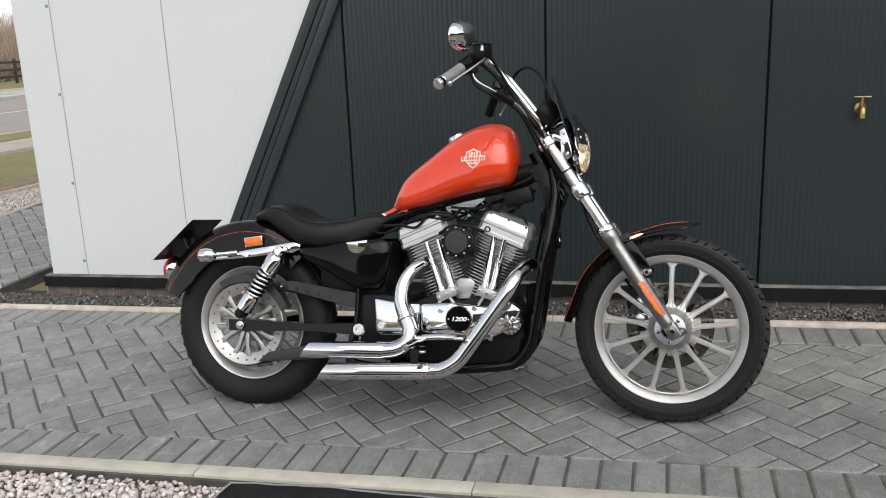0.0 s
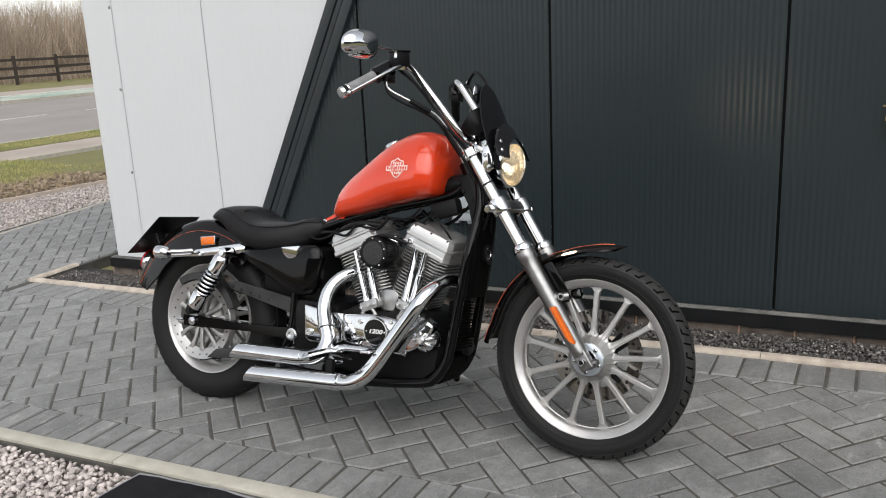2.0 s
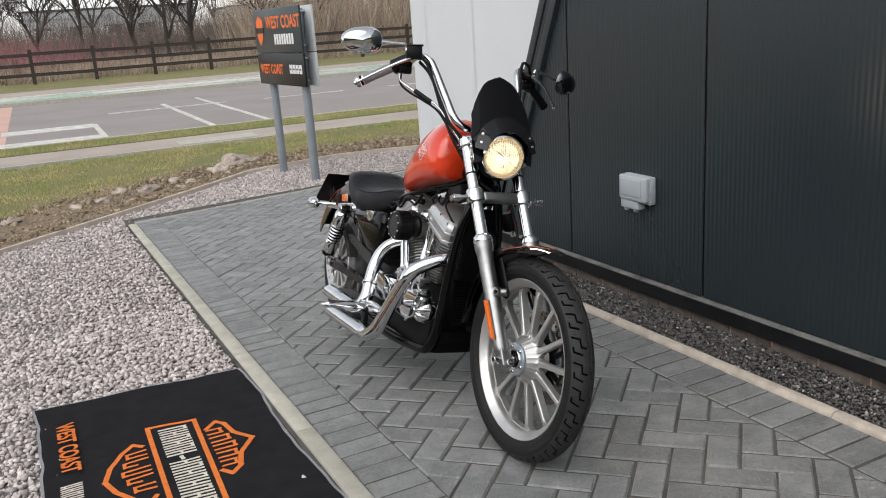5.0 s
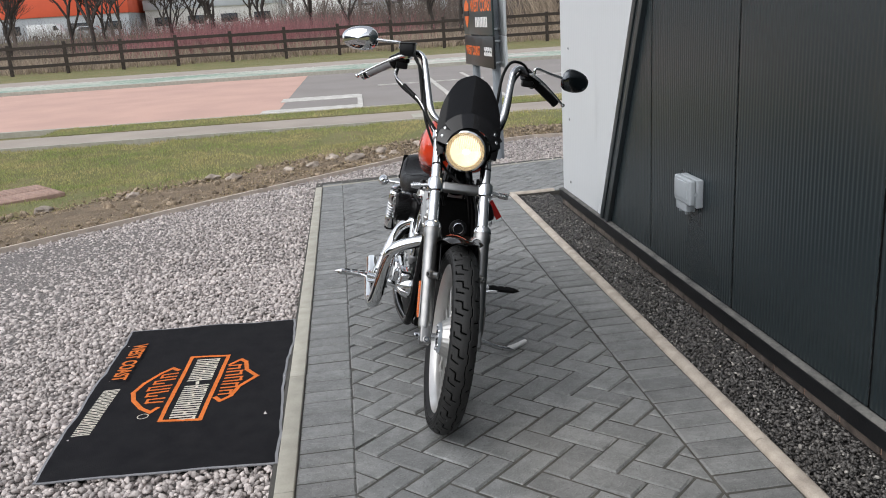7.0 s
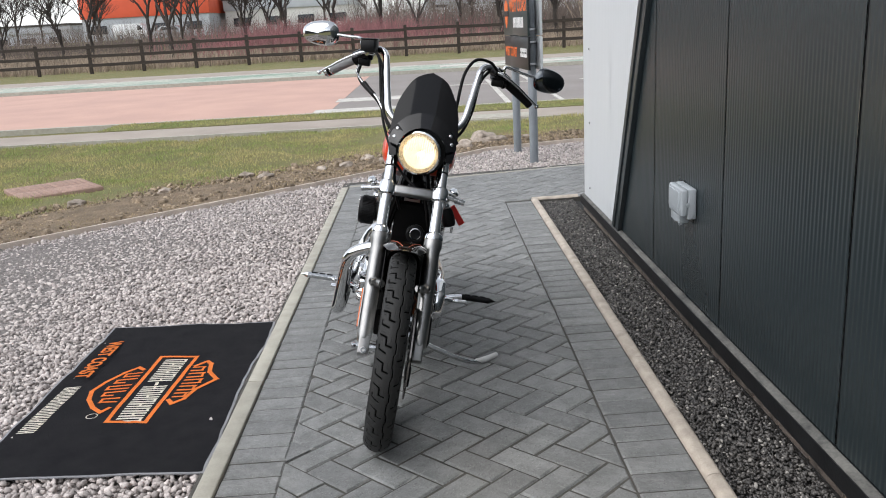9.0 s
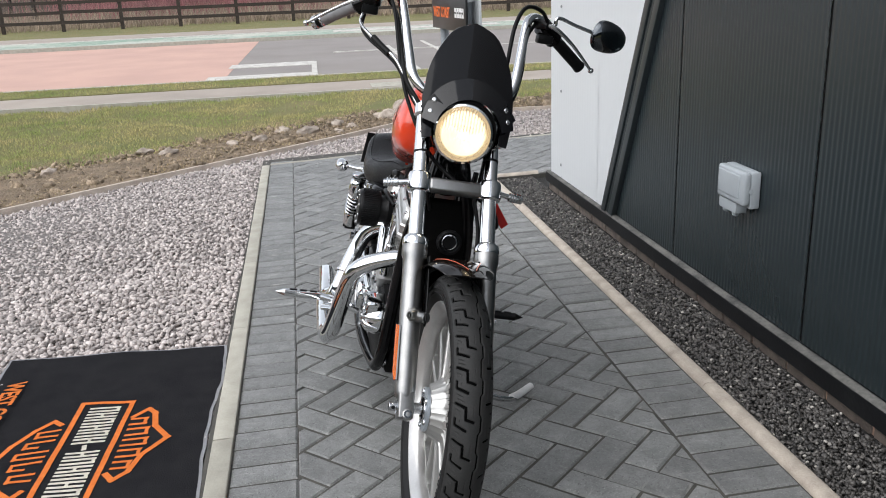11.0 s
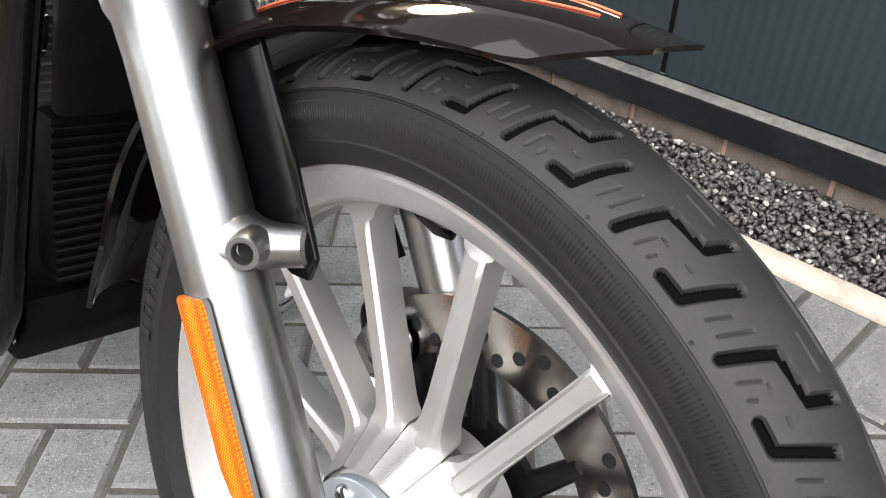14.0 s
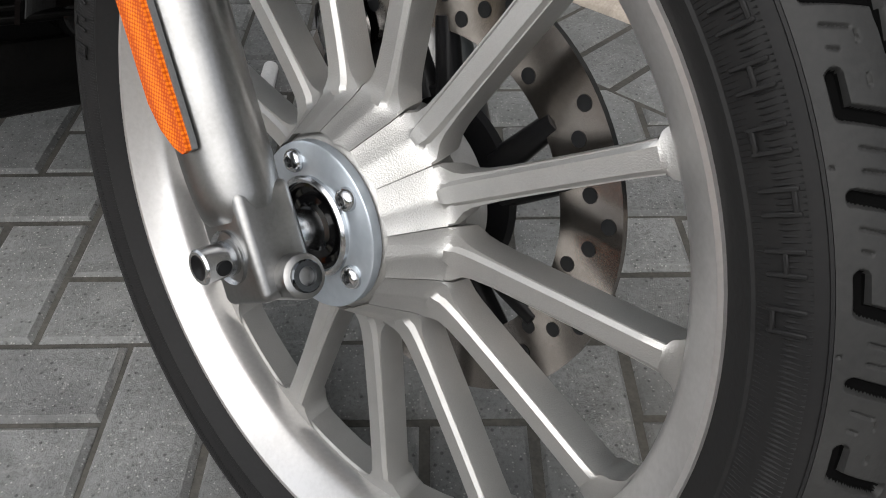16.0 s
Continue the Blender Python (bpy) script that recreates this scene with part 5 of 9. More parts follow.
bm = B()
rings = []
for side in (0.0, -0.0035):
    for i in range(9):
        t = i / 8
        row = []
        for k in range(49):
            a = -12 + 204 * k / 48
            r = 0.086 + (screen_outline(a) - 0.086) * t
            y, z = r * math.cos(radians(a)), LZ + r * math.sin(radians(a))
            y *= 1 - 0.13 * min(max((z - LZ) / 0.2, 0), 1)
            row.append(bm.verts.new((screen_x(y, z, side), LY + y, z)))
        rings.append(row)
for s0 in (0, 9):
    for i in range(8):
        for k in range(48):
            bm.faces.new((rings[s0 + i][k], rings[s0 + i][k + 1], rings[s0 + i + 1][k + 1], rings[s0 + i + 1][k]))
for k in range(48):
    bm.faces.new((rings[0][k], rings[0][k + 1], rings[9][k + 1], rings[9][k]))
    bm.faces.new((rings[8][k], rings[8][k + 1], rings[17][k + 1], rings[17][k]))
bmesh.ops.recalc_face_normals(bm, faces=bm.faces)
screen_ob = part("fly_screen", bm, SCREEN, bike, "small smoked black fly screen")
bm = B()
rings = []
for side in (0.014, 0.006):
    for t in (0.0, 0.3, 0.7, 1.0):
        row = []
        for k in range(41):
            a = 12 + 156 * k / 40
            wob = 0.014 * math.sin(radians(max(0, min(180, (a - 12) / 156 * 180))))
            r = 0.084 + (0.034 + wob) * t
            y, z = r * math.cos(radians(a)), LZ + r * math.sin(radians(a))
            row.append(bm.verts.new((screen_x(y, z, side + 0.012 + 0.014 * (1 - t)), LY + y, z)))
        rings.append(row)
for s0 in (0, 4):
    for i in range(3):
        for k in range(40):
            bm.faces.new((rings[s0 + i][k], rings[s0 + i][k + 1], rings[s0 + i + 1][k + 1], rings[s0 + i + 1][k]))
for a, b in ((0, 4), (3, 7)):
    for k in range(40):
        bm.faces.new((rings[a][k], rings[a][k + 1], rings[b][k + 1], rings[b][k]))
bmesh.ops.recalc_face_normals(bm, faces=bm.faces)
part("visor_band", bm, VISOR, screen_ob, "gloss black band over the lamp")
for sy in (-1, 1):
    for a, r in ((24 if sy > 0 else 156, 0.106), (38 if sy > 0 else 142, 0.114)):
        y, z = r * math.cos(radians(a)), LZ + r * math.sin(radians(a))
        bolt((screen_x(y, z, 0.030), LY + y, z), (1, sy * 0.4, 0.3), 0.0062, 0.004, CHROME, screen_ob)
    bm = B()
    a = 31 if sy > 0 else 149
    y, z = 0.109 * math.cos(radians(a)), LZ + 0.109 * math.sin(radians(a))
    box(bm, (0, 0, 0), (0.003, 0.046, 0.040), 0.001)
    bmesh.ops.rotate(bm, cent=(0, 0, 0), matrix=Euler((radians(-55 * sy), radians(-18), radians(26 * sy))).to_matrix(), verts=bm.verts)
    bmesh.ops.translate(bm, vec=(screen_x(y, z, 0.027), LY + y, z), verts=bm.verts)
    part("mount_plate", bm, BLACK_SATIN, screen_ob, "small black mounting plate")

# speedometer behind the screen
sp_ = part("speedometer", lathe(B(), [(0, -0.055), (0.034, -0.052), (0.052, -0.02), (0.057, 0.012), (0.053, 0.018), (0.049, 0.014), (0, 0.014)], (-0.418, -0.005, 1.052), (-0.70, 0, 0.55), 40), BLACK_PLASTIC, bike, "black speedometer housing")

# -- handlebar, controls, mirrors --
for sy in (-1, 1):
    yb = 0.008
    bar = [(-0.408, 0.0, 0.992), (-0.406, 0.05, 0.992), (-0.412, 0.095, 0.998), (-0.430, 0.128, 1.028), (-0.475, 0.145, 1.09), (-0.545, 0.163, 1.178), (-0.575, 0.174, 1.212), (-0.598, 0.198, 1.224), (-0.615, 0.235, 1.212), (-0.645, 0.29, 1.172), (-0.688, 0.372, 1.115)]
    hb = part("handlebar", tube(B(), [(x, y * sy + yb * (1 if sy > 0 else 0.2), z) for x, y, z in bar], 0.0128, 20, 7), CHROME, bike, "tall chrome handlebar")
    g0, g1 = V((-0.637, 0.275 * sy, 1.182)), V((-0.692, 0.388 * sy, 1.111))
    d = (g1 - g0)
    if sy < 0:
        gr = part("grip", tube(B(), [g0 + d * t for t in (0.0, 0.03, 0.06, 0.8, 0.8)], [0.017, 0.0185, 0.0168, 0.0165, 0.0165], 28), GRIP_RUB, hb, "grey rubber grip with chrome ends")
        for t in (0.80, 0.86, 0.93):
            part("grip_ring", tube(B(), [g0 + d * t, g0 + d * (t + 0.012), g0 + d * (t + 0.04), g0 + d * (t + 0.052)], [0.0172, 0.0185, 0.0185, 0.0172], 28), CHROME if t != 0.86 else BLACK_PLASTIC, gr)
        part("end_cap", tube(B(), [g0 + d * 0.97, g0 + d * 1.0, g0 + d * 1.03, g0 + d * 1.04], [0.0182, 0.0186, 0.0165, 0.008], 28), CHROME, gr)
    else:
        part("grip", tube(B(), [g0 + d * t for t in (0.0, 0.05, 0.9, 1.0, 1.03)], [0.0185, 0.0168, 0.0168, 0.0185, 0.012], 28), BLACK_PLASTIC, hb, "black rubber grip")
    # switch housing, master cylinder, lever
    s = V((-0.622, 0.247 * sy, 1.198))
    part("switch_housing", tube(B(), [s - d * 0.16, s - d * 0.12, s + d * 0.30, s + d * 0.34], [0.018, 0.0265, 0.0265, 0.020], 20), BLACK_GLOSS, hb)
    part("switch_block", box(B(), s + V((0.006, 0, -0.026)), (0.035, 0.045, 0.026), 0.006), BLACK_PLASTIC, hb)
    if sy < 0:
        bm = box(B(), (-0.583, -0.233, 1.231), (0.044, 0.056, 0.046), 0.006, Euler((radians(6), 0, radians(-18))).to_matrix())
        part("brake_reservoir", bm, BLACK_SATIN, hb, "black brake fluid reservoir")
        part("reservoir_lid", box(B(), (-0.583, -0.233, 1.256), (0.045, 0.060, 0.007), 0.003, Euler((radians(6), 0, radians(-18))).to_matrix()), BLACK_GLOSS, hb)
    lv = [(-0.574, 0.235 * sy, 1.212), (-0.572, 0.270 * sy, 1.200), (-0.590, 0.320 * sy, 1.172), (-0.622, 0.372 * sy, 1.136), (-0.648, 0.410 * sy, 1.108)]
    lev = part("lever", tube(B(), lv, [0.0075, 0.0065, 0.0048, 0.0042, 0.0045], 14, 6), CHROME, hb, "chrome hand lever")
    b2 = B()
    bmesh.ops.create_icosphere(b2, subdivisions=2, radius=0.0085, matrix=Matrix.Translation(lv[-1]))
    part("lever_ball", b2, CHROME, lev)
    part("lever_perch", tube(B(), [(-0.615, 0.225 * sy, 1.212), (-0.588, 0.228 * sy, 1.212), (-0.568, 0.24 * sy, 1.208)], [0.017, 0.012, 0.011], 16, 3), CHROME if sy < 0 else BLACK_SATIN, hb)
    # mirror
    mc = V((-0.615, -0.415, 1.250)) if sy < 0 else V((-0.645, 0.438, 1.206))
    st0 = V((-0.578, -0.262, 1.232)) if sy < 0 else V((-0.585, 0.262, 1.212))
    inner = mc + V((0.02, -0.035 * sy, 0.003))
    part("mirror_stem", tube(B(), [st0, st0 + V((0.0, 0.006 * sy, 0.022)), st0.lerp(inner, 0.45) + V((0, 0, 0.012)), inner], [0.006, 0.0055, 0.005, 0.006], 12, 6), CHROME, hb, "chrome mirror stem")
    bm = B()
    N = 36
    rings = []
    for t in np.linspace(0, 1, 9):
        ring = []
        f = math.sin(math.acos(1 - t)) if t < 1 else 1.0
        for k in range(N):
            a = 2 * math.pi * k / N
            ca, sa = math.cos(a), math.sin(a)
            ly = 0.070 * math.copysign(abs(ca) ** 0.85, ca)
            lz = (0.051 - 0.014 * (ca * 0.5 + 0.5)) * math.copysign(abs(sa) ** 0.8, sa)
            ring.append((0.038 * (1 - t), ly * max(f, 0.02), lz * max(f, 0.02)))
        rings.append(ring)
    loft(bm, rings)
    rotm = Euler((radians(-6 * sy), radians(8), radians(-15 if sy < 0 else 30))).to_matrix() @ Matrix.Scale(sy, 3, (0, 1, 0))
    bmesh.ops.transform(bm, matrix=rotm.to_4x4(), verts=bm.verts)
    bmesh.ops.translate(bm, vec=mc, verts=bm.verts)
    bmesh.ops.recalc_face_normals(bm, faces=bm.faces)
    # the left shell's dark colour stands for the wall reflected in its chrome
    ms = part("mirror_shell", bm, CHROME if sy < 0 else DARK_CHROME, hb, "chrome oval mirror shell" if sy < 0 else "chrome oval mirror shell, coloured dark for the wall it mirrors")
    bm = B()
    g = [bm.verts.new((-0.0025, 0.064 * math.copysign(abs(math.cos(a)) ** 0.85, math.cos(a)), (0.046 - 0.014 * (math.cos(a) * 0.5 + 0.5)) * math.copysign(abs(math.sin(a)) ** 0.8, math.sin(a)))) for a in [2 * math.pi * k / N for k in range(N)]]
    bm.faces.new(g)
    ex = bmesh.ops.extrude_face_region(bm, geom=bm.faces[:])
    bmesh.ops.translate(bm, vec=(0.002, 0, 0), verts=[v for v in ex["geom"] if isinstance(v, bmesh.types.BMVert)])
    bmesh.ops.transform(bm, matrix=rotm.to_4x4(), verts=bm.verts)
    bmesh.ops.translate(bm, vec=mc, verts=bm.verts)
    bmesh.ops.recalc_face_normals(bm, faces=bm.faces)
    part("mirror_glass", bm, MIRROR, hb)
    # riser clamp
    part("riser", tube(B(), [(-0.392, 0.03 * sy, 0.945), (-0.402, 0.035 * sy, 0.985), (-0.408, 0.035 * sy, 1.004)], [0.017, 0.016, 0.018], 18), CHROME, bike, "chrome handlebar riser")
part("bar_clamp", box(B(), (-0.41, 0.004, 0.998), (0.042, 0.095, 0.03), 0.010, None, 3), CHROME_DULL, bike)

# cables and hoses
for pts, r, matr, nm in (
        ([(-0.612, -0.262, 1.165), (-0.595, -0.268, 1.135), (-0.555, -0.245, 1.11), (-0.51, -0.21, 1.085), (-0.47, -0.17, 1.055), (-0.43, -0.125, 0.985), (-0.40, -0.09, 0.93)], 0.0042, CHROME_DULL, "throttle_cable"),
        ([(-0.618, -0.258, 1.158), (-0.60, -0.262, 1.122), (-0.56, -0.24, 1.095), (-0.515, -0.205, 1.072), (-0.475, -0.165, 1.04), (-0.44, -0.12, 0.97), (-0.42, -0.08, 0.92)], 0.0042, BLACK_PLASTIC, "throttle_cable"),
        ([(-0.54, -0.232, 1.103), (-0.515, -0.213, 1.087), (-0.49, -0.19, 1.07)], 0.0085, BLACK_PLASTIC, "cable_sleeve"),
        ([(-0.60, -0.20, 1.205), (-0.555, -0.176, 1.165), (-0.48, -0.158, 1.075), (-0.435, -0.14, 1.01), (-0.40, -0.10, 0.955), (-0.375, -0.06, 0.86)], 0.0055, BLACK_PLASTIC, "switch_wire"),
        ([(-0.568, -0.225, 1.225), (-0.545, -0.19, 1.19), (-0.47, -0.160, 1.055), (-0.42, -0.13, 0.96), (-0.36, -0.06, 0.84), (-0.30, 0.04, 0.77)], 0.005, BLACK_PLASTIC, "brake_hose"),
        ([(-0.575, 0.24, 1.212), (-0.540, 0.205, 1.242), (-0.49, 0.15, 1.243), (-0.435, 0.115, 1.19), (-0.405, 0.105, 1.09), (-0.40, 0.10, 0.96), (-0.42, 0.09, 0.75), (-0.47, 0.1, 0.5)], 0.0055, BLACK_PLASTIC, "clutch_cable"),
        ([(-0.60, 0.21, 1.21), (-0.55, 0.18, 1.165), (-0.48, 0.165, 1.07), (-0.43, 0.14, 1.0), (-0.40, 0.1, 0.95)], 0.0055, BLACK_PLASTIC, "switch_wire"),
        ([(-0.295, 0.05, 0.775), (-0.27, 0.075, 0.68), (-0.20, 0.072, 0.56), (-0.12, 0.085, 0.44)], 0.005, BLACK_PLASTIC, "brake_hose"),
        ([(-0.38, -0.07, 0.90), (-0.355, -0.075, 0.84), (-0.335, -0.06, 0.76), (-0.36, -0.04, 0.70)], 0.0045, BLACK_PLASTIC, "lamp_wire")):
    part(nm, tube(B(), pts, r, 10, 8), matr, bike)


# -- tank --
def interp(keys, x):
    return float(np.interp(x, [k[0] for k in keys], [k[1] for k in keys]))


T_TOP = [(-0.958, 0.745), (-0.945, 0.785), (-0.919, 0.832), (-0.88, 0.868), (-0.833, 0.902), (-0.748, 0.965), (-0.70, 0.994), (-0.665, 1.010), (-0.63, 1.021), (-0.593, 1.026), (-0.56, 1.022), (-0.532, 1.010), (-0.515, 0.992), (-0.505, 0.965), (-0.500, 0.925)]
T_BOT = [(-0.958, 0.735), (-0.945, 0.722), (-0.91, 0.722), (-0.827, 0.736), (-0.724, 0.764), (-0.604, 0.791), (-0.53, 0.806), (-0.515, 0.820), (-0.505, 0.85), (-0.500, 0.89)]
T_W = [(-0.958, 0.030), (-0.945, 0.05), (-0.91, 0.078), (-0.86, 0.098), (-0.80, 0.114), (-0.72, 0.128), (-0.64, 0.137), (-0.57, 0.137), (-0.53, 0.126), (-0.515, 0.112), (-0.505, 0.088), (-0.500, 0.05)]


def smooth_interp(keys, x):
    return (interp(keys, x - 0.006) + 2 * interp(keys, x) + interp(keys, x + 0.006)) / 4


def tank_ring(x, n=44, grow=0.0):
    zt, zb, w = smooth_interp(T_TOP, x) + grow, smooth_interp(T_BOT, x) - grow, smooth_interp(T_W, x) + grow
    ring = []
    for k in range(n):
        a = 2 * math.pi * k / n
        c, s = math.cos(a), math.sin(a)
        if s >= 0:
            y = w * math.copysign(abs(c) ** 0.82, c)
            z = zb + (zt - zb) * (0.36 + 0.64 * abs(s) ** 1.08)
        else:
            y = w * math.copysign(abs(c) ** 0.45, c)
            z = zb + (zt - zb) * (0.36 - 0.36 * abs(s) ** 0.9)
        ring.append((x, y, z))
    return ring


txs = [-0.9585] + [-0.958 + 0.458 * (0.5 - 0.5 * math.cos(math.pi * i / 46)) for i in range(1, 46)] + [-0.4995]
tank = part("fuel_tank", loft(B(), [tank_ring(x) for x in txs]), ORANGE, bike, "glossy orange-red peanut fuel tank", sharp=60)
# filler cap and rear tab
part("filler_cap", lathe(B(), [(0.034, -0.012), (0.034, 0.004), (0.030, 0.012), (0.012, 0.016), (0, 0.016)], (-0.725, -0.005, 0.975), (-0.42, 0, 0.9), 36), CHROME, tank, "chrome filler cap")
bm = B()
loft(bm, [[(x, -w, z), (x, w, z), (x, w, z - 0.014), (x, -w, z - 0.014)] for x, z, w in ((-0.90, 0.735, 0.05), (-0.94, 0.716, 0.034), (-0.975, 0.698, 0.026), (-0.99, 0.689, 0.014))])
part("rear_tab", bm, ORANGE, tank, "orange rear mounting tab")
bolt((-0.974, -0.026, 0.688), (0, -1, 0.2), 0.010, 0.008, CHROME, tank, True)


def tank_side(x, z, off=0.0012):
    """A point on the near side of the tank at x and height z."""
    ring = tank_ring(x, 176)
    half = [p for p in ring if p[1] <= 0]
    best = min(half, key=lambda p: abs(p[2] - z))
    return V((best[0], best[1] - off, best[2]))


def decal(poly, matr, name, label="", off=0.0012, sub=5):
    """A thin printed shape laid on the side of the tank; poly holds (x, z)."""
    bm = B()
    f = bm.faces.new([bm.verts.new((x, 0, z)) for x, z in poly])
    bmesh.ops.triangulate(bm, faces=bm.faces)
    bmesh.ops.subdivide_edges(bm, edges=bm.edges, cuts=sub)
    for v in bm.verts:
        p = tank_side(v.co.x, v.co.z, off)
        v.co.y = p.y
    bmesh.ops.recalc_face_normals(bm, faces=bm.faces)
    return part(name, bm, matr, tank, label)


EX, EZ = -0.640, 0.896


def em(pts, k=1.0):
    return [(EX + x * k, EZ + z * k) for x, z in pts]


shield_o = [(-0.026, 0.024), (-0.012, 0.027), (0.0, 0.035), (0.012, 0.027), (0.026, 0.024), (0.027, 0.006), (0.024, -0.012), (0.012, -0.027), (0.0, -0.035), (-0.012, -0.027), (-0.024, -0.012), (-0.027, 0.006)]
decal(em(shield_o), SILVER_PRINT, "emblem", "pale printed shield emblem")
decal(em([(x * 0.86, z * 0.86) for x, z in shield_o]), ORANGE, "emblem_field", off=0.0017)
decal(em([(-0.043, -0.010), (0.043, -0.007), (0.043, 0.0095), (-0.043, 0.0065)]), SILVER_PRINT, "emblem_bar", off=0.0022)
for k in range(9):
    x = -0.036 + k * 0.009
    decal(em([(x - 0.003, -0.0055), (x + 0.003, -0.0053), (x + 0.003, 0.0052), (x - 0.003, 0.005)]), ORANGE, "emblem_mark", off=0.0027, sub=1)
for k in range(4):
    x = -0.0135 + k * 0.009
    for z in (0.0165, -0.0165):
        decal(em([(x - 0.0028, z - 0.0042), (x + 0.0028, z - 0.0042), (x + 0.0028, z + 0.0042), (x - 0.0028, z + 0.0042)]), SILVER_PRINT, "emblem_mark", off=0.0024, sub=1)

# rear mounting tab of the tank, bolted down ahead of the seat
tab = part("tank_tab", prism(B(), [(-0.905, 0.765), (-0.935, 0.752), (-0.975, 0.728), (-1.010, 0.712), (-1.018, 0.700), (-1.008, 0.690), (-0.965, 0.702), (-0.915, 0.722)], -0.020, 0.020, 0.006, 2), ORANGE, bike, "orange-red rear tab of the tank")
bolt((-1.003, -0.021, 0.702), (0, -1, 0), 0.009, 0.008, CHROME_DULL, tab, True)

# -- seat --
S_TOP = [(-1.505, 0.702), (-1.49, 0.716), (-1.462, 0.729), (-1.42, 0.748), (-1.38, 0.752), (-1.345, 0.744), (-1.311, 0.722), (-1.27, 0.702), (-1.231, 0.695), (-1.17, 0.695), (-1.118, 0.701), (-1.065, 0.712), (-1.029, 0.718), (-0.986, 0.714), (-0.96, 0.705), (-0.950, 0.695)]
S_BOT = [(-1.505, 0.694), (-1.47, 0.692), (-1.426, 0.682), (-1.359, 0.635), (-1.292, 0.598), (-1.204, 0.582), (-1.095, 0.588), (-1.009, 0.622), (-0.96, 0.66), (-0.950, 0.672)]
S_W = [(-1.505, 0.05), (-1.48, 0.085), (-1.43, 0.115), (-1.36, 0.137), (-1.28, 0.150), (-1.20, 0.148), (-1.12, 0.125), (-1.05, 0.095), (-0.99, 0.070), (-0.95, 0.05)]


def seat_ring(x, n=36):
    zt, zb, w = smooth_interp(S_TOP, x), smooth_interp(S_BOT, x), smooth_interp(S_W, x)
    ring = []
    for k in range(n):
        a = 2 * math.pi * k / n
        c, s = math.cos(a), math.sin(a)
        if s >= 0:
            z = zb + (zt - zb) * (0.45 + 0.55 * abs(s) ** 0.62)
        else:
            z = zb + (zt - zb) * (0.45 - 0.45 * abs(s) ** 0.5)
        ring.append((x - 0.035 * min(max((x + 1.1) / 0.15, 0), 1), w * math.copysign(abs(c) ** 0.7, c), z))
    return ring


sxs = [-1.505 + 0.555 * (0.5 - 0.5 * math.cos(math.pi * i / 44)) for i in range(45)]
seat = part("seat", loft(B(), [seat_ring(x) for x in sxs]), LEATHER, bike, "black stitched solo seat", sharp=60)
for sy in (-1, 1):
    pts = []
    for i in range(30):
        x = -1.47 + 0.49 * i / 29
        ring = seat_ring(x, 72)
        p = ring[int(7 if sy > 0 else 29)]
        pts.append((p[0], p[1], p[2] + 0.0008))
    part("seam", tube(B(), pts, 0.0022, 6), LEATHER, seat)
    pts = [(-1.35 + 0.02 * math.sin(i / 9 * math.pi), seat_ring(-1.33, 72)[int(10 + i * 0.9) if sy > 0 else int(26 - i * 0.9)][1], seat_ring(-1.33, 72)[int(10 + i * 0.9) if sy > 0 else int(26 - i * 0.9)][2] + 0.001) for i in range(9)]
    part("seam", tube(B(), pts, 0.002, 6), LEATHER, seat)


# -- rear wheel, fender, tail --
rear_rim = part("rear_wheel", lathe(B(), rim_profile(0.215, 0.052, 0.034), (RX, 0, RZ), (0, 1, 0), 112, closed=True), ALU_RIM, bike, "cast aluminium rear wheel")
half = [(0.2145, 0.050), (0.222, 0.056), (0.236, 0.063), (0.256, 0.0685), (0.276, 0.068), (0.292, 0.062), (0.303, 0.052)]
crown = [(0.303 + 0.0165 * (1 - (u / 0.052) ** 2) ** 0.8, u) for u in (0.044, 0.036, 0.0285, 0.027, 0.0225, 0.021, 0.008, 0.0065)]
crown = [(r - (0.004 if k in (3, 4) else 0), y) for k, (r, y) in enumerate(crown)]
prof = [(r, -y) for r, y in half] + [(r, -y) for r, y in crown] + list(reversed(crown)) + list(reversed(half)) + [(0.22, 0.03), (0.22, -0.03)]
r_tyre = part("tyre", lathe(B(), prof, (RX, 0, RZ), (0, 1, 0), 128, closed=True), RUBBER, rear_rim, "wide black rear tyre")
bm = B()
for k in range(44):
    for sy in (-1, 1):
        a = radians(k * 360 / 44 + (4 if sy > 0 else 0))
        tube(bm, [(RX + r * math.cos(a + d), y * sy, RZ + r * math.sin(a + d)) for r, y, d in ((0.3035, 0.0515, 0.0), (0.3115, 0.042, 0.02), (0.3155, 0.032, 0.055))], 0.0028, 5)
cuts = part("tread_cuts", bm, SILL, r_tyre)
cuts["kind"] = "stuff"
sp = None
for k in range(13):
    m = Matrix.Translation((RX, 0.030, RZ)) @ Matrix.Rotation(-radians(12.0 + k * 360 / 13), 4, "Y")
    if sp is None:
        sp = part("spoke", spoke(0.87, 1.0, -0.008), CAST, rear_rim, m=m, sharp=32)
    else:
        again(sp, m)
part("hub", lathe(B(), [(0.0, -0.07), (0.04, -0.07), (0.05, -0.06), (0.07, -0.044), (0.075, -0.03), (0.06, 0.03), (0.05, 0.07), (0, 0.07)], (RX, 0, RZ), (0, 1, 0), 56), CAST, rear_rim)
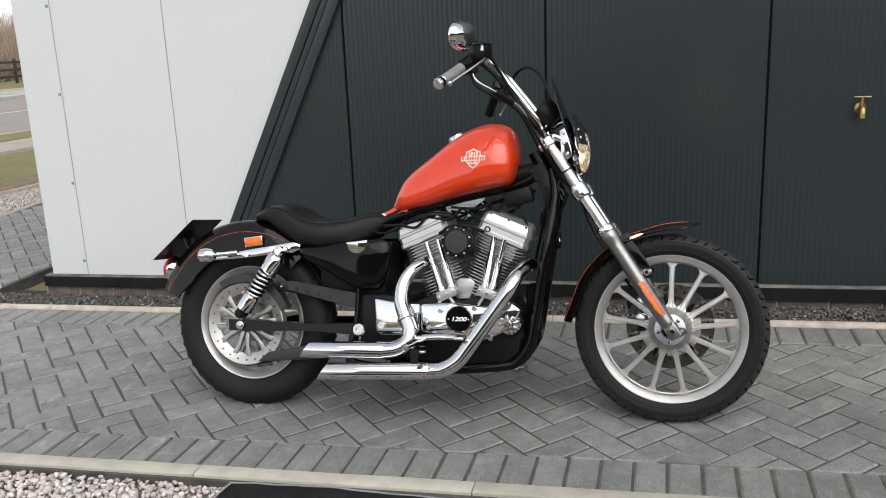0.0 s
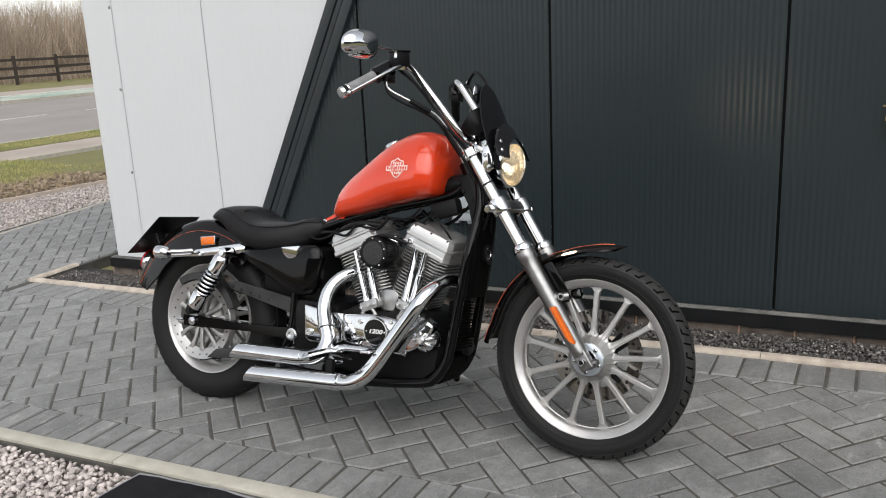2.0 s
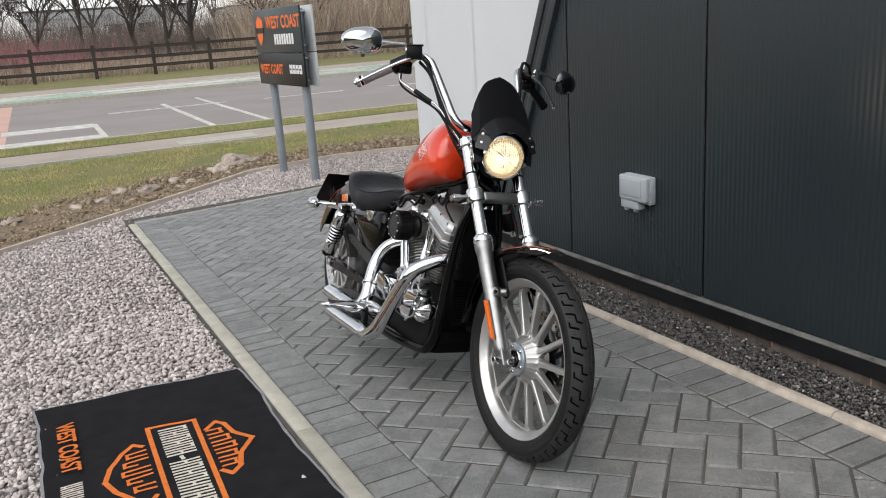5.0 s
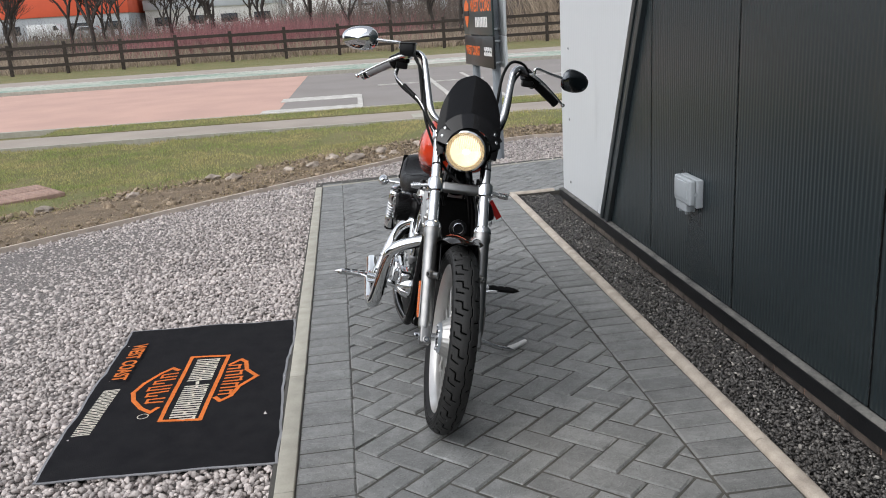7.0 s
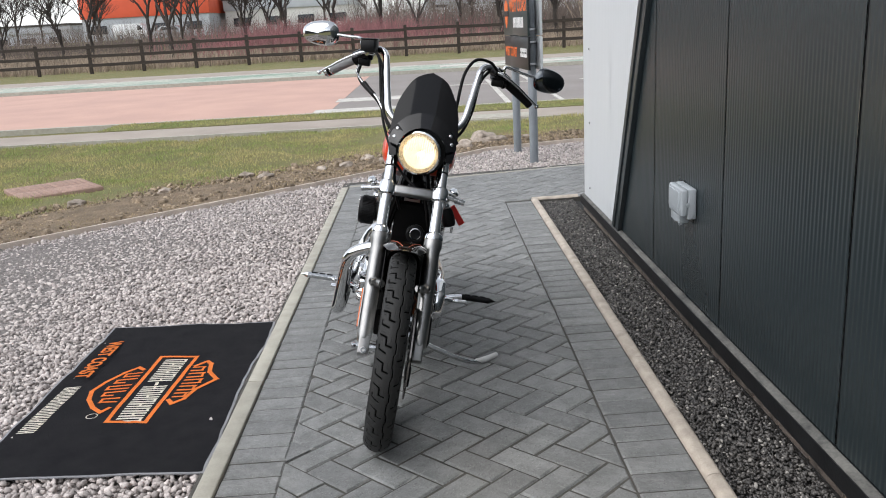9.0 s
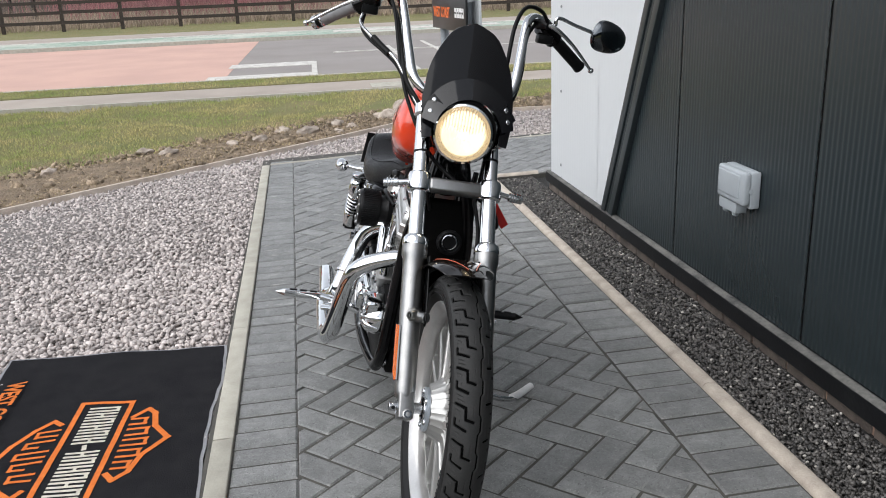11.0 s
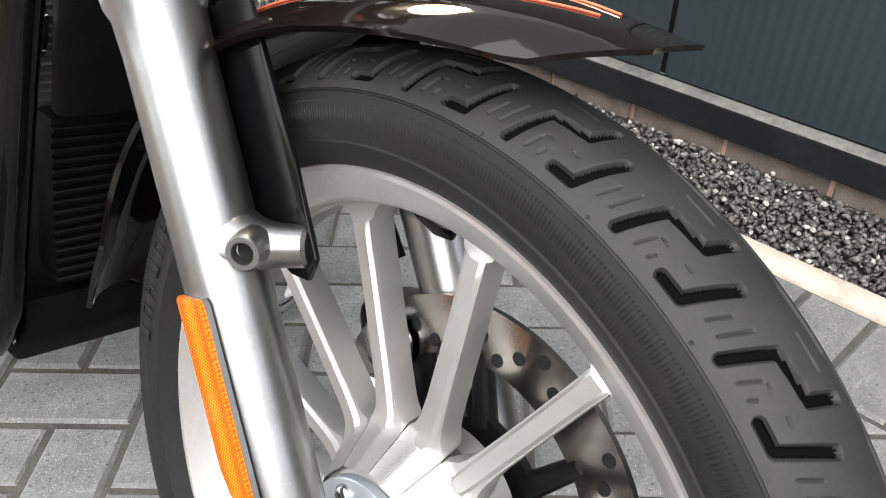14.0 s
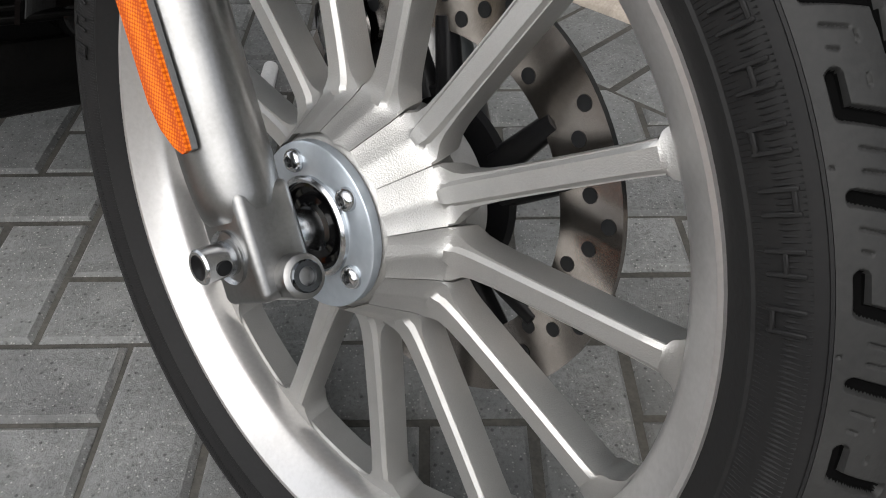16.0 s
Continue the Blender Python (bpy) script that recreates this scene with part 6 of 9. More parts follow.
# belt pulley: toothed ring on slotted arms
PULLEY = surf("dull_cast_pulley", (0.50, 0.495, 0.485), 0.42, 0.8, col2=(0.38, 0.375, 0.365), scale=25, fine=400, bump=0.2, dist=0.0008, contrast=0.5)
pul = part("belt_pulley", lathe(B(), [(0.152, -0.100), (0.154, -0.098), (0.154, -0.068), (0.150, -0.066), (0.118, -0.074), (0.112, -0.078), (0.112, -0.084), (0.118, -0.090), (0.146, -0.097)], (RX, 0, RZ), (0, 1, 0), 96, closed=True), PULLEY, rear_rim, "dull grey belt pulley ring")
sa = None
for k in range(6):
    m = Matrix.Translation((RX, -0.084, RZ)) @ Matrix.Rotation(-radians(20 + k * 60), 4, "Y")
    if sa is None:
        bm = B()
        for s in (-1, 1):
            prism(bm, [(0.030, 0.001 * s), (0.030, 0.018 * s), (0.075, 0.023 * s), (0.100, 0.031 * s), (0.121, 0.044 * s), (0.121, 0.018 * s), (0.100, 0.0125 * s), (0.075, 0.0085 * s)], -0.008, 0.008, 0.003, 2)
        sa = part("pulley_arm", bm, PULLEY, pul, m=m)
    else:
        again(sa, m)
rv = None
for k in range(24):
    m = Matrix.Translation((RX, 0, RZ)) @ Matrix.Rotation(-radians(k * 15), 4, "Y")
    if rv is None:
        rv = part("rivet", lathe(B(), [(0.0032, 0), (0.0026, 0.002), (0, 0.0025)], (0.136, -0.0955, 0), (0, -1, 0), 10), BLACK_SATIN, pul, m=m)
    else:
        again(rv, m)
part("axle_nut", lathe(B(), [(0.022, 0.07), (0.022, 0.128), (0.016, 0.13), (0.016, 0.142), (0.008, 0.145), (0, 0.145)], (RX, 0, RZ), (0, -1, 0), 24), CHROME_DULL, bike)
# belt and guards
GUARD = surf("worn_black_guard_coating", (0.020, 0.020, 0.0205), 0.42, col2=(0.032, 0.032, 0.032), scale=20, fine=220, bump=0.1, spec=0.35)
for z0, z1 in ((0.155, 0.062), (-0.155, -0.055)):
    bm = B()
    loft(bm, [[(x, -0.094, z - 0.004), (x, -0.070, z - 0.004), (x, -0.070, z + 0.004), (x, -0.094, z + 0.004)] for x, z in ((RX, RZ + z0), (RX + 0.25, RZ + z0 + (z1 - z0) * 0.45), (-0.98, 0.335 + z1))])
    part("drive_belt", bm, BLACK_PLASTIC, bike)
bm = B()
prism(bm, [(-1.385, 0.462), (-1.33, 0.470), (-1.05, 0.424), (-1.085, 0.374), (-1.345, 0.436)], -0.113, -0.107, 0.0015, 1)
bg = part("belt_guard", bm, GUARD, bike, "black drilled belt guard")
# holes are flat black discs, their dark put into the colour
for i in range(5):
    t = i / 4
    part("hole", lathe(B(), [(0, 0), (0.0095 - 0.001 * i, 0), (0.0095 - 0.001 * i, 0.0005), (0, 0.0005)], (-1.35 + 0.17 * t, -0.1135, 0.447 - 0.035 * t), (0, -1, 0), 18), SILL, bg)
bm = B()
prism(bm, [(-1.47, 0.168), (-1.425, 0.205), (-1.24, 0.238), (-1.10, 0.245), (-1.10, 0.200), (-1.23, 0.187)], -0.118, -0.105, 0.003, 2)
part("lower_guard", bm, GUARD, bike, "black lower belt guard")
# curved shield behind the pulley
bm = B()
loft(bm, [[(RX + r * math.cos(radians(a)), y, RZ + r * math.sin(radians(a))) for r, y in ((0.158, -0.108), (0.185, -0.106), (0.185, -0.066), (0.158, -0.066))] for a in range(20, 132, 8)])
part("sprocket_guard", bm, GUARD, bike, "black curved pulley guard")


def rf_sect(t):
    side = 0.268 + 0.03 * max(0, 1 - t / 0.14) + 0.012 * t
    pts = []
    for k in range(17):
        u = -1 + 2 * k / 16
        e = 1 - abs(u) ** 3.2
        pts.append((side + (0.388 - side) * e, 0.101 * math.copysign(abs(u) ** 0.55, u)))
    return pts


rf = part("rear_fender", fender(RX, RZ, 161.5, 48, 60, rf_sect, lambda t: 1.0, DARK_RED), DARK_RED, bike, "glossy near-black rear fender with orange pinstripe")
for sy in (-1, 1):
    pts = []
    for i in range(50):
        t = 0.01 + 0.86 * i / 49
        a = radians(161.5 + (48 - 161.5) * t)
        r, y = rf_sect(t)[2]
        pts.append((RX + (r + 0.001) * math.cos(a), y * -sy * 1.004, RZ + (r + 0.001) * math.sin(a)))
    part("pinstripe", tube(B(), pts, 0.0009, 6), STRIPE, rf)
for sy in (-1, 1):
    bm = B()
    prism(bm, [(-1.66, 0.541), (-1.655, 0.556), (-1.52, 0.580), (-1.315, 0.612), (-1.288, 0.604), (-1.286, 0.585), (-1.318, 0.572), (-1.40, 0.566), (-1.52, 0.552)], 0.104 * sy, 0.124 * sy, 0.004, 2)
    st = part("fender_strut", bm, CHROME, bike, "chrome rear fender strut")
    for x, z in ((-1.50, 0.566), (-1.40, 0.586)):
        bolt((x, 0.124 * sy, z), (0, sy, 0), 0.009, 0.007, CHROME, st, True)
    rear_ind = part("indicator", lathe(B(), [(0.0, -0.036), (0.012, -0.034), (0.021, -0.024), (0.0255, -0.006), (0.0265, 0.012), (0.025, 0.020), (0.024, 0.020)], (-1.618, 0.206 * sy, 0.566), (-1, 0, 0), 36), CHROME, bike, "chrome bullet rear indicator")
    part("lens", lathe(B(), [(0.024, 0.019), (0.021, 0.026), (0.012, 0.030), (0, 0.031)], (-1.618, 0.206 * sy, 0.566), (-1, 0, 0), 30), AMBER, rear_ind)
    part("stalk", tube(B(), [(-1.606, 0.185 * sy, 0.567), (-1.575, 0.16 * sy, 0.569), (-1.545, 0.124 * sy, 0.572)], [0.010, 0.008, 0.010], 14, 4), CHROME, rear_ind)
    bm = B()
    box(bm, (-1.483, 0.1045 * sy, 0.6135), (0.074, 0.006, 0.036), 0.0025, Matrix.Rotation(radians(-6), 3, "Y"))
    rr_ = part("side_reflector", bm, CHROME_DULL, bike)
    part("lens", box(B(), (-1.483, 0.1078 * sy, 0.6135), (0.066, 0.004, 0.029), 0.0015, Matrix.Rotation(radians(-6), 3, "Y")), AMBER, rr_, "orange side reflector")
    # shock absorber
    s0, s1 = V((-1.352, 0.150 * sy, 0.578)), V((-1.512, 0.150 * sy, 0.352))
    d = s1 - s0
    sh = part("shock_absorber", tube(B(), [s0 + d * t for t in (0.05, 0.08, 0.12, 0.31, 0.33)], [0.018, 0.027, 0.0325, 0.0325, 0.028], 30), CHROME, bike, "chrome-topped shock absorber")
    part("damper_body", tube(B(), [s0 + d * t for t in (0.34, 0.98)], 0.023, 24), BLACK_GLOSS, sh)
    part("lower_cup", tube(B(), [s0 + d * t for t in (0.70, 0.73, 0.93, 0.96)], [0.029, 0.033, 0.031, 0.020], 28), CHROME, sh)
    pts = []
    up = V((0, 1, 0))
    sd = d.normalized().cross(up)
    for i in range(6 * 14 + 1):
        t = 0.33 + 0.38 * i / 84
        a = 2 * math.pi * i / 14
        pts.append(s0 + d * t + (up * math.cos(a) + sd * math.sin(a)) * 0.0285)
    part("spring", tube(B(), pts, 0.0052, 8), CHROME_DULL, sh, "satin chrome coil spring")
    for t in (0.0, 1.0):
        q = s0 + d * t
        part("eye", lathe(B(), [(0.0, -0.02), (0.018, -0.02), (0.018, 0.02), (0.011, 0.022), (0.011, 0.028), (0, 0.028)], q, (0, sy, 0), 26), CHROME if t < 0.5 else BLACK_SATIN, sh)
    # swing arm
    bm = B()
    loft(bm, [[(x, (yy - 0.014) * sy, z - h), (x, (yy + 0.014) * sy, z - h), (x, (yy + 0.014) * sy, z + h), (x, (yy - 0.014) * sy, z + h)] for x, yy, z, h in ((-1.575, 0.118, 0.305, 0.020), (-1.50, 0.118, 0.305, 0.021), (-1.25, 0.115, 0.303, 0.013), (-1.05, 0.105, 0.298, 0.022))])
    part("swing_arm", bm, BLACK_GLOSS, bike, "black swing arm")
    bolt((-1.065, 0.12 * sy, 0.297), (0, sy, 0), 0.018, 0.012, CHROME_DULL, bike, True)
    # adjuster
    part("axle_adjuster", tube(B(), [(-1.59, 0.118 * sy, 0.305), (-1.625, 0.118 * sy, 0.305)], 0.006, 10), CHROME_DULL, bike)
# tail lamp and number plate
tl = part("tail_lamp", lathe(B(), [(0.0, -0.02), (0.040, -0.02), (0.048, -0.004), (0.048, 0.006)], (-1.885, 0, 0.505), (-0.95, 0, 0.3), 36), CHROME, bike, "round tail lamp with red lens")
part("lens", lathe(B(), [(0.047, 0.005), (0.045, 0.018), (0.030, 0.032), (0, 0.036)], (-1.885, 0, 0.505), (-0.95, 0, 0.3), 36), RED_LENS, tl)
bm = B()
loft(bm, [[(x, -0.112, z), (x, 0.112, z), (x - 0.005, 0.112, z - 0.004), (x - 0.005, -0.112, z - 0.004)] for x, z in ((-1.732, 0.696), (-1.902, 0.546))])
plate_ob = part("number_plate", bm, BLACK_PLASTIC, bike, "dark-backed angled number plate")
bm = B()
loft(bm, [[(x - 0.0065, -0.108, z - 0.005), (x - 0.0065, 0.108, z - 0.005), (x - 0.0075, 0.108, z - 0.006), (x - 0.0075, -0.108, z - 0.006)] for x, z in ((-1.736, 0.692), (-1.898, 0.55))])
part("plate_face", bm, WHITE_PAINT, plate_ob)
part("plate_bracket", tube(B(), [(-1.80, 0.0, 0.59), (-1.80, 0.0, 0.625)], 0.02, 14), BLACK_SATIN, plate_ob)
for sy in (-1, 1):
    part("plate_stay", tube(B(), [(-1.78, 0.05 * sy, 0.57), (-1.80, 0.05 * sy, 0.60), (-1.81, 0.05 * sy, 0.625)], 0.006, 10, 3), BLACK_SATIN, plate_ob)

# -- side covers --
for sy in (-1, 1):
    bm = B()
    out = [(-1.290, 0.558), (-1.296, 0.585), (-1.268, 0.597), (-1.20, 0.606), (-1.08, 0.618), (-0.975, 0.622), (-0.946, 0.612), (-0.942, 0.575), (-0.950, 0.520), (-0.966, 0.472), (-0.985, 0.446), (-1.03, 0.440), (-1.09, 0.452), (-1.19, 0.508)]
    cx, cz = -1.12, 0.54
    rings = []
    for k, (s, y) in enumerate(((0.97, 0.085), (1.0, 0.11), (0.99, 0.122), (0.94, 0.131), (0.80, 0.139), (0.5, 0.145), (0.2, 0.147))):
        rings.append([(cx + (x - cx) * s, y * sy, cz + (z - cz) * s) for x, z in out])
    loft(bm, rings)
    bmesh.ops.recalc_face_normals(bm, faces=bm.faces)
    sc = part("side_cover", bm, BLACK_GLOSS, bike, "gloss black oil tank cover", sharp=70)
    bm = B()
    hm = [(-1.103, 0.611), (-1.02, 0.619)] + [(-1.061 + 0.036 * math.cos(radians(a)), 0.603 + 0.032 * math.sin(radians(a))) for a in (0, -25, -50, -75, -100, -125, -150, -180)]
    prism(bm, hm, 0.124 * sy, 0.147 * sy, 0.003)
    part("chrome_badge", bm, CHROME, sc, "chrome half-moon badge")

# -- engine --
CAST_DARK = surf("grey_cast_alloy", (0.46, 0.46, 0.455), 0.42, 0.85, col2=(0.31, 0.31, 0.305), scale=30, fine=400, bump=0.3, dist=0.001, contrast=0.5)
ROCKER = surf("satin_silver_rocker_paint", (0.56, 0.56, 0.555), 0.36, 0.8, col2=(0.46, 0.46, 0.455), scale=26, fine=500, bump=0.16, dist=0.0006, contrast=0.5)
EC = V((-0.69, 0, 0.29))
for lean, nm in ((22.5, "front_cylinder"), (-22.5, "rear_cylinder")):
    M = Matrix.Translation(EC) @ Matrix.Rotation(radians(lean), 4, "Y")

    def fins(parent, d0, d1, n, hx, hy, th):
        g = prism(B(), [(hx * c, hy * s) for c, s in ((-1, -0.72), (-0.72, -1), (0.72, -1), (1, -0.72), (1, 0.72), (0.72, 1), (-0.72, 1), (-1, 0.72))], -th / 2, th / 2, 0, axis="z")
        first = part("fin", g, CAST_DARK, parent, m=M @ Matrix.Translation((0, 0, d0)), sharp=30)
        for i in range(1, n):
            again(first, M @ Matrix.Translation((0, 0, d0 + (d1 - d0) * i / (n - 1))))

    bm = lathe(B(), [(0.056, 0.12), (0.056, 0.31)], (0, 0, 0), (0, 0, 1), 40)
    bmesh.ops.transform(bm, matrix=M, verts=bm.verts)
    cyl = part(nm, bm, CAST_ENG, bike, "silver finned cylinder", sharp=30)
    fins(cyl, 0.145, 0.292, 14, 0.076, 0.082, 0.0032)
    bm = box(B(), (0, 0, 0.335), (0.125, 0.13, 0.085), 0.012)
    bmesh.ops.transform(bm, matrix=M, verts=bm.verts)
    head = part("cylinder_head", bm, CAST_ENG, cyl, sharp=30)
    fins(cyl, 0.302, 0.346, 5, 0.088, 0.088, 0.0038)
    bm = B()
    hx, hy = 0.094, 0.096
    base = [(-1, -0.8), (-0.85, -1), (0.85, -1), (1, -0.8), (1, 0.8), (0.85, 1), (-0.85, 1), (-1, 0.8)]
    loft(bm, [[(hx * a * s, hy * b * s, z) for a, b in base] for z, s in ((0.352, 0.98), (0.356, 1.02), (0.366, 1.02), (0.370, 0.985), (0.388, 0.98), (0.392, 1.01), (0.398, 1.01), (0.402, 0.97), (0.416, 0.95), (0.428, 0.88), (0.437, 0.72), (0.440, 0.5))])
    bmesh.ops.transform(bm, matrix=M, verts=bm.verts)
    rc_ = part("rocker_cover", bm, ROCKER, cyl, "polished rocker cover", sharp=30)
    for a in (-0.065, 0.0, 0.065):
        p = M @ V((a, -0.083, 0.424))
        bolt(p, M.to_3x3() @ V((0, -0.35, 1)), 0.0048, 0.006, CHROME_DULL, rc_, True)
    p = M @ V((0.082 if lean < 0 else -0.055, -0.088, 0.352 if lean < 0 else 0.372))
    bolt(p, (0, -1, 0), 0.011, 0.012, CHROME, cyl, True, "head_bolt")
# crankcase
bm = B()
prism(bm, [(-0.86, 0.19), (-0.56, 0.175), (-0.49, 0.23), (-0.475, 0.33), (-0.52, 0.41), (-0.60, 0.435), (-0.69, 0.405), (-0.78, 0.435), (-0.86, 0.40), (-1.02, 0.40), (-1.03, 0.22)], -0.105, 0.13, 0.012)
case = part("crankcase", bm, BLACK_PLASTIC, bike, "black crankcase")
part("tappet_block", box(B(), (-0.742, -0.100, 0.430), (0.070, 0.05, 0.034), 0.005, Matrix.Rotation(radians(-22), 3, "Y")), CAST_DARK, case)
part("tappet_block", box(B(), (-0.598, -0.100, 0.434), (0.070, 0.05, 0.034), 0.005, Matrix.Rotation(radians(20), 3, "Y")), CAST_DARK, case)
for x, z, a in ((-0.742, 0.430, -22), (-0.598, 0.434, 20)):
    for dx in (-0.028, 0.0, 0.028):
        bolt((x + dx * math.cos(radians(a)), -0.125, z - dx * math.sin(radians(a)) * 1.0), (0, -1, 0), 0.005, 0.006, CHROME_DULL, case, True)
    part("rib", tube(B(), [(x - 0.03, -0.118, 0.395), (x - 0.012, -0.118, z - 0.012)], 0.006, 10), CAST_DARK, case)
    part("rib", tube(B(), [(x + 0.03, -0.118, 0.395), (x + 0.012, -0.118, z - 0.012)], 0.006, 10), CAST_DARK, case)
part("case_web", prism(B(), [(-0.715, 0.41), (-0.665, 0.41), (-0.645, 0.47), (-0.665, 0.485), (-0.705, 0.485), (-0.73, 0.46)], -0.085, -0.02, 0.006), CAST_DARK, case)
# cam cover, polished
bm = B()
prism(bm, [(-0.828, 0.300), (-0.828, 0.398), (-0.72, 0.402), (-0.60, 0.392), (-0.515, 0.412), (-0.475, 0.385), (-0.490, 0.345), (-0.545, 0.300), (-0.60, 0.276), (-0.70, 0.284), (-0.78, 0.292)], -0.152, -0.10, 0.010, 3)
cam_cover = part("cam_cover", bm, CHROME, bike, "chrome cam cover")
bm = B()
prism(bm, [(-1.0, 0.415), (-0.995, 0.296), (-0.975, 0.282), (-0.86, 0.286), (-0.832, 0.30), (-0.832, 0.396), (-0.90, 0.398)], -0.142, -0.105, 0.008, 3)
sp_cover = part("sprocket_cover", bm, CHROME, bike, "chrome sprocket cover")
bolt((-0.972, -0.142, 0.318), (0, -1, 0), 0.011, 0.008, CHROME_DULL, sp_cover, True)
for x, z in ((-0.81, 0.345), (-0.755, 0.375), (-0.58, 0.285), (-0.50, 0.35), (-0.53, 0.40), (-0.635, 0.385)):
    bolt((x, -0.152, z), (0, -1, 0), 0.007, 0.006, CHROME_DULL, cam_cover, True)
tc_ = part("timer_cover", lathe(B(), [(0.048, -0.150), (0.0475, -0.160), (0.045, -0.165), (0.0425, -0.165), (0.0418, -0.1625), (0, -0.1625)], (-0.688, 0, 0.348), (0, 1, 0), 56), CHROME, cam_cover, "round badge with chrome rim")
part("badge_face", lathe(B(), [(0.0418, -0.1632), (0, -0.1632)], (-0.688, 0, 0.348), (0, 1, 0), 48), BLACK_GLOSS, cam_cover, "black badge face")
txt = bpy.data.curves.new("badge_text", "FONT")
txt.body, txt.size, txt.extrude, txt.align_x, txt.align_y = "1200", 0.0235, 0.0006, "CENTER", "CENTER"
txt.shear, txt.offset = 0.25, 0.0005
txt.materials.append(WHITE_PAINT)
to = new("badge_number", txt)
to.parent = cam_cover
to.matrix_basis = Matrix.Translation((-0.688, -0.1642, 0.349)) @ Euler((radians(90), 0, 0)).to_matrix().to_4x4() @ Matrix.Diagonal((1.15, 0.85, 1, 1))
for x in (-0.723, -0.653):
    bolt((x, -0.163, 0.348), (0, -1, 0), 0.003, 0.002, CHROME, cam_cover)
# round chrome primary-side nose seen from ahead
part("oil_filter", lathe(B(), [(0.0, -0.07), (0.03, -0.068), (0.036, -0.06), (0.036, 0.01), (0.0, 0.01)], (-0.50, 0.05, 0.30), (-1, 0, 0), 40), BLACK_GLOSS, bike, "black oil filter")
nose = part("nose_cover", lathe(B(), [(0.047, -0.085), (0.049, -0.10), (0.047, -0.118), (0.042, -0.132), (0.034, -0.142), (0.024, -0.148), (0.0, -0.150)], (-0.520, 0, 0.335), (0, 1, 0), 56), CHROME, cam_cover, "round ribbed chrome nose cover")
for k in range(7):
    a = radians(-70 + 42 * k)
    part("lobe", tube(B(), [(-0.520 + 0.044 * math.cos(a), -0.112, 0.335 + 0.044 * math.sin(a)), (-0.520 + 0.033 * math.cos(a), -0.141, 0.335 + 0.033 * math.sin(a)), (-0.520 + 0.018 * math.cos(a), -0.152, 0.335 + 0.018 * math.sin(a))], [0.007, 0.008, 0.006], 12, 3), CHROME, cam_cover)
part("nose_bolt", lathe(B(), [(0.014, 0), (0.014, 0.008), (0.010, 0.012), (0, 0.012)], (-0.520, -0.148, 0.335), (0, -1, 0), 24), CHROME_DULL, cam_cover)
# pushrod tubes
for (x0, z0), (x1, z1) in (((-0.818, 0.579), (-0.757, 0.441)), ((-0.777, 0.589), (-0.721, 0.451)), ((-0.575, 0.599), (-0.612, 0.452)), ((-0.540, 0.589), (-0.582, 0.453))):
    a, b = V((x0, -0.098, z0 + 0.03)), V((x1, -0.104, z1 - 0.01))
    part("pushrod_tube", tube(B(), [a, a.lerp(b, 0.42), a.lerp(b, 0.44), a.lerp(b, 0.86), a.lerp(b, 0.88), b], [0.0095, 0.0095, 0.0125, 0.0125, 0.0145, 0.0145], 20), CHROME, bike, "chrome pushrod tube")
# air cleaner
MESH_GREY = surf("fine_wire_mesh", (0.045, 0.045, 0.046), 0.5, 0.3, col2=(0.012, 0.012, 0.012), scale=260, fine=900, bump=0.6, dist=0.0008, contrast=0.3)
ac = part("air_cleaner", lathe(B(), [(0.0, -0.135), (0.050, -0.135), (0.053, -0.140), (0.053, -0.19), (0.050, -0.196), (0.046, -0.198), (0.040, -0.198), (0.039, -0.1955), (0, -0.1955)], (-0.686, 0, 0.614), (0, 1, 0), 56), BLACK_SATIN, bike, "round black pod air cleaner")
bm = B()
for k in range(56):
    a = 2 * math.pi * k / 56
    box(bm, (-0.686 + 0.0535 * math.cos(a), -0.164, 0.614 + 0.0535 * math.sin(a)), (0.004, 0.046, 0.0022), 0, Matrix.Rotation(-a, 3, "Y"))
part("mesh_face", lathe(B(), [(0.0388, -0.1965), (0.020, -0.1978), (0, -0.198)], (-0.686, 0, 0.614), (0, 1, 0), 48), MESH_GREY, ac, "dark grey wire mesh face")
part("back_plate", lathe(B(), [(0.030, -0.095), (0.044, -0.100), (0.046, -0.112), (0.040, -0.120), (0.040, -0.136), (0.0, -0.136)], (-0.686, 0, 0.614), (0, 1, 0), 40), BLACK_SATIN, ac, "black back plate")
part("filter_pleats", bm, BLACK_PLASTIC, ac)
for k in range(10):
    a = radians(18 + 36 * k)
    bolt((-0.686 + 0.0478 * math.cos(a), -0.198, 0.614 + 0.0478 * math.sin(a)), (0, -1, 0), 0.0036, 0.003, CHROME, ac)
part("carburettor", tube(B(), [(-0.69, -0.10, 0.615), (-0.69, -0.03, 0.60), (-0.69, 0.02, 0.58)], [0.035, 0.03, 0.03], 20, 3), CAST_ENG, bike, "silver carburettor")
part("carb_top", lathe(B(), [(0.032, 0), (0.034, 0.02), (0.026, 0.035), (0.0, 0.038)], (-0.69, -0.055, 0.632), (0, 0, 1), 28), CHROME_DULL, bike)
part("breather_bracket", tube(B(), [(-0.77, -0.10, 0.64), (-0.72, -0.12, 0.665), (-0.66, -0.12, 0.665), (-0.61, -0.10, 0.645)], 0.006, 12, 4), BLACK_SATIN, bike)

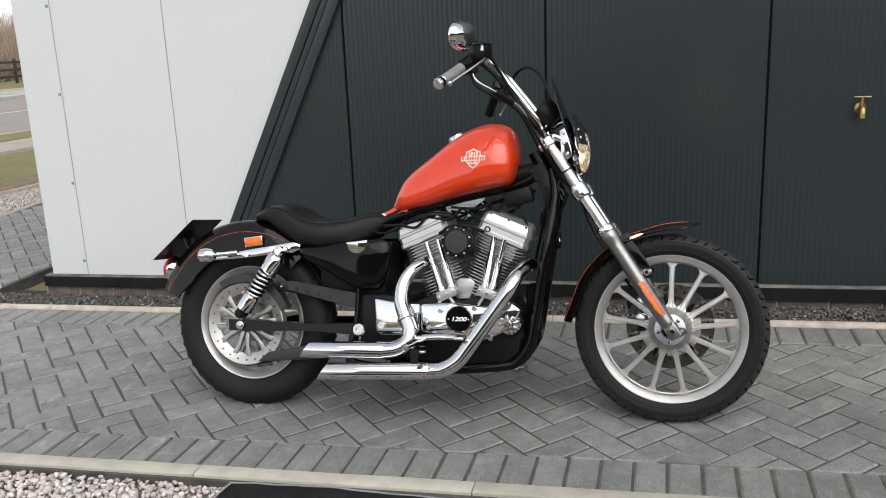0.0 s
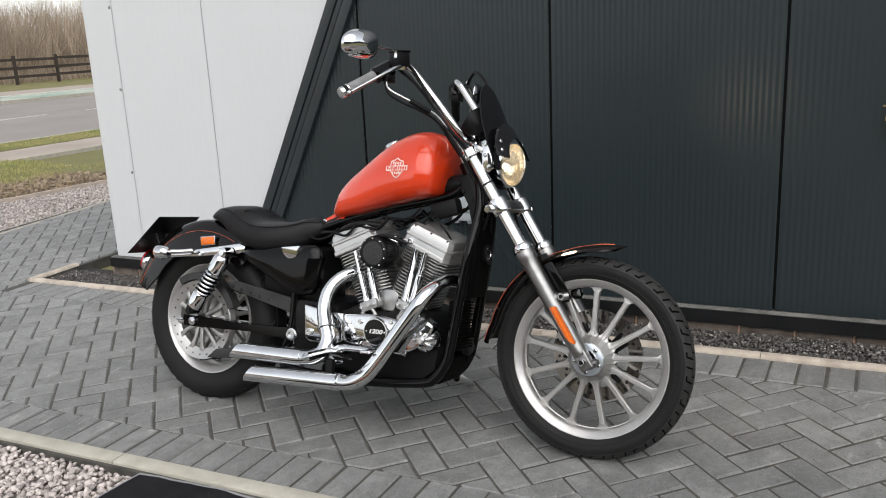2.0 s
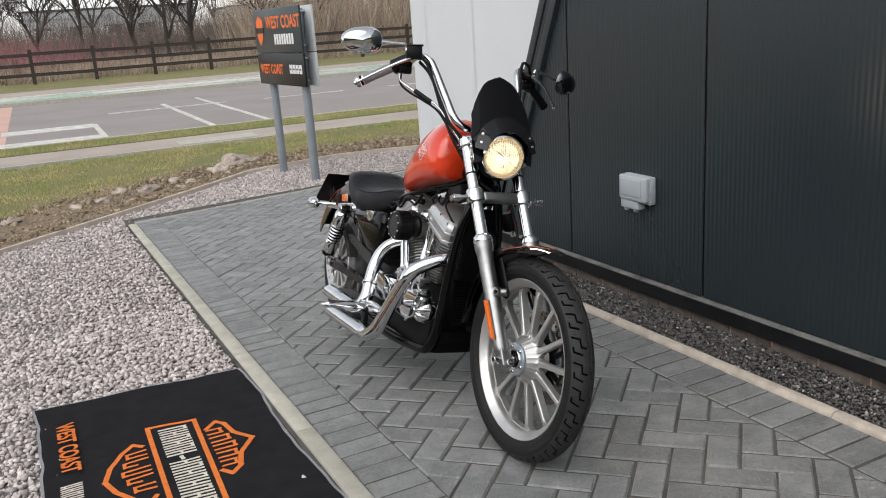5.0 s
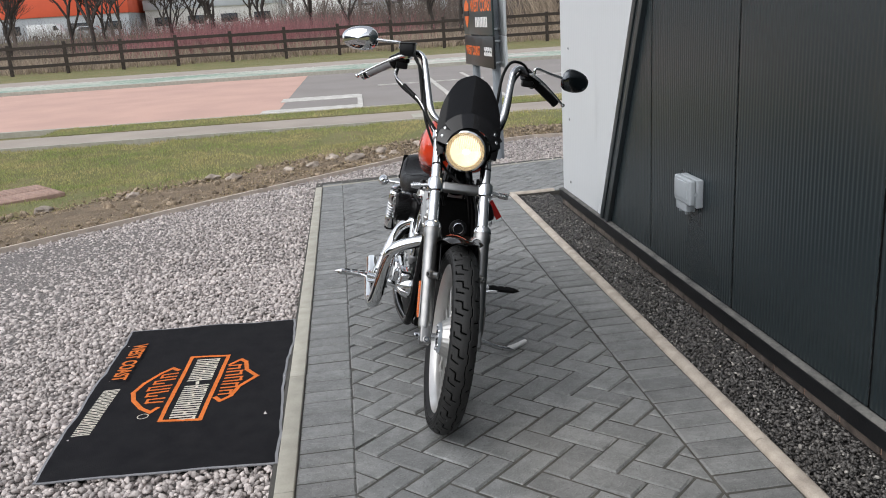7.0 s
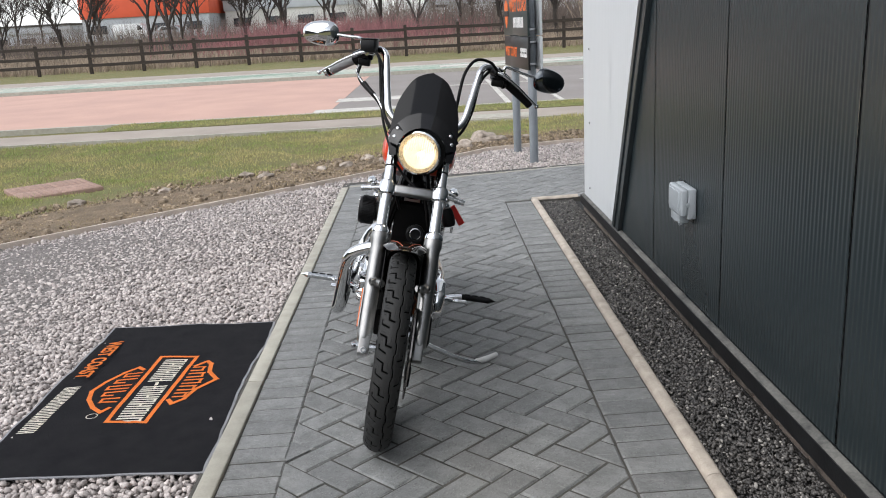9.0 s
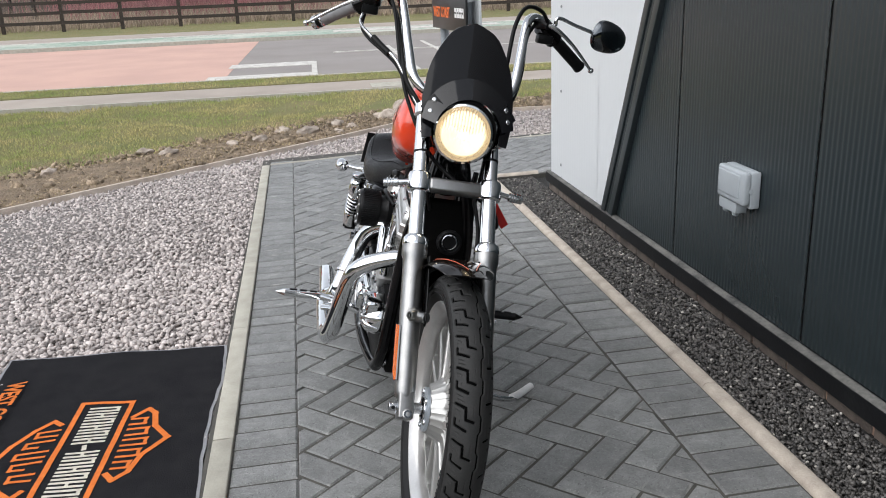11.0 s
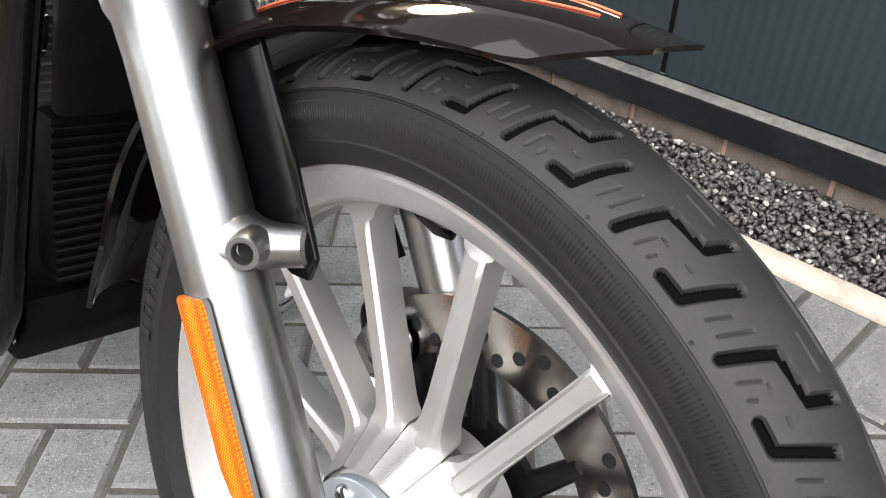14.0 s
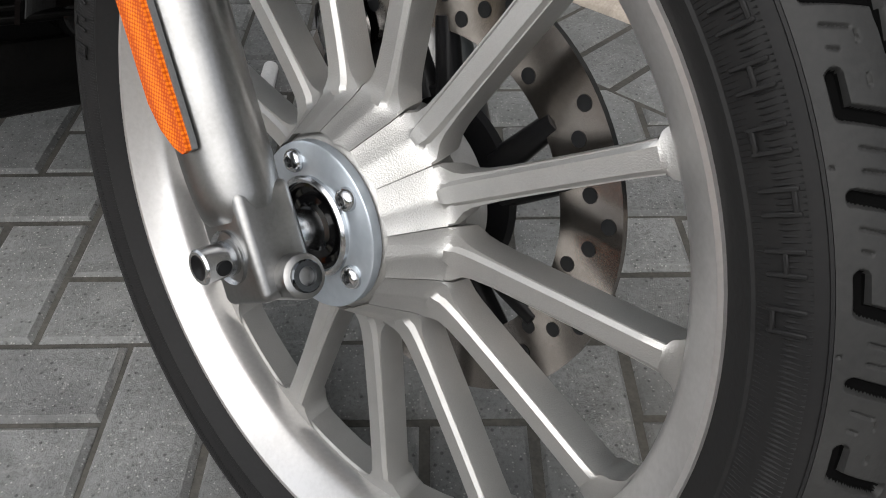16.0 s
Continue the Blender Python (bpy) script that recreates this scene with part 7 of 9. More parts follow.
# exhausts
ex1 = part("exhaust_pipe", tube(B(), [(-0.812, -0.055, 0.532), (-0.838, -0.088, 0.530), (-0.868, -0.124, 0.507), (-0.888, -0.151, 0.466), (-0.890, -0.172, 0.412), (-0.868, -0.192, 0.356), (-0.848, -0.206, 0.312), (-0.857, -0.220, 0.272), (-0.895, -0.229, 0.250), (-0.95, -0.233, 0.244)], [0.023, 0.025, 0.0265, 0.027], 28, 8), CHROME, bike, "upper chrome exhaust pipe")
part("silencer", tube(B(), [(-0.93, -0.2325, 0.245), (-0.94, -0.2325, 0.2448), (-1.22, -0.2335, 0.240)], [0.0275, 0.0295, 0.0295], 32, slash=-38), CHROME, ex1, "slash-cut chrome silencer")
part("mouth", tube(B(), [(-1.15, -0.2334, 0.2412), (-1.216, -0.2335, 0.240)], 0.0265, 28, slash=-38), SILL, ex1)
ex2 = part("exhaust_pipe", tube(B(), [(-0.455, -0.045, 0.530), (-0.462, -0.080, 0.533), (-0.473, -0.125, 0.519), (-0.486, -0.168, 0.497), (-0.499, -0.193, 0.472), (-0.520, -0.205, 0.436), (-0.605, -0.219, 0.312), (-0.650, -0.224, 0.250), (-0.684, -0.230, 0.212), (-0.73, -0.233, 0.186), (-0.79, -0.234, 0.180)], [0.022, 0.024, 0.0265, 0.0275], 28, 8), CHROME, bike, "lower chrome exhaust pipe")
part("silencer", tube(B(), [(-0.77, -0.234, 0.1805), (-0.78, -0.234, 0.180), (-1.155, -0.236, 0.166)], [0.0275, 0.0300, 0.0300], 32, slash=-38), CHROME, ex2, "slash-cut chrome silencer")
part("mouth", tube(B(), [(-1.09, -0.2358, 0.1685), (-1.151, -0.236, 0.166)], 0.027, 28, slash=-38), SILL, ex2)
part("exhaust_bracket", box(B(), (-0.83, -0.215, 0.212), (0.03, 0.02, 0.075), 0.004), BLACK_SATIN, bike)
part("pipe_clamp", lathe(B(), [(0.0285, -0.006), (0.0305, -0.004), (0.0305, 0.004), (0.0285, 0.006)], (-0.866, -0.194, 0.352), (0.45, -0.3, -0.84), 28), CHROME_DULL, ex1)

# frame, both sides
for sy in (-1, 1):
    part("frame_tube", tube(B(), [(-0.385, 0.025 * sy, 0.86), (-0.372, 0.045 * sy, 0.77), (-0.39, 0.075 * sy, 0.64), (-0.412, 0.085 * sy, 0.50), (-0.445, 0.09 * sy, 0.30), (-0.460, 0.092 * sy, 0.252), (-0.490, 0.095 * sy, 0.208), (-0.545, 0.10 * sy, 0.183), (-0.80, 0.115 * sy, 0.164), (-1.07, 0.115 * sy, 0.172), (-1.10, 0.112 * sy, 0.22), (-1.07, 0.105 * sy, 0.35), (-1.06, 0.10 * sy, 0.60)], 0.0172, 18, 6), BLACK_GLOSS, bike, "black frame tube")
    part("frame_tube", tube(B(), [(-0.42, 0.02 * sy, 0.865), (-0.50, 0.025 * sy, 0.81), (-0.75, 0.03 * sy, 0.755), (-0.97, 0.04 * sy, 0.69), (-1.10, 0.07 * sy, 0.63), (-1.30, 0.10 * sy, 0.605)], 0.013, 16, 6), BLACK_GLOSS, bike, "black frame tube")
    part("neck_gusset", prism(B(), [(-0.465, 0.86), (-0.42, 0.885), (-0.385, 0.83), (-0.37, 0.76), (-0.40, 0.70), (-0.42, 0.78)], 0.028 * sy, 0.036 * sy, 0.002), BLACK_SATIN, bike)
    for x, z in ((-0.455, 0.852), (-0.438, 0.825), (-0.405, 0.80)):
        bolt((x, 0.038 * sy, z), (0, sy, 0), 0.0045, 0.005, BLACK_GLOSS, bike, True)
# near-black with hardly any gloss, for parts between the frame tubes
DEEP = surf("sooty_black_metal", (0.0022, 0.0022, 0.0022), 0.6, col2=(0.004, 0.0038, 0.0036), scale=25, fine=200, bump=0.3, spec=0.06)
# panel added to darken the space ahead of the front cylinder
shield = part("front_shield", prism(B(), [(-0.425, 0.47), (-0.400, 0.47), (-0.378, 0.60), (-0.372, 0.72), (-0.392, 0.73), (-0.408, 0.61)], -0.055, 0.075, 0.006), DEEP, bike, "plain black panel added to darken the space between the frame tubes")
horn = part("horn", lathe(B(), [(0.0, 0.0), (0.030, 0.0), (0.034, 0.006), (0.034, 0.018), (0.027, 0.021), (0.024, 0.014), (0.0, 0.012)], (-0.385, 0.028, 0.615), (1, 0, 0.1), 36), BLACK_SATIN, bike, "round black horn")
part("horn_ring", lathe(B(), [(0.020, 0.0), (0.021, 0.003), (0.018, 0.004), (0.017, 0.001)], (-0.372, 0.028, 0.617), (1, 0, 0.1), 30, closed=True), CHROME_DULL, horn)
part("tank_backbone", tube(B(), [(-0.43, 0, 0.86), (-0.70, 0, 0.80), (-1.0, 0, 0.68)], 0.03, 18, 4), BLACK_SATIN, bike)
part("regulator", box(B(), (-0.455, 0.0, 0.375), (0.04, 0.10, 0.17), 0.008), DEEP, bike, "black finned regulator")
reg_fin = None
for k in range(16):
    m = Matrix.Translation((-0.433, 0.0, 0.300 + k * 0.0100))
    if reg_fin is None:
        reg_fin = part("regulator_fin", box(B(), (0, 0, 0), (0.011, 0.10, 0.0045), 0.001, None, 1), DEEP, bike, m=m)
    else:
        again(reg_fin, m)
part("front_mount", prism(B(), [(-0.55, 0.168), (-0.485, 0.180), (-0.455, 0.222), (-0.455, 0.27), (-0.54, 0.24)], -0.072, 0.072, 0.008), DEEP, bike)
for x, z in ((-0.512, 0.200), (-0.485, 0.214), (-0.535, 0.215), (-0.497, 0.238)):
    bolt((x, -0.074, z), (0, -1, 0), 0.007, 0.008, CHROME_DULL, bike, True)
part("ignition_coil", box(B(), (-0.50, -0.035, 0.765), (0.10, 0.05, 0.055), 0.010, Matrix.Rotation(radians(-14), 3, "Y")), BLACK_PLASTIC, bike)
part("battery_box", box(B(), (-1.10, 0, 0.50), (0.26, 0.18, 0.22), 0.02), BLACK_PLASTIC, bike)
part("gearbox", box(B(), (-0.97, 0, 0.33), (0.20, 0.24, 0.20), 0.03), BLACK_SATIN, bike)
part("primary_cover", prism(B(), [(-1.02, 0.22), (-0.58, 0.20), (-0.50, 0.28), (-0.52, 0.37), (-0.60, 0.40), (-1.0, 0.38)], 0.12, 0.18, 0.02, 3), CHROME, bike, "chrome primary cover")
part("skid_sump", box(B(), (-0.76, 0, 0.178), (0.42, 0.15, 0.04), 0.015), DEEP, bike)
# wires under the tank
rng = random.Random(11)
for k in range(16):
    x0 = -0.46 - 0.03 * k + rng.uniform(-0.02, 0.02)
    y0 = rng.choice((-1, -1, 1)) * rng.uniform(0.055, 0.095)
    z0 = 0.79 - 0.09 * (k / 15) + rng.uniform(-0.02, 0.01)
    pts = [(x0, y0, z0), (x0 - 0.04, y0 * 1.05, z0 - 0.035 + rng.uniform(-0.015, 0.015)), (x0 - 0.10, y0 * 0.95, z0 - 0.045 + rng.uniform(-0.02, 0.02)), (x0 - 0.16, y0 * 0.85, z0 - 0.03 + rng.uniform(-0.03, 0.03))]
    part("wire", tube(B(), pts, rng.choice((0.003, 0.0045, 0.006)), 8, 5), BLACK_PLASTIC, bike)
part("plug_lead", tube(B(), [(-0.52, -0.06, 0.74), (-0.50, -0.085, 0.72), (-0.475, -0.08, 0.69), (-0.46, -0.06, 0.655)], 0.0035, 8, 6), BLACK_PLASTIC, bike, "black plug lead")
part("plug_lead", tube(B(), [(-0.62, -0.05, 0.74), (-0.59, -0.07, 0.725), (-0.56, -0.065, 0.71)], 0.0035, 8, 6), BLACK_PLASTIC, bike, "black plug lead")
part("corrugated_hose", tube(B(), [(-0.74, -0.06, 0.70), (-0.80, -0.085, 0.705), (-0.86, -0.08, 0.69), (-0.92, -0.06, 0.66)], 0.012, 12, 6), BLACK_PLASTIC, bike)
# ignition key with a red tag on the far side
part("ignition_switch", lathe(B(), [(0, 0), (0.016, 0), (0.021, 0.012), (0.024, 0.035), (0.024, 0.060), (0.020, 0.066), (0.010, 0.069), (0, 0.069)], (-0.430, 0.125, 0.715), (0.0, 0.35, -1.0), 28), BLACK_PLASTIC, bike, "black ignition switch")
part("key", box(B(), (-0.424, 0.156, 0.640), (0.004, 0.010, 0.022), 0.001), CHROME_DULL, bike)
part("key_tag", box(B(), (-0.452, 0.168, 0.690), (0.004, 0.024, 0.080), 0.002, Euler((radians(38), 0, radians(12))).to_matrix()), RED_PLASTIC, bike, "red key tag")

# foot pegs, pedal, stand
for sy in (-1, 1):
    b0, b1 = V((-0.808, 0.262 * sy, 0.281)), V((-0.812, 0.406 * sy, 0.280))
    pg = part("foot_peg", tube(B(), [b0, b0.lerp(b1, 0.05), b0.lerp(b1, 0.78), b0.lerp(b1, 0.80), b1], [0.010, 0.0125, 0.0125, 0.0135, 0.001], 20), CHROME if sy < 0 else BLACK_PLASTIC, bike, "pointed chrome foot peg" if sy < 0 else "black rubber foot peg")
    for k in range(3):
        part("rubber_pad", box(B(), b0.lerp(b1, 0.18 + 0.22 * k) + V((0, 0, 0.0125)), (0.010, 0.024, 0.005), 0.002), BLACK_PLASTIC, pg)
    part("peg_mount", tube(B(), [(-0.80, 0.14 * sy, 0.25), (-0.802, 0.2 * sy, 0.268), (-0.808, 0.265 * sy, 0.281)], [0.014, 0.014, 0.012], 14, 3), CHROME, bike)
part("brake_pedal", tube(B(), [(-0.875, -0.20, 0.255), (-0.835, -0.205, 0.276), (-0.79, -0.21, 0.290), (-0.72, -0.212, 0.293), (-0.675, -0.215, 0.293)], [0.009, 0.010, 0.011, 0.010, 0.009], 14, 5), CHROME, bike, "chrome brake pedal")
part("pedal_pad", box(B(), (-0.665, -0.238, 0.296), (0.03, 0.06, 0.012), 0.004), CHROME, bike)
part("pedal_link", tube(B(), [(-0.86, -0.195, 0.262), (-0.83, -0.185, 0.235), (-0.80, -0.18, 0.238)], 0.006, 10, 3), CHROME, bike)
part("shift_lever", tube(B(), [(-0.76, 0.19, 0.27), (-0.68, 0.20, 0.30), (-0.64, 0.215, 0.31), (-0.64, 0.27, 0.312)], 0.008, 12, 4), CHROME, bike)
sd_ = part("side_stand", tube(B(), [(-0.515, 0.115, 0.165), (-0.518, 0.19, 0.142), (-0.53, 0.275, 0.115), (-0.56, 0.335, 0.098), (-0.60, 0.375, 0.094)], [0.012, 0.010, 0.009, 0.009], 14, 5), CHROME, bike, "chrome side stand, folded out")
part("stand_foot", tube(B(), [(-0.572, 0.345, 0.100), (-0.60, 0.375, 0.098), (-0.66, 0.43, 0.104)], [0.010, 0.0125, 0.0115], 12, 4), WHITE_PAINT, sd_)


# ---- the mat on the gravel ----
MAT_BLACK = surf("black_woven_mat", (0.010, 0.010, 0.012), 0.95, col2=(0.024, 0.0235, 0.025), scale=14, fine=420, bump=1.0, dist=0.003, spec=0.05, contrast=0.5)
MAT_EDGE = surf("grey_rubber_edge", (0.24, 0.24, 0.25), 0.7, col2=(0.18, 0.18, 0.19), scale=20)
MAT_ORANGE = surf("orange_mat_pile", (0.72, 0.20, 0.045), 0.95, col2=(0.60, 0.15, 0.03), scale=40, fine=420, bump=1.0, dist=0.003, spec=0.15)
MAT_WHITE = surf("cream_mat_pile", (0.66, 0.62, 0.53), 0.95, col2=(0.54, 0.50, 0.43), scale=40, fine=420, bump=1.0, dist=0.003, spec=0.15)
MA, MB, MC, MD = (-1.435, 1.345), (-1.335, 2.165), (0.135, 2.200), (0.075, 1.400)


def mat_xy(u, v):
    x = (MA[0] * (1 - u) + MD[0] * u) * (1 - v) + (MB[0] * (1 - u) + MC[0] * u) * v
    y = (MA[1] * (1 - u) + MD[1] * u) * (1 - v) + (MB[1] * (1 - u) + MC[1] * u) * v
    w = 0.007 * math.sin(u * 9) * (v < 0.03 or v > 0.97)
    wave = 0.010 * noise.noise((u * 5.0, v * 4.0, 2.5)) + 0.004 * noise.noise((u * 17.0, v * 13.0, 6.5))
    mx, my = x, y + w
    return mx + wave, my + wave * 1.3


def mat_z(x, y):
    return gz(x, y) - 0.004 + 0.005 * noise.noise((x * 3.1, y * 3.1, 7)) + 0.002 * noise.noise((x * 11, y * 11, 3))


def mat_layer(bm, n, m, u0, u1, v0, v1, lift, thick):
    top, bot = [], []
    for i in range(n + 1):
        a, b = [], []
        for j in range(m + 1):
            x, y = mat_xy(u0 + (u1 - u0) * i / n, v0 + (v1 - v0) * j / m)
            z = mat_z(x, y) + lift
            a.append(bm.verts.new((x, y, z)))
            b.append(bm.verts.new((x, y, z - thick)))
        top.append(a)
        bot.append(b)
    for i in range(n):
        for j in range(m):
            bm.faces.new((top[i][j], top[i + 1][j], top[i + 1][j + 1], top[i][j + 1]))
            bm.faces.new((bot[i][j], bot[i][j + 1], bot[i + 1][j + 1], bot[i + 1][j]))
    for i in range(n):
        bm.faces.new((top[i][0], bot[i][0], bot[i + 1][0], top[i + 1][0]))
        bm.faces.new((top[i][m], top[i + 1][m], bot[i + 1][m], bot[i][m]))
    for j in range(m):
        bm.faces.new((top[0][j], top[0][j + 1], bot[0][j + 1], bot[0][j]))
        bm.faces.new((top[n][j], bot[n][j], bot[n][j + 1], top[n][j + 1]))


def strip(pts, w, bm):
    """A printed line of width w through points on the mat."""
    for (x0, y0), (x1, y1) in zip(pts, pts[1:]):
        d = V((x1 - x0, y1 - y0))
        L = d.length
        d /= L
        nrm = V((-d.y, d.x)) * w / 2
        k = max(1, int(L / 0.03))
        for i in range(k):
            a = V((x0, y0)) + d * (L * i / k - (w / 2 if i == 0 else 0))
            b = V((x0, y0)) + d * (L * (i + 1) / k + (w / 2 if i == k - 1 else 0))
            vs = [bm.verts.new((p.x, p.y, mat_z(p.x, p.y) + 0.0035)) for p in (a + nrm, a - nrm, b - nrm, b + nrm)]
            bm.faces.new(vs)


def pieces(bm, name, material, parent):
    """Each loose piece of bm as a part of its own."""
    todo = set(bm.verts)
    while todo:
        seed = next(iter(todo))
        stack, seen = [seed], {seed}
        while stack:
            v = stack.pop()
            for e in v.link_edges:
                o = e.other_vert(v)
                if o not in seen:
                    seen.add(o)
                    stack.append(o)
        todo -= seen
        one = B()
        new_v = {v: one.verts.new(v.co) for v in seen}
        for f in {f for v in seen for f in v.link_faces}:
            one.faces.new([new_v[v] for v in f.verts])
        part(name, one, material, parent)
    bm.free()


def door_mat():
    bm = B()
    mat_layer(bm, 90, 50, 0.006, 0.994, 0.012, 0.988, 0.0015, 0.006)
    mat = part("door_mat", bm, MAT_BLACK)
    tagged(mat, "black woven mat with orange and cream print, lying on gravel", "mat")
    bm = B()
    for u0, u1, v0, v1, n, m in ((0, 0.011, 0, 1, 1, 40), (0.989, 1, 0, 1, 1, 40), (0, 1, 0, 0.018, 60, 1), (0, 1, 0.982, 1, 60, 1)):
        mat_layer(bm, n, m, u0, u1, v0, v1, 0.0008, 0.004)
    part("rubber_edge", bm, MAT_EDGE, mat, "grey rubber edging")
    cx, cy = -0.622, 1.812
    bm = B()
    strip([(-0.945, 1.735), (-0.300, 1.735), (-0.270, 1.888), (-0.915, 1.900), (-0.945, 1.735)], 0.017, bm)
    part("emblem_frame", bm, MAT_ORANGE, mat)
    bm = B()
    strip([(-0.80, 1.925), (-0.845, 1.965), (-0.81, 1.990), (-0.72, 2.005), (-0.635, 2.055), (-0.545, 1.995), (-0.455, 1.975), (-0.415, 1.94), (-0.455, 1.915)], 0.018, bm)
    strip([(-0.81, 1.700), (-0.84, 1.672), (-0.79, 1.63), (-0.70, 1.585), (-0.605, 1.562), (-0.51, 1.588), (-0.43, 1.635), (-0.385, 1.68), (-0.415, 1.70)], 0.018, bm)
    bmesh.ops.remove_doubles(bm, verts=bm.verts, dist=0.0004)
    pieces(bm, "emblem_outline", MAT_ORANGE, mat)
    # lettering of the emblem as plain slanted bars
    bm = B()
    for k in range(15):
        x = -0.885 + k * 0.0415
        if k == 6:
            strip([(x - 0.006, 1.812), (x + 0.012, 1.815)], 0.014, bm)
            continue
        strip([(x - 0.012, 1.772), (x - 0.004, 1.862)], 0.011, bm)
        strip([(x + 0.010, 1.772), (x + 0.018, 1.862)], 0.011, bm)
        if k % 2:
            strip([(x - 0.006, 1.818), (x + 0.012, 1.819)], 0.010, bm)
        else:
            strip([(x - 0.004, 1.860), (x + 0.016, 1.861)], 0.010, bm)
    bmesh.ops.remove_doubles(bm, verts=bm.verts, dist=0.0004)
    pieces(bm, "emblem_bar", MAT_WHITE, mat)
    bm = B()
    for k in range(5):
        x = -0.765 + k * 0.066
        h = (0.045, 0.06, 0.068, 0.06, 0.045)[k]
        strip([(x - 0.018, 1.925), (x - 0.014, 1.925 + h)], 0.012, bm)
        strip([(x + 0.018, 1.925), (x + 0.022, 1.925 + h)], 0.012, bm)
        strip([(x - 0.014, 1.923 + h), (x + 0.020, 1.923 + h)], 0.011, bm)
        x = -0.755 + k * 0.066
        h = (0.06, 0.075, 0.085, 0.075, 0.06)[k]
        strip([(x - 0.018, 1.705), (x - 0.014, 1.705 - h)], 0.012, bm)
        strip([(x - 0.014, 1.705 - h), (x + 0.02, 1.705 - h)], 0.011, bm)
        strip([(x + 0.018, 1.705 - h * (0.5 if k % 2 else 0)), (x + 0.016, 1.705 - h)], 0.012, bm)
    bmesh.ops.remove_doubles(bm, verts=bm.verts, dist=0.0004)
    pieces(bm, "emblem_bar", MAT_ORANGE, mat)
    bm = B()
    for k in range(14):
        x = -0.655 + k * 0.0305
        strip([(x - 0.007, 1.432), (x - 0.005, 1.492)], 0.008, bm)
        strip([(x + 0.007, 1.432), (x + 0.009, 1.492)], 0.008, bm)
        strip([(x - 0.006, 1.462 + 0.02 * (k % 3 - 1)), (x + 0.008, 1.462 + 0.02 * (k % 3 - 1))], 0.008, bm)
    part("name_bars", bm, MAT_WHITE, mat)
    t = bpy.data.curves.new("mat_text", "FONT")
    t.body, t.size, t.extrude, t.offset = "WEST COAST", 0.088, 0.0005, 0.0022
    t.materials.append(MAT_ORANGE)
    o = new("mat_lettering", t)
    o.parent = mat
    o.matrix_basis = Matrix.Translation((-1.165, 1.432, gz(-0.9, 1.46) + 0.0045)) @ Euler((math.atan(0.02), -math.atan(0.022), radians(1.0))).to_matrix().to_4x4() @ Matrix.Diagonal((0.80, 0.98, 1, 1))
    bm = B()
    ring = [(-0.355 + 0.02 * math.cos(a), 1.66 + 0.02 * math.sin(a)) for a in np.linspace(0, 2 * math.pi, 17)]
    strip(ring, 0.004, bm)
    part("small_ring", bm, MAT_WHITE, mat)


door_mat()

# ---- the sign ----
SIGN_DARK = surf("dark_green_sign_panel", (0.022, 0.034, 0.034), 0.35, col2=(0.03, 0.042, 0.042), scale=5, fine=60)
SIGN_BLACK = surf("black_sign_panel", (0.010, 0.010, 0.010), 0.35, scale=5)
SIGN_GREY = surf("pale_grey_sign_back", (0.50, 0.52, 0.53), 0.45, col2=(0.44, 0.46, 0.47), scale=3)
POST_GREY = surf("grey_painted_post", (0.20, 0.22, 0.24), 0.45, col2=(0.17, 0.185, 0.2), scale=6, fine=90)
SIGN_OR = surf("orange_sign_print", (0.78, 0.16, 0.03), 0.5)


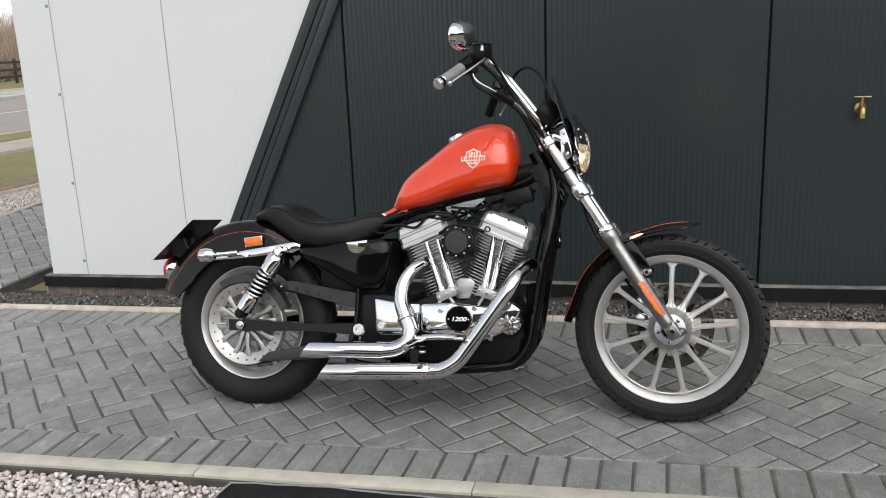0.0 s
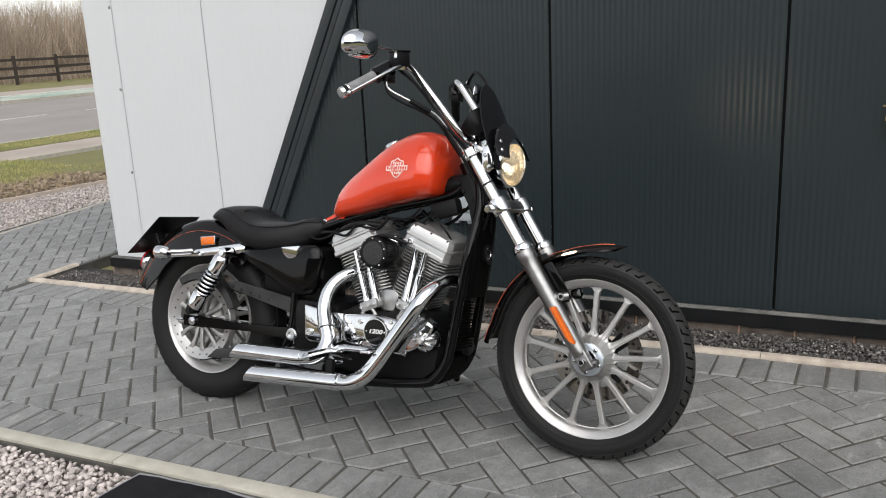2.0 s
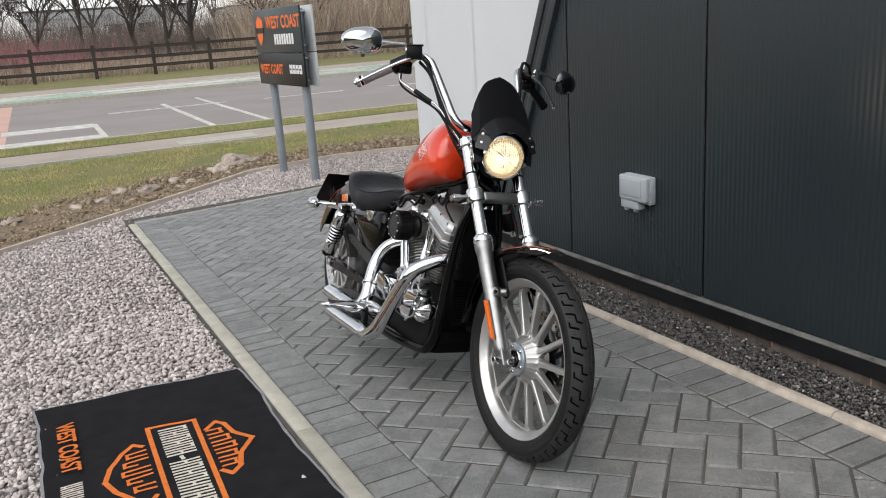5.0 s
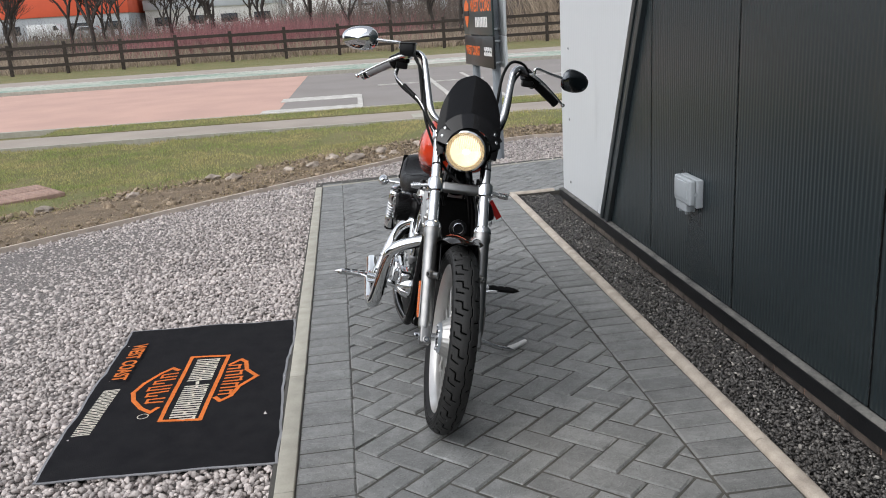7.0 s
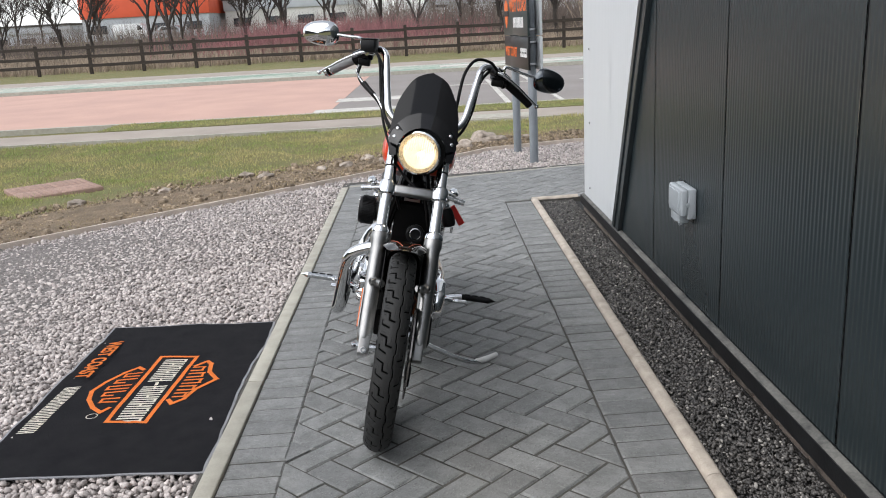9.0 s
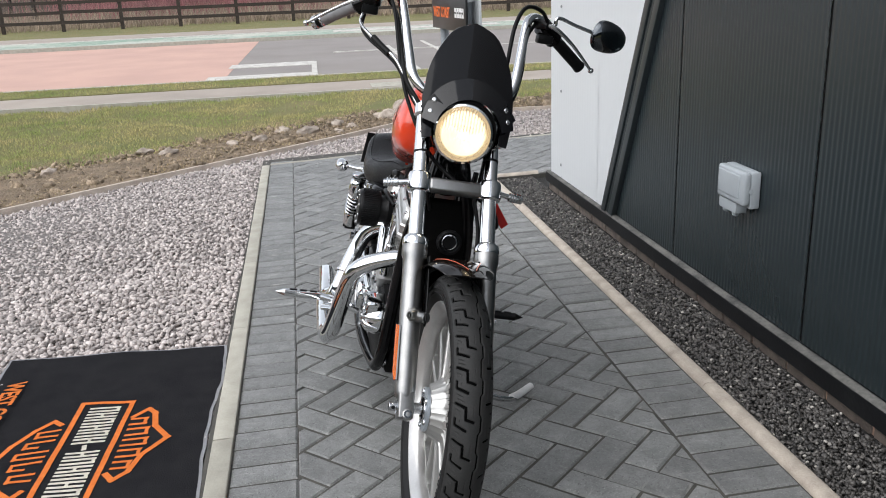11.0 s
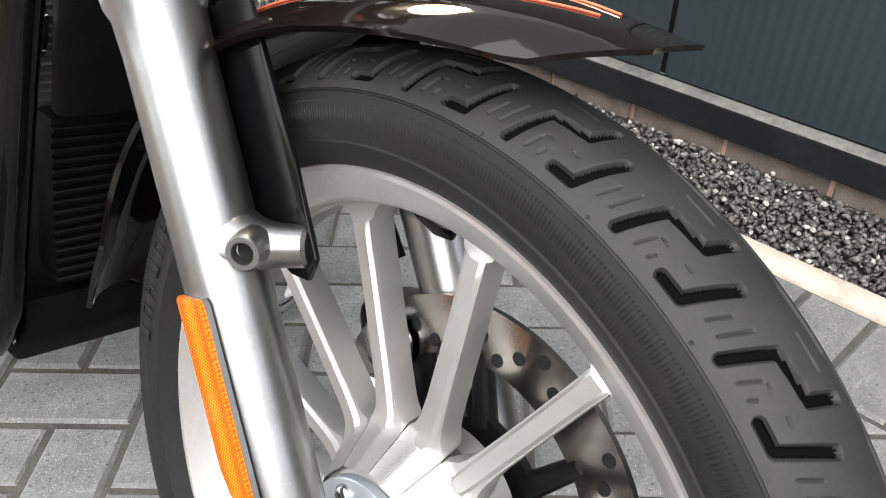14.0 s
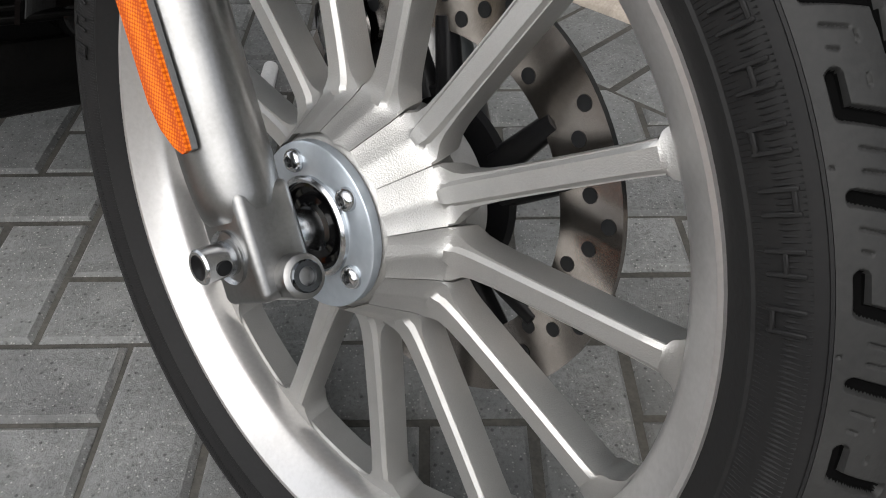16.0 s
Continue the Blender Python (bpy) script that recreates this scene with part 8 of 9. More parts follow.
def road_sign():
    base = Matrix.Translation((-6.40, 3.93, -0.13)) @ Matrix.Rotation(radians(5.0), 4, "Z")
    o = thing("sign_board", "twin-post dealer sign with dark panels standing in gravel", "sign", base)
    for x in (0.44, -0.47):
        part("post", lathe(B(), [(0.043, -0.2), (0.043, 1.66), (0.038, 1.668), (0, 1.668)], (x, 0, 0), (0, 0, 1), 24), POST_GREY, o, "grey steel post")
    for yy, side in ((-0.062, "front"), (0.062, "back")):
        up = part("panel", box(B(), (-0.02, yy, 1.475), (1.30, 0.022, 0.43), 0.004), [SIGN_DARK if yy < 0 else SIGN_GREY], o, "dark green upper panel" if yy < 0 else "pale grey back panel")
        lo = part("panel", box(B(), (-0.02, yy, 1.095), (1.30, 0.022, 0.315), 0.004), [SIGN_BLACK if yy < 0 else SIGN_GREY], o, "black lower panel" if yy < 0 else "pale grey back panel")
    for z in (1.64, 1.32, 1.2, 0.99):
        for x in (0.44, -0.47):
            part("bracket", box(B(), (x, 0, z), (0.10, 0.105, 0.022), 0.003), CHROME_DULL, o)
    y = -0.0745
    for body, x, z, size, sx in (("WEST COAST", -0.30, 1.50, 0.165, 0.92), ("WEST COAST", -0.60, 1.05, 0.135, 0.80)):
        t = bpy.data.curves.new("sign_text", "FONT")
        t.body, t.size, t.extrude, t.offset = body, size, 0.001, 0.003
        t.materials.append(SIGN_OR)
        ob = new("lettering", t)
        ob.parent = o
        ob.matrix_basis = Matrix.Translation((x, y, z)) @ Euler((radians(90), 0, 0)).to_matrix().to_4x4() @ Matrix.Diagonal((sx, 1, 1, 1))
    for k in range(8):
        part("name_bar", box(B(), (-0.07 + k * 0.068, y, 1.39), (0.045, 0.003, 0.10), 0), WHITE_PAINT, o)
    for k in range(4):
        part("name_bar", box(B(), (0.28 + k * 0.085, y, 1.10), (0.066, 0.003, 0.085), 0), WHITE_PAINT, o)
        part("name_bar", box(B(), (0.28 + k * 0.085, y - 0.002, 1.10), (0.04, 0.003, 0.016), 0), SIGN_BLACK, o)
    shield = [(-0.10, 0.10), (0, 0.15), (0.10, 0.10), (0.10, -0.02), (0.06, -0.10), (0, -0.15), (-0.06, -0.10), (-0.10, -0.02)]
    part("emblem", prism(B(), [(-0.50 + a, 1.48 + b) for a, b in shield], y - 0.001, y + 0.004), SIGN_OR, o, "orange shield emblem")
    part("emblem_bar", prism(B(), [(-0.62, 1.455), (-0.38, 1.455), (-0.38, 1.51), (-0.62, 1.51)], y - 0.003, y + 0.002), SIGN_BLACK, o)


road_sign()

# ---- verge, path and road ----
FLAT = -0.155


def slab(name, x0, x1, y0, y1, top, material, label, category, thick=0.25, bevel=0.0):
    bm = box(B(), ((x0 + x1) / 2, (y0 + y1) / 2, top - thick / 2), (abs(x1 - x0), y1 - y0, thick), bevel)
    return tagged(part(name, bm, material), label, category, kind="structure")


slab("footpath", -11.45, -10.25, -120, 120, FLAT + 0.0, FOOTPATH, "pale brown asphalt footpath", "path")
slab("path_edging", -10.25, -10.19, -120, 120, FLAT + 0.012, KERB, "thin concrete path edging", "kerb")
slab("road", -24.0, -12.55, -160, 160, FLAT - 0.055, ASPHALT, "worn grey asphalt road", "road")
slab("red_surfacing", -23.95, -12.6, -160, 1.0, FLAT - 0.051, PINK, "faded red road surfacing", "road", 0.1)
slab("road_kerb", -12.55, -12.42, -120, 120, FLAT + 0.02, KERB, "concrete road kerb", "kerb")
slab("far_kerb", -24.15, -24.0, -160, 160, FLAT + 0.05, KERB, "concrete kerb across the road", "kerb")
slab("cycle_lane", -27.2, -24.15, -160, 160, FLAT + 0.03, GREEN_LANE, "faded green cycle lane", "road")
slab("far_pavement", -30.4, -27.2, -160, 160, FLAT + 0.034, FOOTPATH, "pale far footpath", "path")
for rank, (x0, x1, y0, y1) in enumerate(((-16.1, -15.3, 0.9, 2.55), (-13.75, -13.0, 0.7, 2.55), (-15.9, -12.7, 2.5, 2.6), (-19.5, -12.7, 4.3, 4.4), (-20.6, -12.9, 5.3, 5.38), (-18.2, -18.1, 3.0, 5.6), (-27.15, -26.95, -60, 60), (-26.3, -25.3, 3.2, 8.5))):
    slab("road_marking", x0, x1, y0, y1, FLAT - (0.045 if x0 > -24 else -0.036) + 0.002 * rank, PAINT_W, "worn white road marking", "marking", 0.06)
for k in range(9):
    slab("road_marking", -18.15, -18.05, 6.5 + k * 3.2, 8.5 + k * 3.2, FLAT - 0.046, PAINT_W, "worn white road marking", "marking", 0.06)
slab("pale_slab", -10.95, -10.4, 3.35, 4.5, FLAT + 0.008, KERB, "pale concrete cover slab in the path", "slab", 0.1)


def grass_blades(name, n, fx, hmin, hmax, wid, seed, material, label):
    """Many narrow upright blades as one mesh. fx(rng, n) gives the foot points."""
    rng = np.random.default_rng(seed)
    p = fx(rng, n)
    n = len(p)
    a = rng.uniform(0, 2 * np.pi, n)
    h = rng.uniform(hmin, hmax, n)
    w = wid * rng.uniform(0.6, 1.3, n)
    lean = h[:, None] * rng.normal(0, 0.35, (n, 2))
    s = np.stack([np.cos(a) * w, np.sin(a) * w, np.zeros(n)], 1)
    f = np.stack([-np.sin(a) * w * 0.5, np.cos(a) * w * 0.5, np.zeros(n)], 1)
    tip = p + np.concatenate([lean, h[:, None]], 1)
    v = np.stack([p - s - f, p + s - f, p + 2 * f, tip], 1).reshape(-1, 3)
    base = np.arange(n)[:, None] * 4
    q = np.concatenate([base + np.array([[0, 1, 3]]), base + np.array([[1, 2, 3]]), base + np.array([[2, 0, 3]])], 1).reshape(-1, 3)
    me = bpy.data.meshes.new(name)
    me.vertices.add(len(v))
    me.vertices.foreach_set("co", v.reshape(-1).astype(np.float32))
    me.loops.add(q.size)
    me.loops.foreach_set("vertex_index", q.reshape(-1).astype(np.int32))
    me.polygons.add(len(q))
    me.polygons.foreach_set("loop_start", np.arange(0, q.size, 3, dtype=np.int32))
    me.update()
    me.materials.append(material)
    return tagged(new(name, me), label, name.replace("_", " "), kind="stuff")


def turf_z(x, y):
    z = gz(x, y) - 0.075
    return z + 0.05 * noise.noise((x * 0.8, y * 0.8, 0)) + 0.03 * noise.noise((x * 2.3, y * 2.3, 4)) + 0.06


def soil_far(y):
    return np.interp(y, [-2.6, -1.6, -0.7, 0.2, 0.9, 1.8, 2.5, 3.4, 4.8, 7.5], [-2.6, -3.6, -4.7, -5.75, -6.1, -7.0, -7.2, -7.8, -7.85, -7.4])


def near_turf(rng, n):
    x, y = rng.uniform(-10.15, -3.6, n), rng.uniform(-5, 8, n)
    patch = np.array([noise.noise((a * 1.1, b * 1.1, 2)) + 0.6 * noise.noise((a * 3.2, b * 3.2, 9)) for a, b in zip(x, y)])
    inner = soil_far(y) - x
    k = inner > -0.1 + 0.55 * np.abs(patch) + rng.normal(0, 0.15, n)
    k &= rng.uniform(0, 1, n) < np.clip(0.30 + inner * 0.30 + patch * 2.0, 0.10, 1)
    k |= (rng.uniform(0, 1, n) < 0.10) & (x < np.interp(y, [p[1] for p in GRAVEL_EDGE], [p[0] for p in GRAVEL_EDGE]) - 0.12) & (patch > -0.1)
    x, y = x[k], y[k]
    return np.stack([x, y, [turf_z(a, b) - 0.01 for a, b in zip(x, y)]], 1)


def strip_turf(rng, n):
    x, y = rng.uniform(-12.4, -11.45, n), rng.uniform(-2.6, 12, n)
    return np.stack([x, y, np.full(n, FLAT - 0.01)], 1)


grass_blades("grass", 170000, near_turf, 0.012, 0.052, 0.0058, 21, BLADE, "short green and straw-coloured grass")
slab("verge_strip", -12.42, -11.45, -2.6, 60, FLAT + 0.012, GRASS, "strip of turf beside the road", "grass")
grass_blades("grass_verge", 22000, strip_turf, 0.02, 0.065, 0.008, 22, BLADE, "short grass beside the road")


def soil_straw(rng, n):
    y = rng.uniform(-3, 7.2, n)
    xe = np.interp(y, [p[1] for p in GRAVEL_EDGE], [p[0] for p in GRAVEL_EDGE])
    x = xe - 0.08 + (soil_far(y) - 0.5 - xe) * rng.uniform(0, 1, n)
    keep = np.array([noise.noise((a * 1.7, b * 1.7, 5)) for a, b in zip(x, y)]) + rng.normal(0, 0.2, n) > -0.05
    x, y = x[keep], y[keep]
    return np.stack([x, y, [gz(a, b) + 0.012 for a, b in zip(x, y)]], 1)


grass_blades("straw", 16000, soil_straw, 0.006, 0.028, 0.0065, 23, STRAW, "dead straw and withered grass littering the soil")


def lay_soil():
    rng = np.random.default_rng(31)
    n = 9000
    y = rng.uniform(-3, 7.2, n)
    xe = np.interp(y, [p[1] for p in GRAVEL_EDGE], [p[0] for p in GRAVEL_EDGE])
    xf = soil_far(y) - 0.2
    x = xe - 0.05 + (xf - xe) * rng.uniform(0, 1, n) ** 0.9
    z = np.array([gz(a, b) for a, b in zip(x, y)]) + 0.012 + rng.uniform(-0.006, 0.012, n)
    size = 0.012 * np.exp(rng.normal(0, 0.6, n))
    scatter("soil_clods", np.stack([x, y, z], 1), np.minimum(size, 0.07), CLOD, 0.6, 33, label="crumbled brown soil and small stones", category="soil")
    rock_mat = surf("pale_fieldstone", (0.44, 0.375, 0.315), 0.9, col2=(0.23, 0.19, 0.155), scale=18, fine=160, bump=0.6, rand=0.25)
    for k, (x, y, s) in enumerate(((-7.75, 3.55, 0.14), (-7.35, 3.30, 0.10), (-7.1, 2.75, 0.07), (-6.75, 2.45, 0.085), (-6.9, 2.9, 0.05), (-7.7, 3.75, 0.075), (-7.75, 4.1, 0.05), (-6.5, 2.0, 0.06), (-6.35, 1.75, 0.05), (-6.1, 1.2, 0.07), (-6.3, 0.95, 0.055), (-5.6, 0.3, 0.06), (-7.0, 2.2, 0.06), (-6.6, 2.75, 0.045), (-5.2, -0.4, 0.06))):
        bm = B()
        bmesh.ops.create_icosphere(bm, subdivisions=3, radius=s)
        for v in bm.verts:
            v.co *= 1 + 0.6 * noise.noise(v.co / s * 1.3 + V((k * 3.3, 0, 0))) + 0.1 * noise.noise(v.co / s * 3 + V((k, 0, 0)))
            v.co.z *= 0.62
            v.co.x *= 1.25
        o = part("rock", bm, rock_mat, sharp=50, m=Matrix.Translation((x, y, gz(x, y) + 0.012 + s * 0.22)) @ Matrix.Rotation(k * 1.7, 4, "Z"))
        tagged(o, "pale weathered stone lying on bare soil", "rock", "stones on the soil")


lay_soil()
# thin edging between chippings and soil
edging = None
for i, ((x0, y0), (x1, y1)) in enumerate(zip(GRAVEL_EDGE, GRAVEL_EDGE[1:])):
    bm = B()
    d = V((x1 - x0, y1 - y0)).normalized()
    n_ = V((-d.y, d.x)) * 0.014
    pts = [(x0 + n_.x, y0 + n_.y), (x0 - n_.x, y0 - n_.y), (x1 - n_.x, y1 - n_.y), (x1 + n_.x, y1 + n_.y)]
    prism(bm, pts, -0.12, 0.020, axis="z")
    for v in bm.verts:
        v.co.z += gz(v.co.x, v.co.y)
    if edging is None:
        edging = tagged(part("edging", bm, EDGE), "thin pale edging between gravel and soil", "kerb", kind="structure")
    else:
        part("edging_strip", bm, EDGE, edging)
# ribbed red access cover in the turf
cov = thing("access_cover", "ribbed reddish tactile slabs set in turf", "slab", Matrix.Translation((-6.35, -1.12, turf_z(-6.35, -1.12) + 0.015)) @ Matrix.Rotation(radians(38), 4, "Z"))
TILE_RED = surf("faded_red_concrete", (0.36, 0.24, 0.19), 0.9, col2=(0.28, 0.19, 0.155), scale=10, fine=120, bump=0.5, rand=0.1)
for i in range(2):
    for j in range(2):
        sl = part("slab", box(B(), ((i - 0.5) * 0.405, (j - 0.5) * 0.405, 0), (0.398, 0.398, 0.06), 0.006), TILE_RED, cov)
        for k in range(6):
            part("rib", box(B(), ((i - 0.5) * 0.405, (j - 0.5) * 0.405 + (k - 2.5) * 0.062, 0.031), (0.36, 0.03, 0.010), 0.004), TILE_RED, sl)

# ---- fence, scrub, trees and buildings beyond the road ----
FENCE_W = surf("dark_stained_fence_timber", (0.045, 0.034, 0.026), 0.85, col2=(0.028, 0.022, 0.018), scale=8, fine=60, bump=0.4, stretch=(1, 0.1, 1))
DRY = surf("dry_winter_stems", (0.31, 0.245, 0.175), 0.95, col2=(0.19, 0.148, 0.112), scale=0.4, fine=4, island=0.4)
DRY_DARK = surf("dark_bare_twigs", (0.15, 0.115, 0.095), 0.95, col2=(0.085, 0.068, 0.058), scale=0.4, fine=4, island=0.4)
DRY_RED = surf("red_dogwood_stems", (0.29, 0.115, 0.12), 0.95, col2=(0.20, 0.10, 0.10), scale=0.6, fine=4, island=0.4)
BARK = surf("bare_tree_bark", (0.062, 0.051, 0.044), 0.95, col2=(0.036, 0.030, 0.027), scale=6, fine=40, bump=0.5)


def timber_fence():
    o = thing("fence", "dark stained three-rail timber fence beyond the road", "fence", Matrix.Translation((-39, 0, -0.1)))
    post = finish(box(B(), (0, 0, 0.55), (0.13, 0.15, 1.5), 0.015, None, 1), FENCE_W, "fence_post")
    rail = finish(box(B(), (0.085, 0, 0), (0.045, 2.52, 0.14), 0.008, None, 1), FENCE_W, "rail")
    rng = random.Random(4)
    for k in range(-18, 20):
        y = -0.8 + k * 2.53
        p = new("fence_post", post)
        p.parent = o
        p.matrix_basis = Matrix.Translation((0, y, rng.uniform(-0.03, 0.05)))
        for z in (0.28, 0.70, 1.13):
            r = new("rail", rail)
            r.parent = o
            r.matrix_basis = Matrix.Translation((0, y + 1.265, z + rng.uniform(-0.02, 0.02))) @ Matrix.Rotation(rng.uniform(-0.008, 0.008), 4, "X")


timber_fence()


def scrub_low(rng, n):
    x, y = rng.uniform(-52, -40.2, n), rng.uniform(-60, 45, n)
    return np.stack([x, y, np.full(n, FLAT - 0.1)], 1)


def scrub_tall(rng, n):
    x, y = rng.uniform(-56, -43, n), 13 + 50 * rng.uniform(0, 1, n) ** 0.8
    return np.stack([x, y, np.full(n, FLAT - 0.1)], 1)


def scrub_red(rng, n):
    x, y = rng.uniform(-50, -45, n), rng.normal(-3.0, 3.4, n)
    return np.stack([x, y, np.full(n, FLAT - 0.1)], 1)


def scrub_far(rng, n):
    x, y = rng.uniform(-74, -57, n), rng.uniform(-75, 18, n)
    z = FLAT + 1.4 * np.clip((-52 - x) / 40, 0, 1) - 0.1
    return np.stack([x, y, z], 1)


def scrub_north(rng, n):
    x, y = rng.uniform(-74, -57, n), rng.uniform(-3, 22, n)
    z = FLAT + 1.4 * np.clip((-52 - x) / 40, 0, 1) - 0.1
    return np.stack([x, y, z], 1)


def scrub_mid(rng, n):
    x, y = rng.uniform(-58, -46, n), rng.uniform(-45, 16, n)
    return np.stack([x, y, np.full(n, FLAT - 0.1)], 1)


grass_blades("scrub", 26000, scrub_low, 0.4, 1.15, 0.022, 41, DRY, "dry brown winter scrub behind the fence")
grass_blades("thicket", 22000, scrub_tall, 1.6, 6.0, 0.026, 42, DRY, "tall bare brown thicket behind the fence")
grass_blades("dogwood", 5000, scrub_red, 1.2, 2.35, 0.02, 43, DRY_RED, "dark red dogwood stems behind the fence")
grass_blades("twiggy_bank", 14000, scrub_far, 0.7, 2.8, 0.02, 45, DRY_DARK, "hazy bank of bare brown twigs beyond the scrub")
grass_blades("tall_twigs", 4200, scrub_north, 1.5, 4.6, 0.02, 46, DRY_DARK, "tall hazy bare twigs beyond the scrub")
grass_blades("brush", 5000, scrub_mid, 0.6, 1.7, 0.018, 44, DRY_DARK, "thin bare brush behind the fence")


def bare_tree(name, seed, height):
    rng = random.Random(seed)
    o = thing("tree", "bare winter tree with many thin branches", "tree", group="row of bare trees")
    trunk, crown = B(), B()

    def grow(p, d, L, r, depth):
        mid = p + d * L * 0.5 + V((rng.uniform(-1, 1), rng.uniform(-1, 1), 0)) * L * 0.06
        end = p + d * L
        tube(trunk if depth == 0 else crown, [p, mid, end], [r, r * 0.8, r * 0.6], 6 if depth < 2 else 3)
        if depth >= 5:
            return
        for k in range(4 if depth < 3 else 3):
            ax = V((rng.uniform(-1, 1), rng.uniform(-1, 1), rng.uniform(-0.2, 0.3))).normalized()
            nd = (d + ax * rng.uniform(0.45, 0.85) + V((0, 0, 0.12))).normalized()
            st = p.lerp(end, rng.uniform(0.55, 1.0))
            grow(st, nd, L * rng.uniform(0.55, 0.78), r * rng.uniform(0.48, 0.65), depth + 1)

    grow(V((0, 0, -0.2)), V((rng.uniform(-.06, .06), rng.uniform(-.06, .06), 1)).normalized(), height * 0.30, height * 0.0135, 0)
    part("trunk", trunk, BARK, o)
    part("crown", crown, BARK, o)
    return o


kinds = [bare_tree("tree", 100 + k, 8.0 + 0.9 * k) for k in range(4)]
spots = [(-47, -18.1), (-47.5, -16.7), (-48, -13.4), (-47, -11.9), (-49, -8.0), (-48, -5.4), (-50, -2.9), (-51, -0.2), (-48, 2.2), (-48, 7.0), (-47, 8.8), (-49, 10.5), (-47, 14.4), (-48, 17.6), (-49, 22), (-50, 27), (-48, -22), (-49, -27), (-52, 33), (-60, 5), (-60, 12), (-62, -9), (-61, -15)]
far = random.Random(77)
spots += [(far.uniform(-92, -64), -44 + 3.1 * k + far.uniform(-1, 1)) for k in range(28)]
spots += [(far.uniform(-88, -70), -64 + 1.5 * k + far.uniform(-0.6, 0.6)) for k in range(18)]
for k, (x, y) in enumerate(spots):
    m = Matrix.Translation((x, y, FLAT + 1.4 * min(max((-52 - x) / 40, 0), 1))) @ Matrix.Rotation(k * 2.1, 4, "Z")
    if k < 4:
        kinds[k].matrix_basis = m
    else:
        copy_thing(kinds[k % 4], m)

SHED_OR = surf("orange_red_cladding", (0.62, 0.10, 0.045), 0.6, col2=(0.55, 0.09, 0.04), scale=0.5)
SHED_GREY = surf("pale_grey_cladding", (0.42, 0.44, 0.47), 0.6, col2=(0.36, 0.38, 0.41), scale=0.4)
SHED_WHITE = surf("off_white_render", (0.60, 0.59, 0.57), 0.8, col2=(0.5, 0.49, 0.47), scale=0.4)
ROOF_DK = surf("dark_flat_roof", (0.07, 0.065, 0.062), 0.8)
WIN = surf("dark_window_glass", (0.02, 0.025, 0.03), 0.12)
VAN_W = surf("white_van_paint", (0.70, 0.71, 0.72), 0.25, coat=0.3)
CAR_S = surf("silver_car_paint", (0.40, 0.42, 0.44), 0.25, 0.4, coat=0.3)


def building(name, x, y0, y1, z1, low, high, split, label):
    o = thing(name, label, "building", Matrix.Translation((x, (y0 + y1) / 2, 0)))
    w = y1 - y0
    part("wall", box(B(), (-8, 0, split / 2), (16, w, split), 0), low, o)
    if z1 > split:
        part("upper_wall", box(B(), (-7.9, 0, (split + z1) / 2), (16.3, w + 0.3, z1 - split), 0.05), high, o)
    part("roof", box(B(), (-8, 0, z1 + 0.15), (17, w + 0.8, 0.3), 0.05), ROOF_DK, o)
    n = max(2, int(w / 4.5))
    for k in range(n):
        yy = -w / 2 + w * (k + 0.5) / n
        win = part("window", box(B(), (0.06, yy, split * 0.62), (0.16, w / n * 0.5, split * 0.28), 0.02), WIN, o)
        part("frame", box(B(), (0.1, yy, split * 0.62 - split * 0.16), (0.2, w / n * 0.55, 0.1), 0.02), SHED_WHITE, win)


building("warehouse", -128, -49, -30, 9.5, SHED_GREY, SHED_OR, 4.4, "pale grey warehouse with orange-red upper cladding")
building("office_block", -132, 31, 52, 5.2, SHED_WHITE, SHED_GREY, 4.2, "low off-white building with dark roof")
building("factory", -136, 2, 26, 6.0, SHED_GREY, SHED_GREY, 5.0, "low pale grey industrial building")
building("depot", -150, -95, -60, 4.2, SHED_GREY, SHED_GREY, 3.0, "low pale grey depot building beyond the trees")
building("storage_shed", -134, -29, -9, 6.2, SHED_WHITE, SHED_GREY, 4.6, "off-white storage shed with pale grey upper wall")


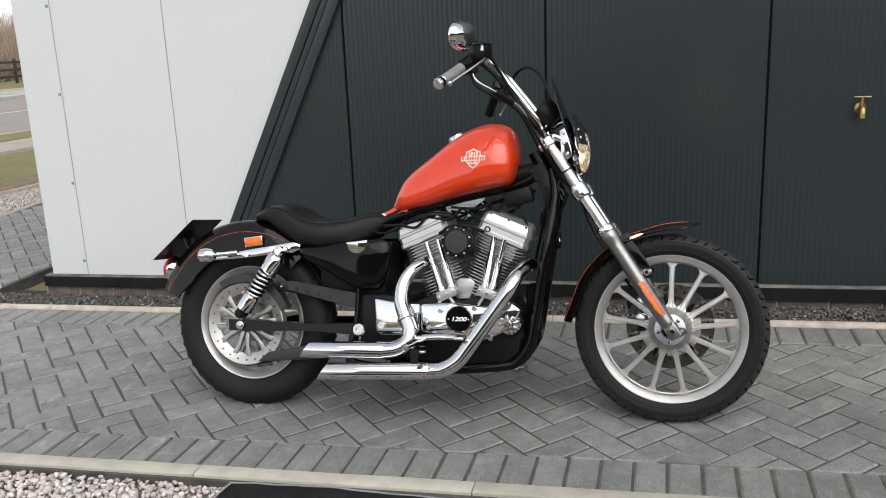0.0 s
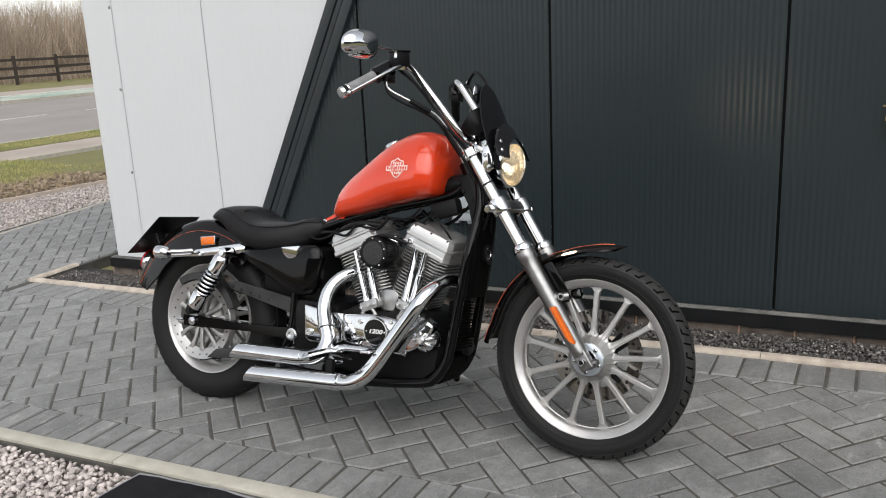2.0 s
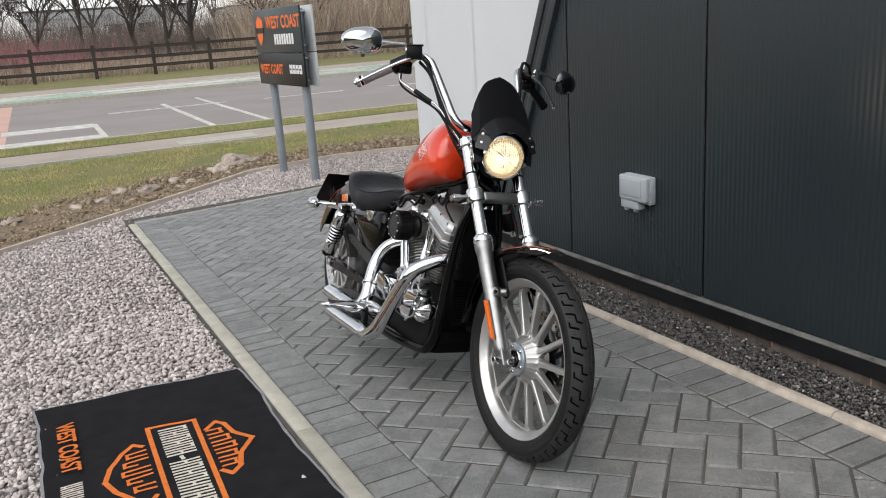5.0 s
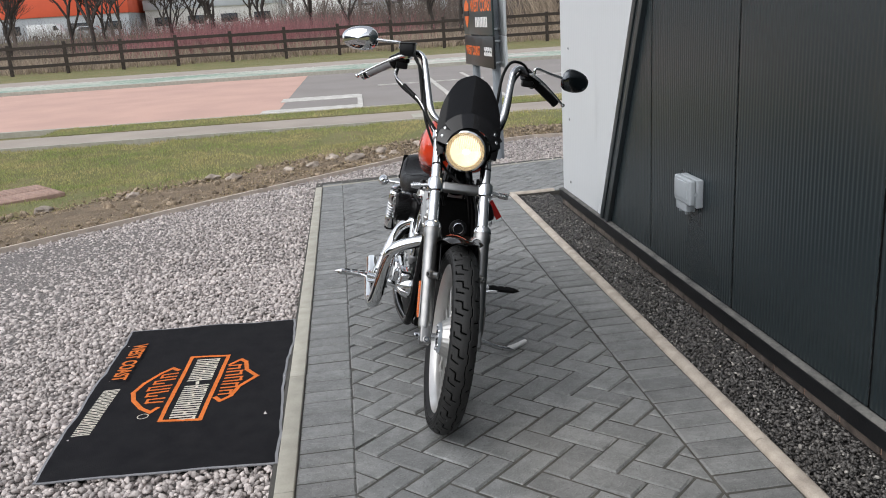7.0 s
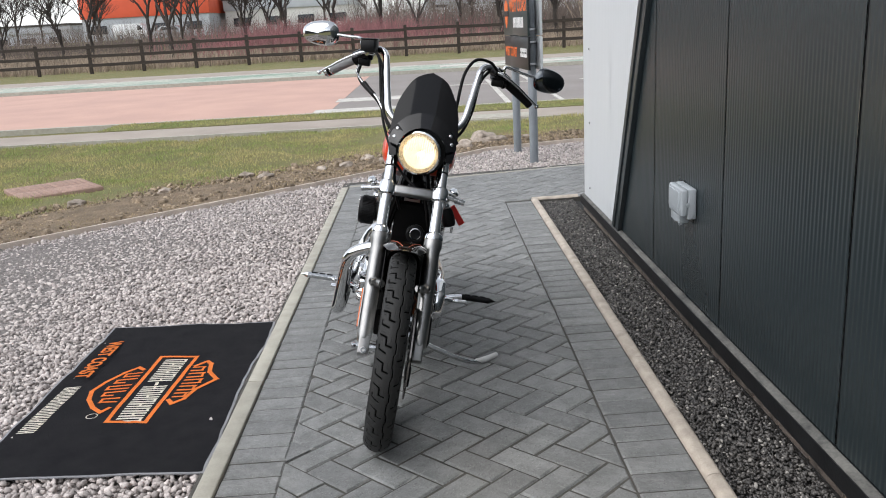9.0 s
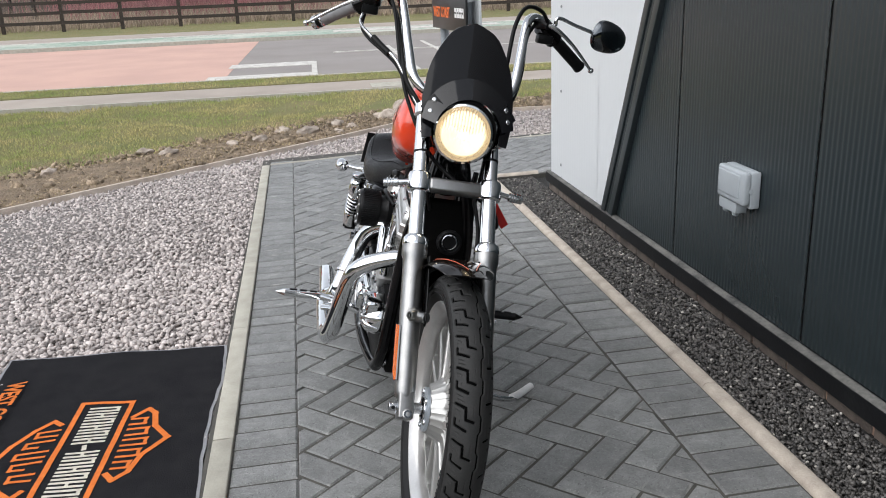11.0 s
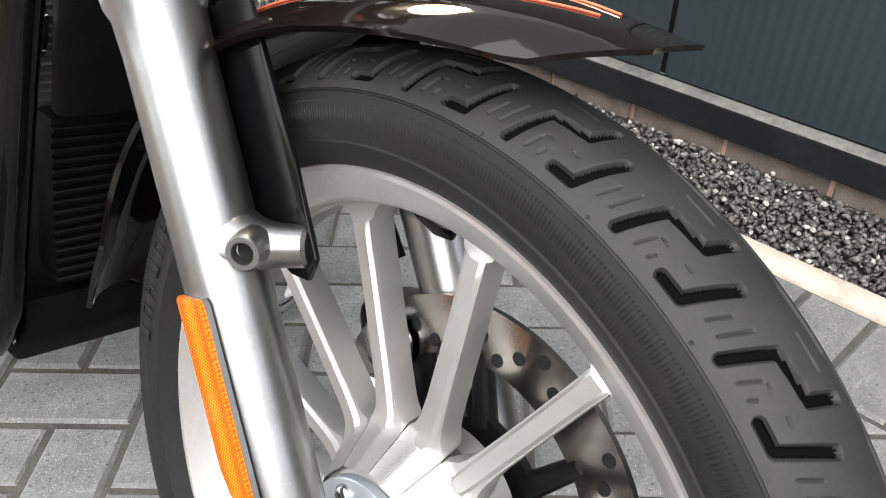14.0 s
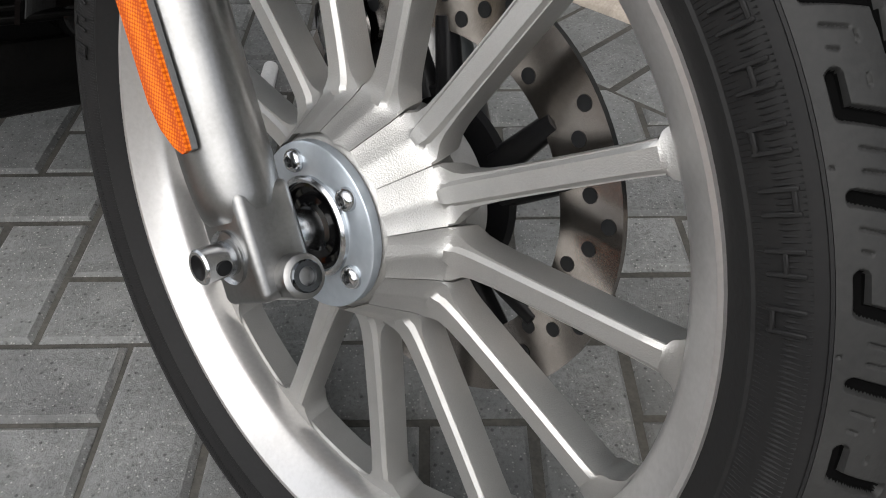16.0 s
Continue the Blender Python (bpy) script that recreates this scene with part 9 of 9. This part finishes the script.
def van(x, y, z, paint, length=4.4, h=1.95, label="white panel van parked beyond the scrub", name="van"):
    o = thing(name, label, name, Matrix.Translation((x, y, z)), group="parked vehicles")
    L = length / 2
    if name == "van":
        side = [(-L, 0.35), (-L, h * 0.97), (-L + 0.1, h), (L * 0.45, h), (L * 0.62, h * 0.9), (L * 0.78, h * 0.58), (L, h * 0.5), (L, 0.35)]
        glass = [(L * 0.40, h * 0.60), (L * 0.42, h * 0.88), (L * 0.56, h * 0.88), (L * 0.70, h * 0.60)]
    else:
        side = [(-L, 0.3), (-L, h * 0.62), (-L * 0.62, h), (L * 0.2, h), (L * 0.5, h * 0.66), (L, h * 0.55), (L, 0.3)]
        glass = [(-L * 0.72, h * 0.66), (-L * 0.58, h * 0.94), (L * 0.18, h * 0.94), (L * 0.40, h * 0.66)]
    bm = prism(B(), [(b, c) for b, c in side], -0.9, 0.9, 0.06, axis="x")
    part("body", bm, paint, o)
    part("side_window", prism(B(), [(b, c) for b, c in glass], 0.88, 0.93, 0.01, axis="x"), WIN, o)
    for yy in (-L * 0.62, L * 0.64):
        wh = part("wheel", lathe(B(), [(0, -0.1), (0.2, -0.1), (0.33, -0.08), (0.34, 0.08), (0.33, 0.1), (0, 0.1)], (0.85, yy, 0.33), (1, 0, 0), 20), RUBBER, o)
        part("rim", lathe(B(), [(0, 0.11), (0.18, 0.11), (0.19, 0.1)], (0.85, yy, 0.33), (1, 0, 0), 16), SHED_GREY, wh)
    return o


van(-108, -34.8, 1.16, VAN_W)
van(-108, -29.6, 1.16, CAR_S, 4.3, 1.45, "silver car parked beyond the scrub", "car")
van(-108, 10.0, 1.16, VAN_W)
van(-110, 19.5, 1.16, VAN_W)
van(-110, 24.0, 1.16, CAR_S, 4.3, 1.45, "silver car parked beyond the scrub", "car")
van(-112, 4.0, 1.16, VAN_W, 4.4, 1.9)

# the lit headlamp's beam
beam = new("headlamp_beam", bpy.data.lights.new("headlamp_beam", "SPOT"))
beam.data.energy, beam.data.color, beam.data.spot_size, beam.data.spot_blend, beam.data.shadow_soft_size = 9.0, (1.0, 0.80, 0.55), radians(165), 1.0, 0.05
beam.matrix_world = BIKE @ look((LX + 0.075, LY, LZ), (LX + 1.0, LY, LZ - 0.06))

lay_kerbs()
lay_gravel()
lay_pavers()
lay_bricks()
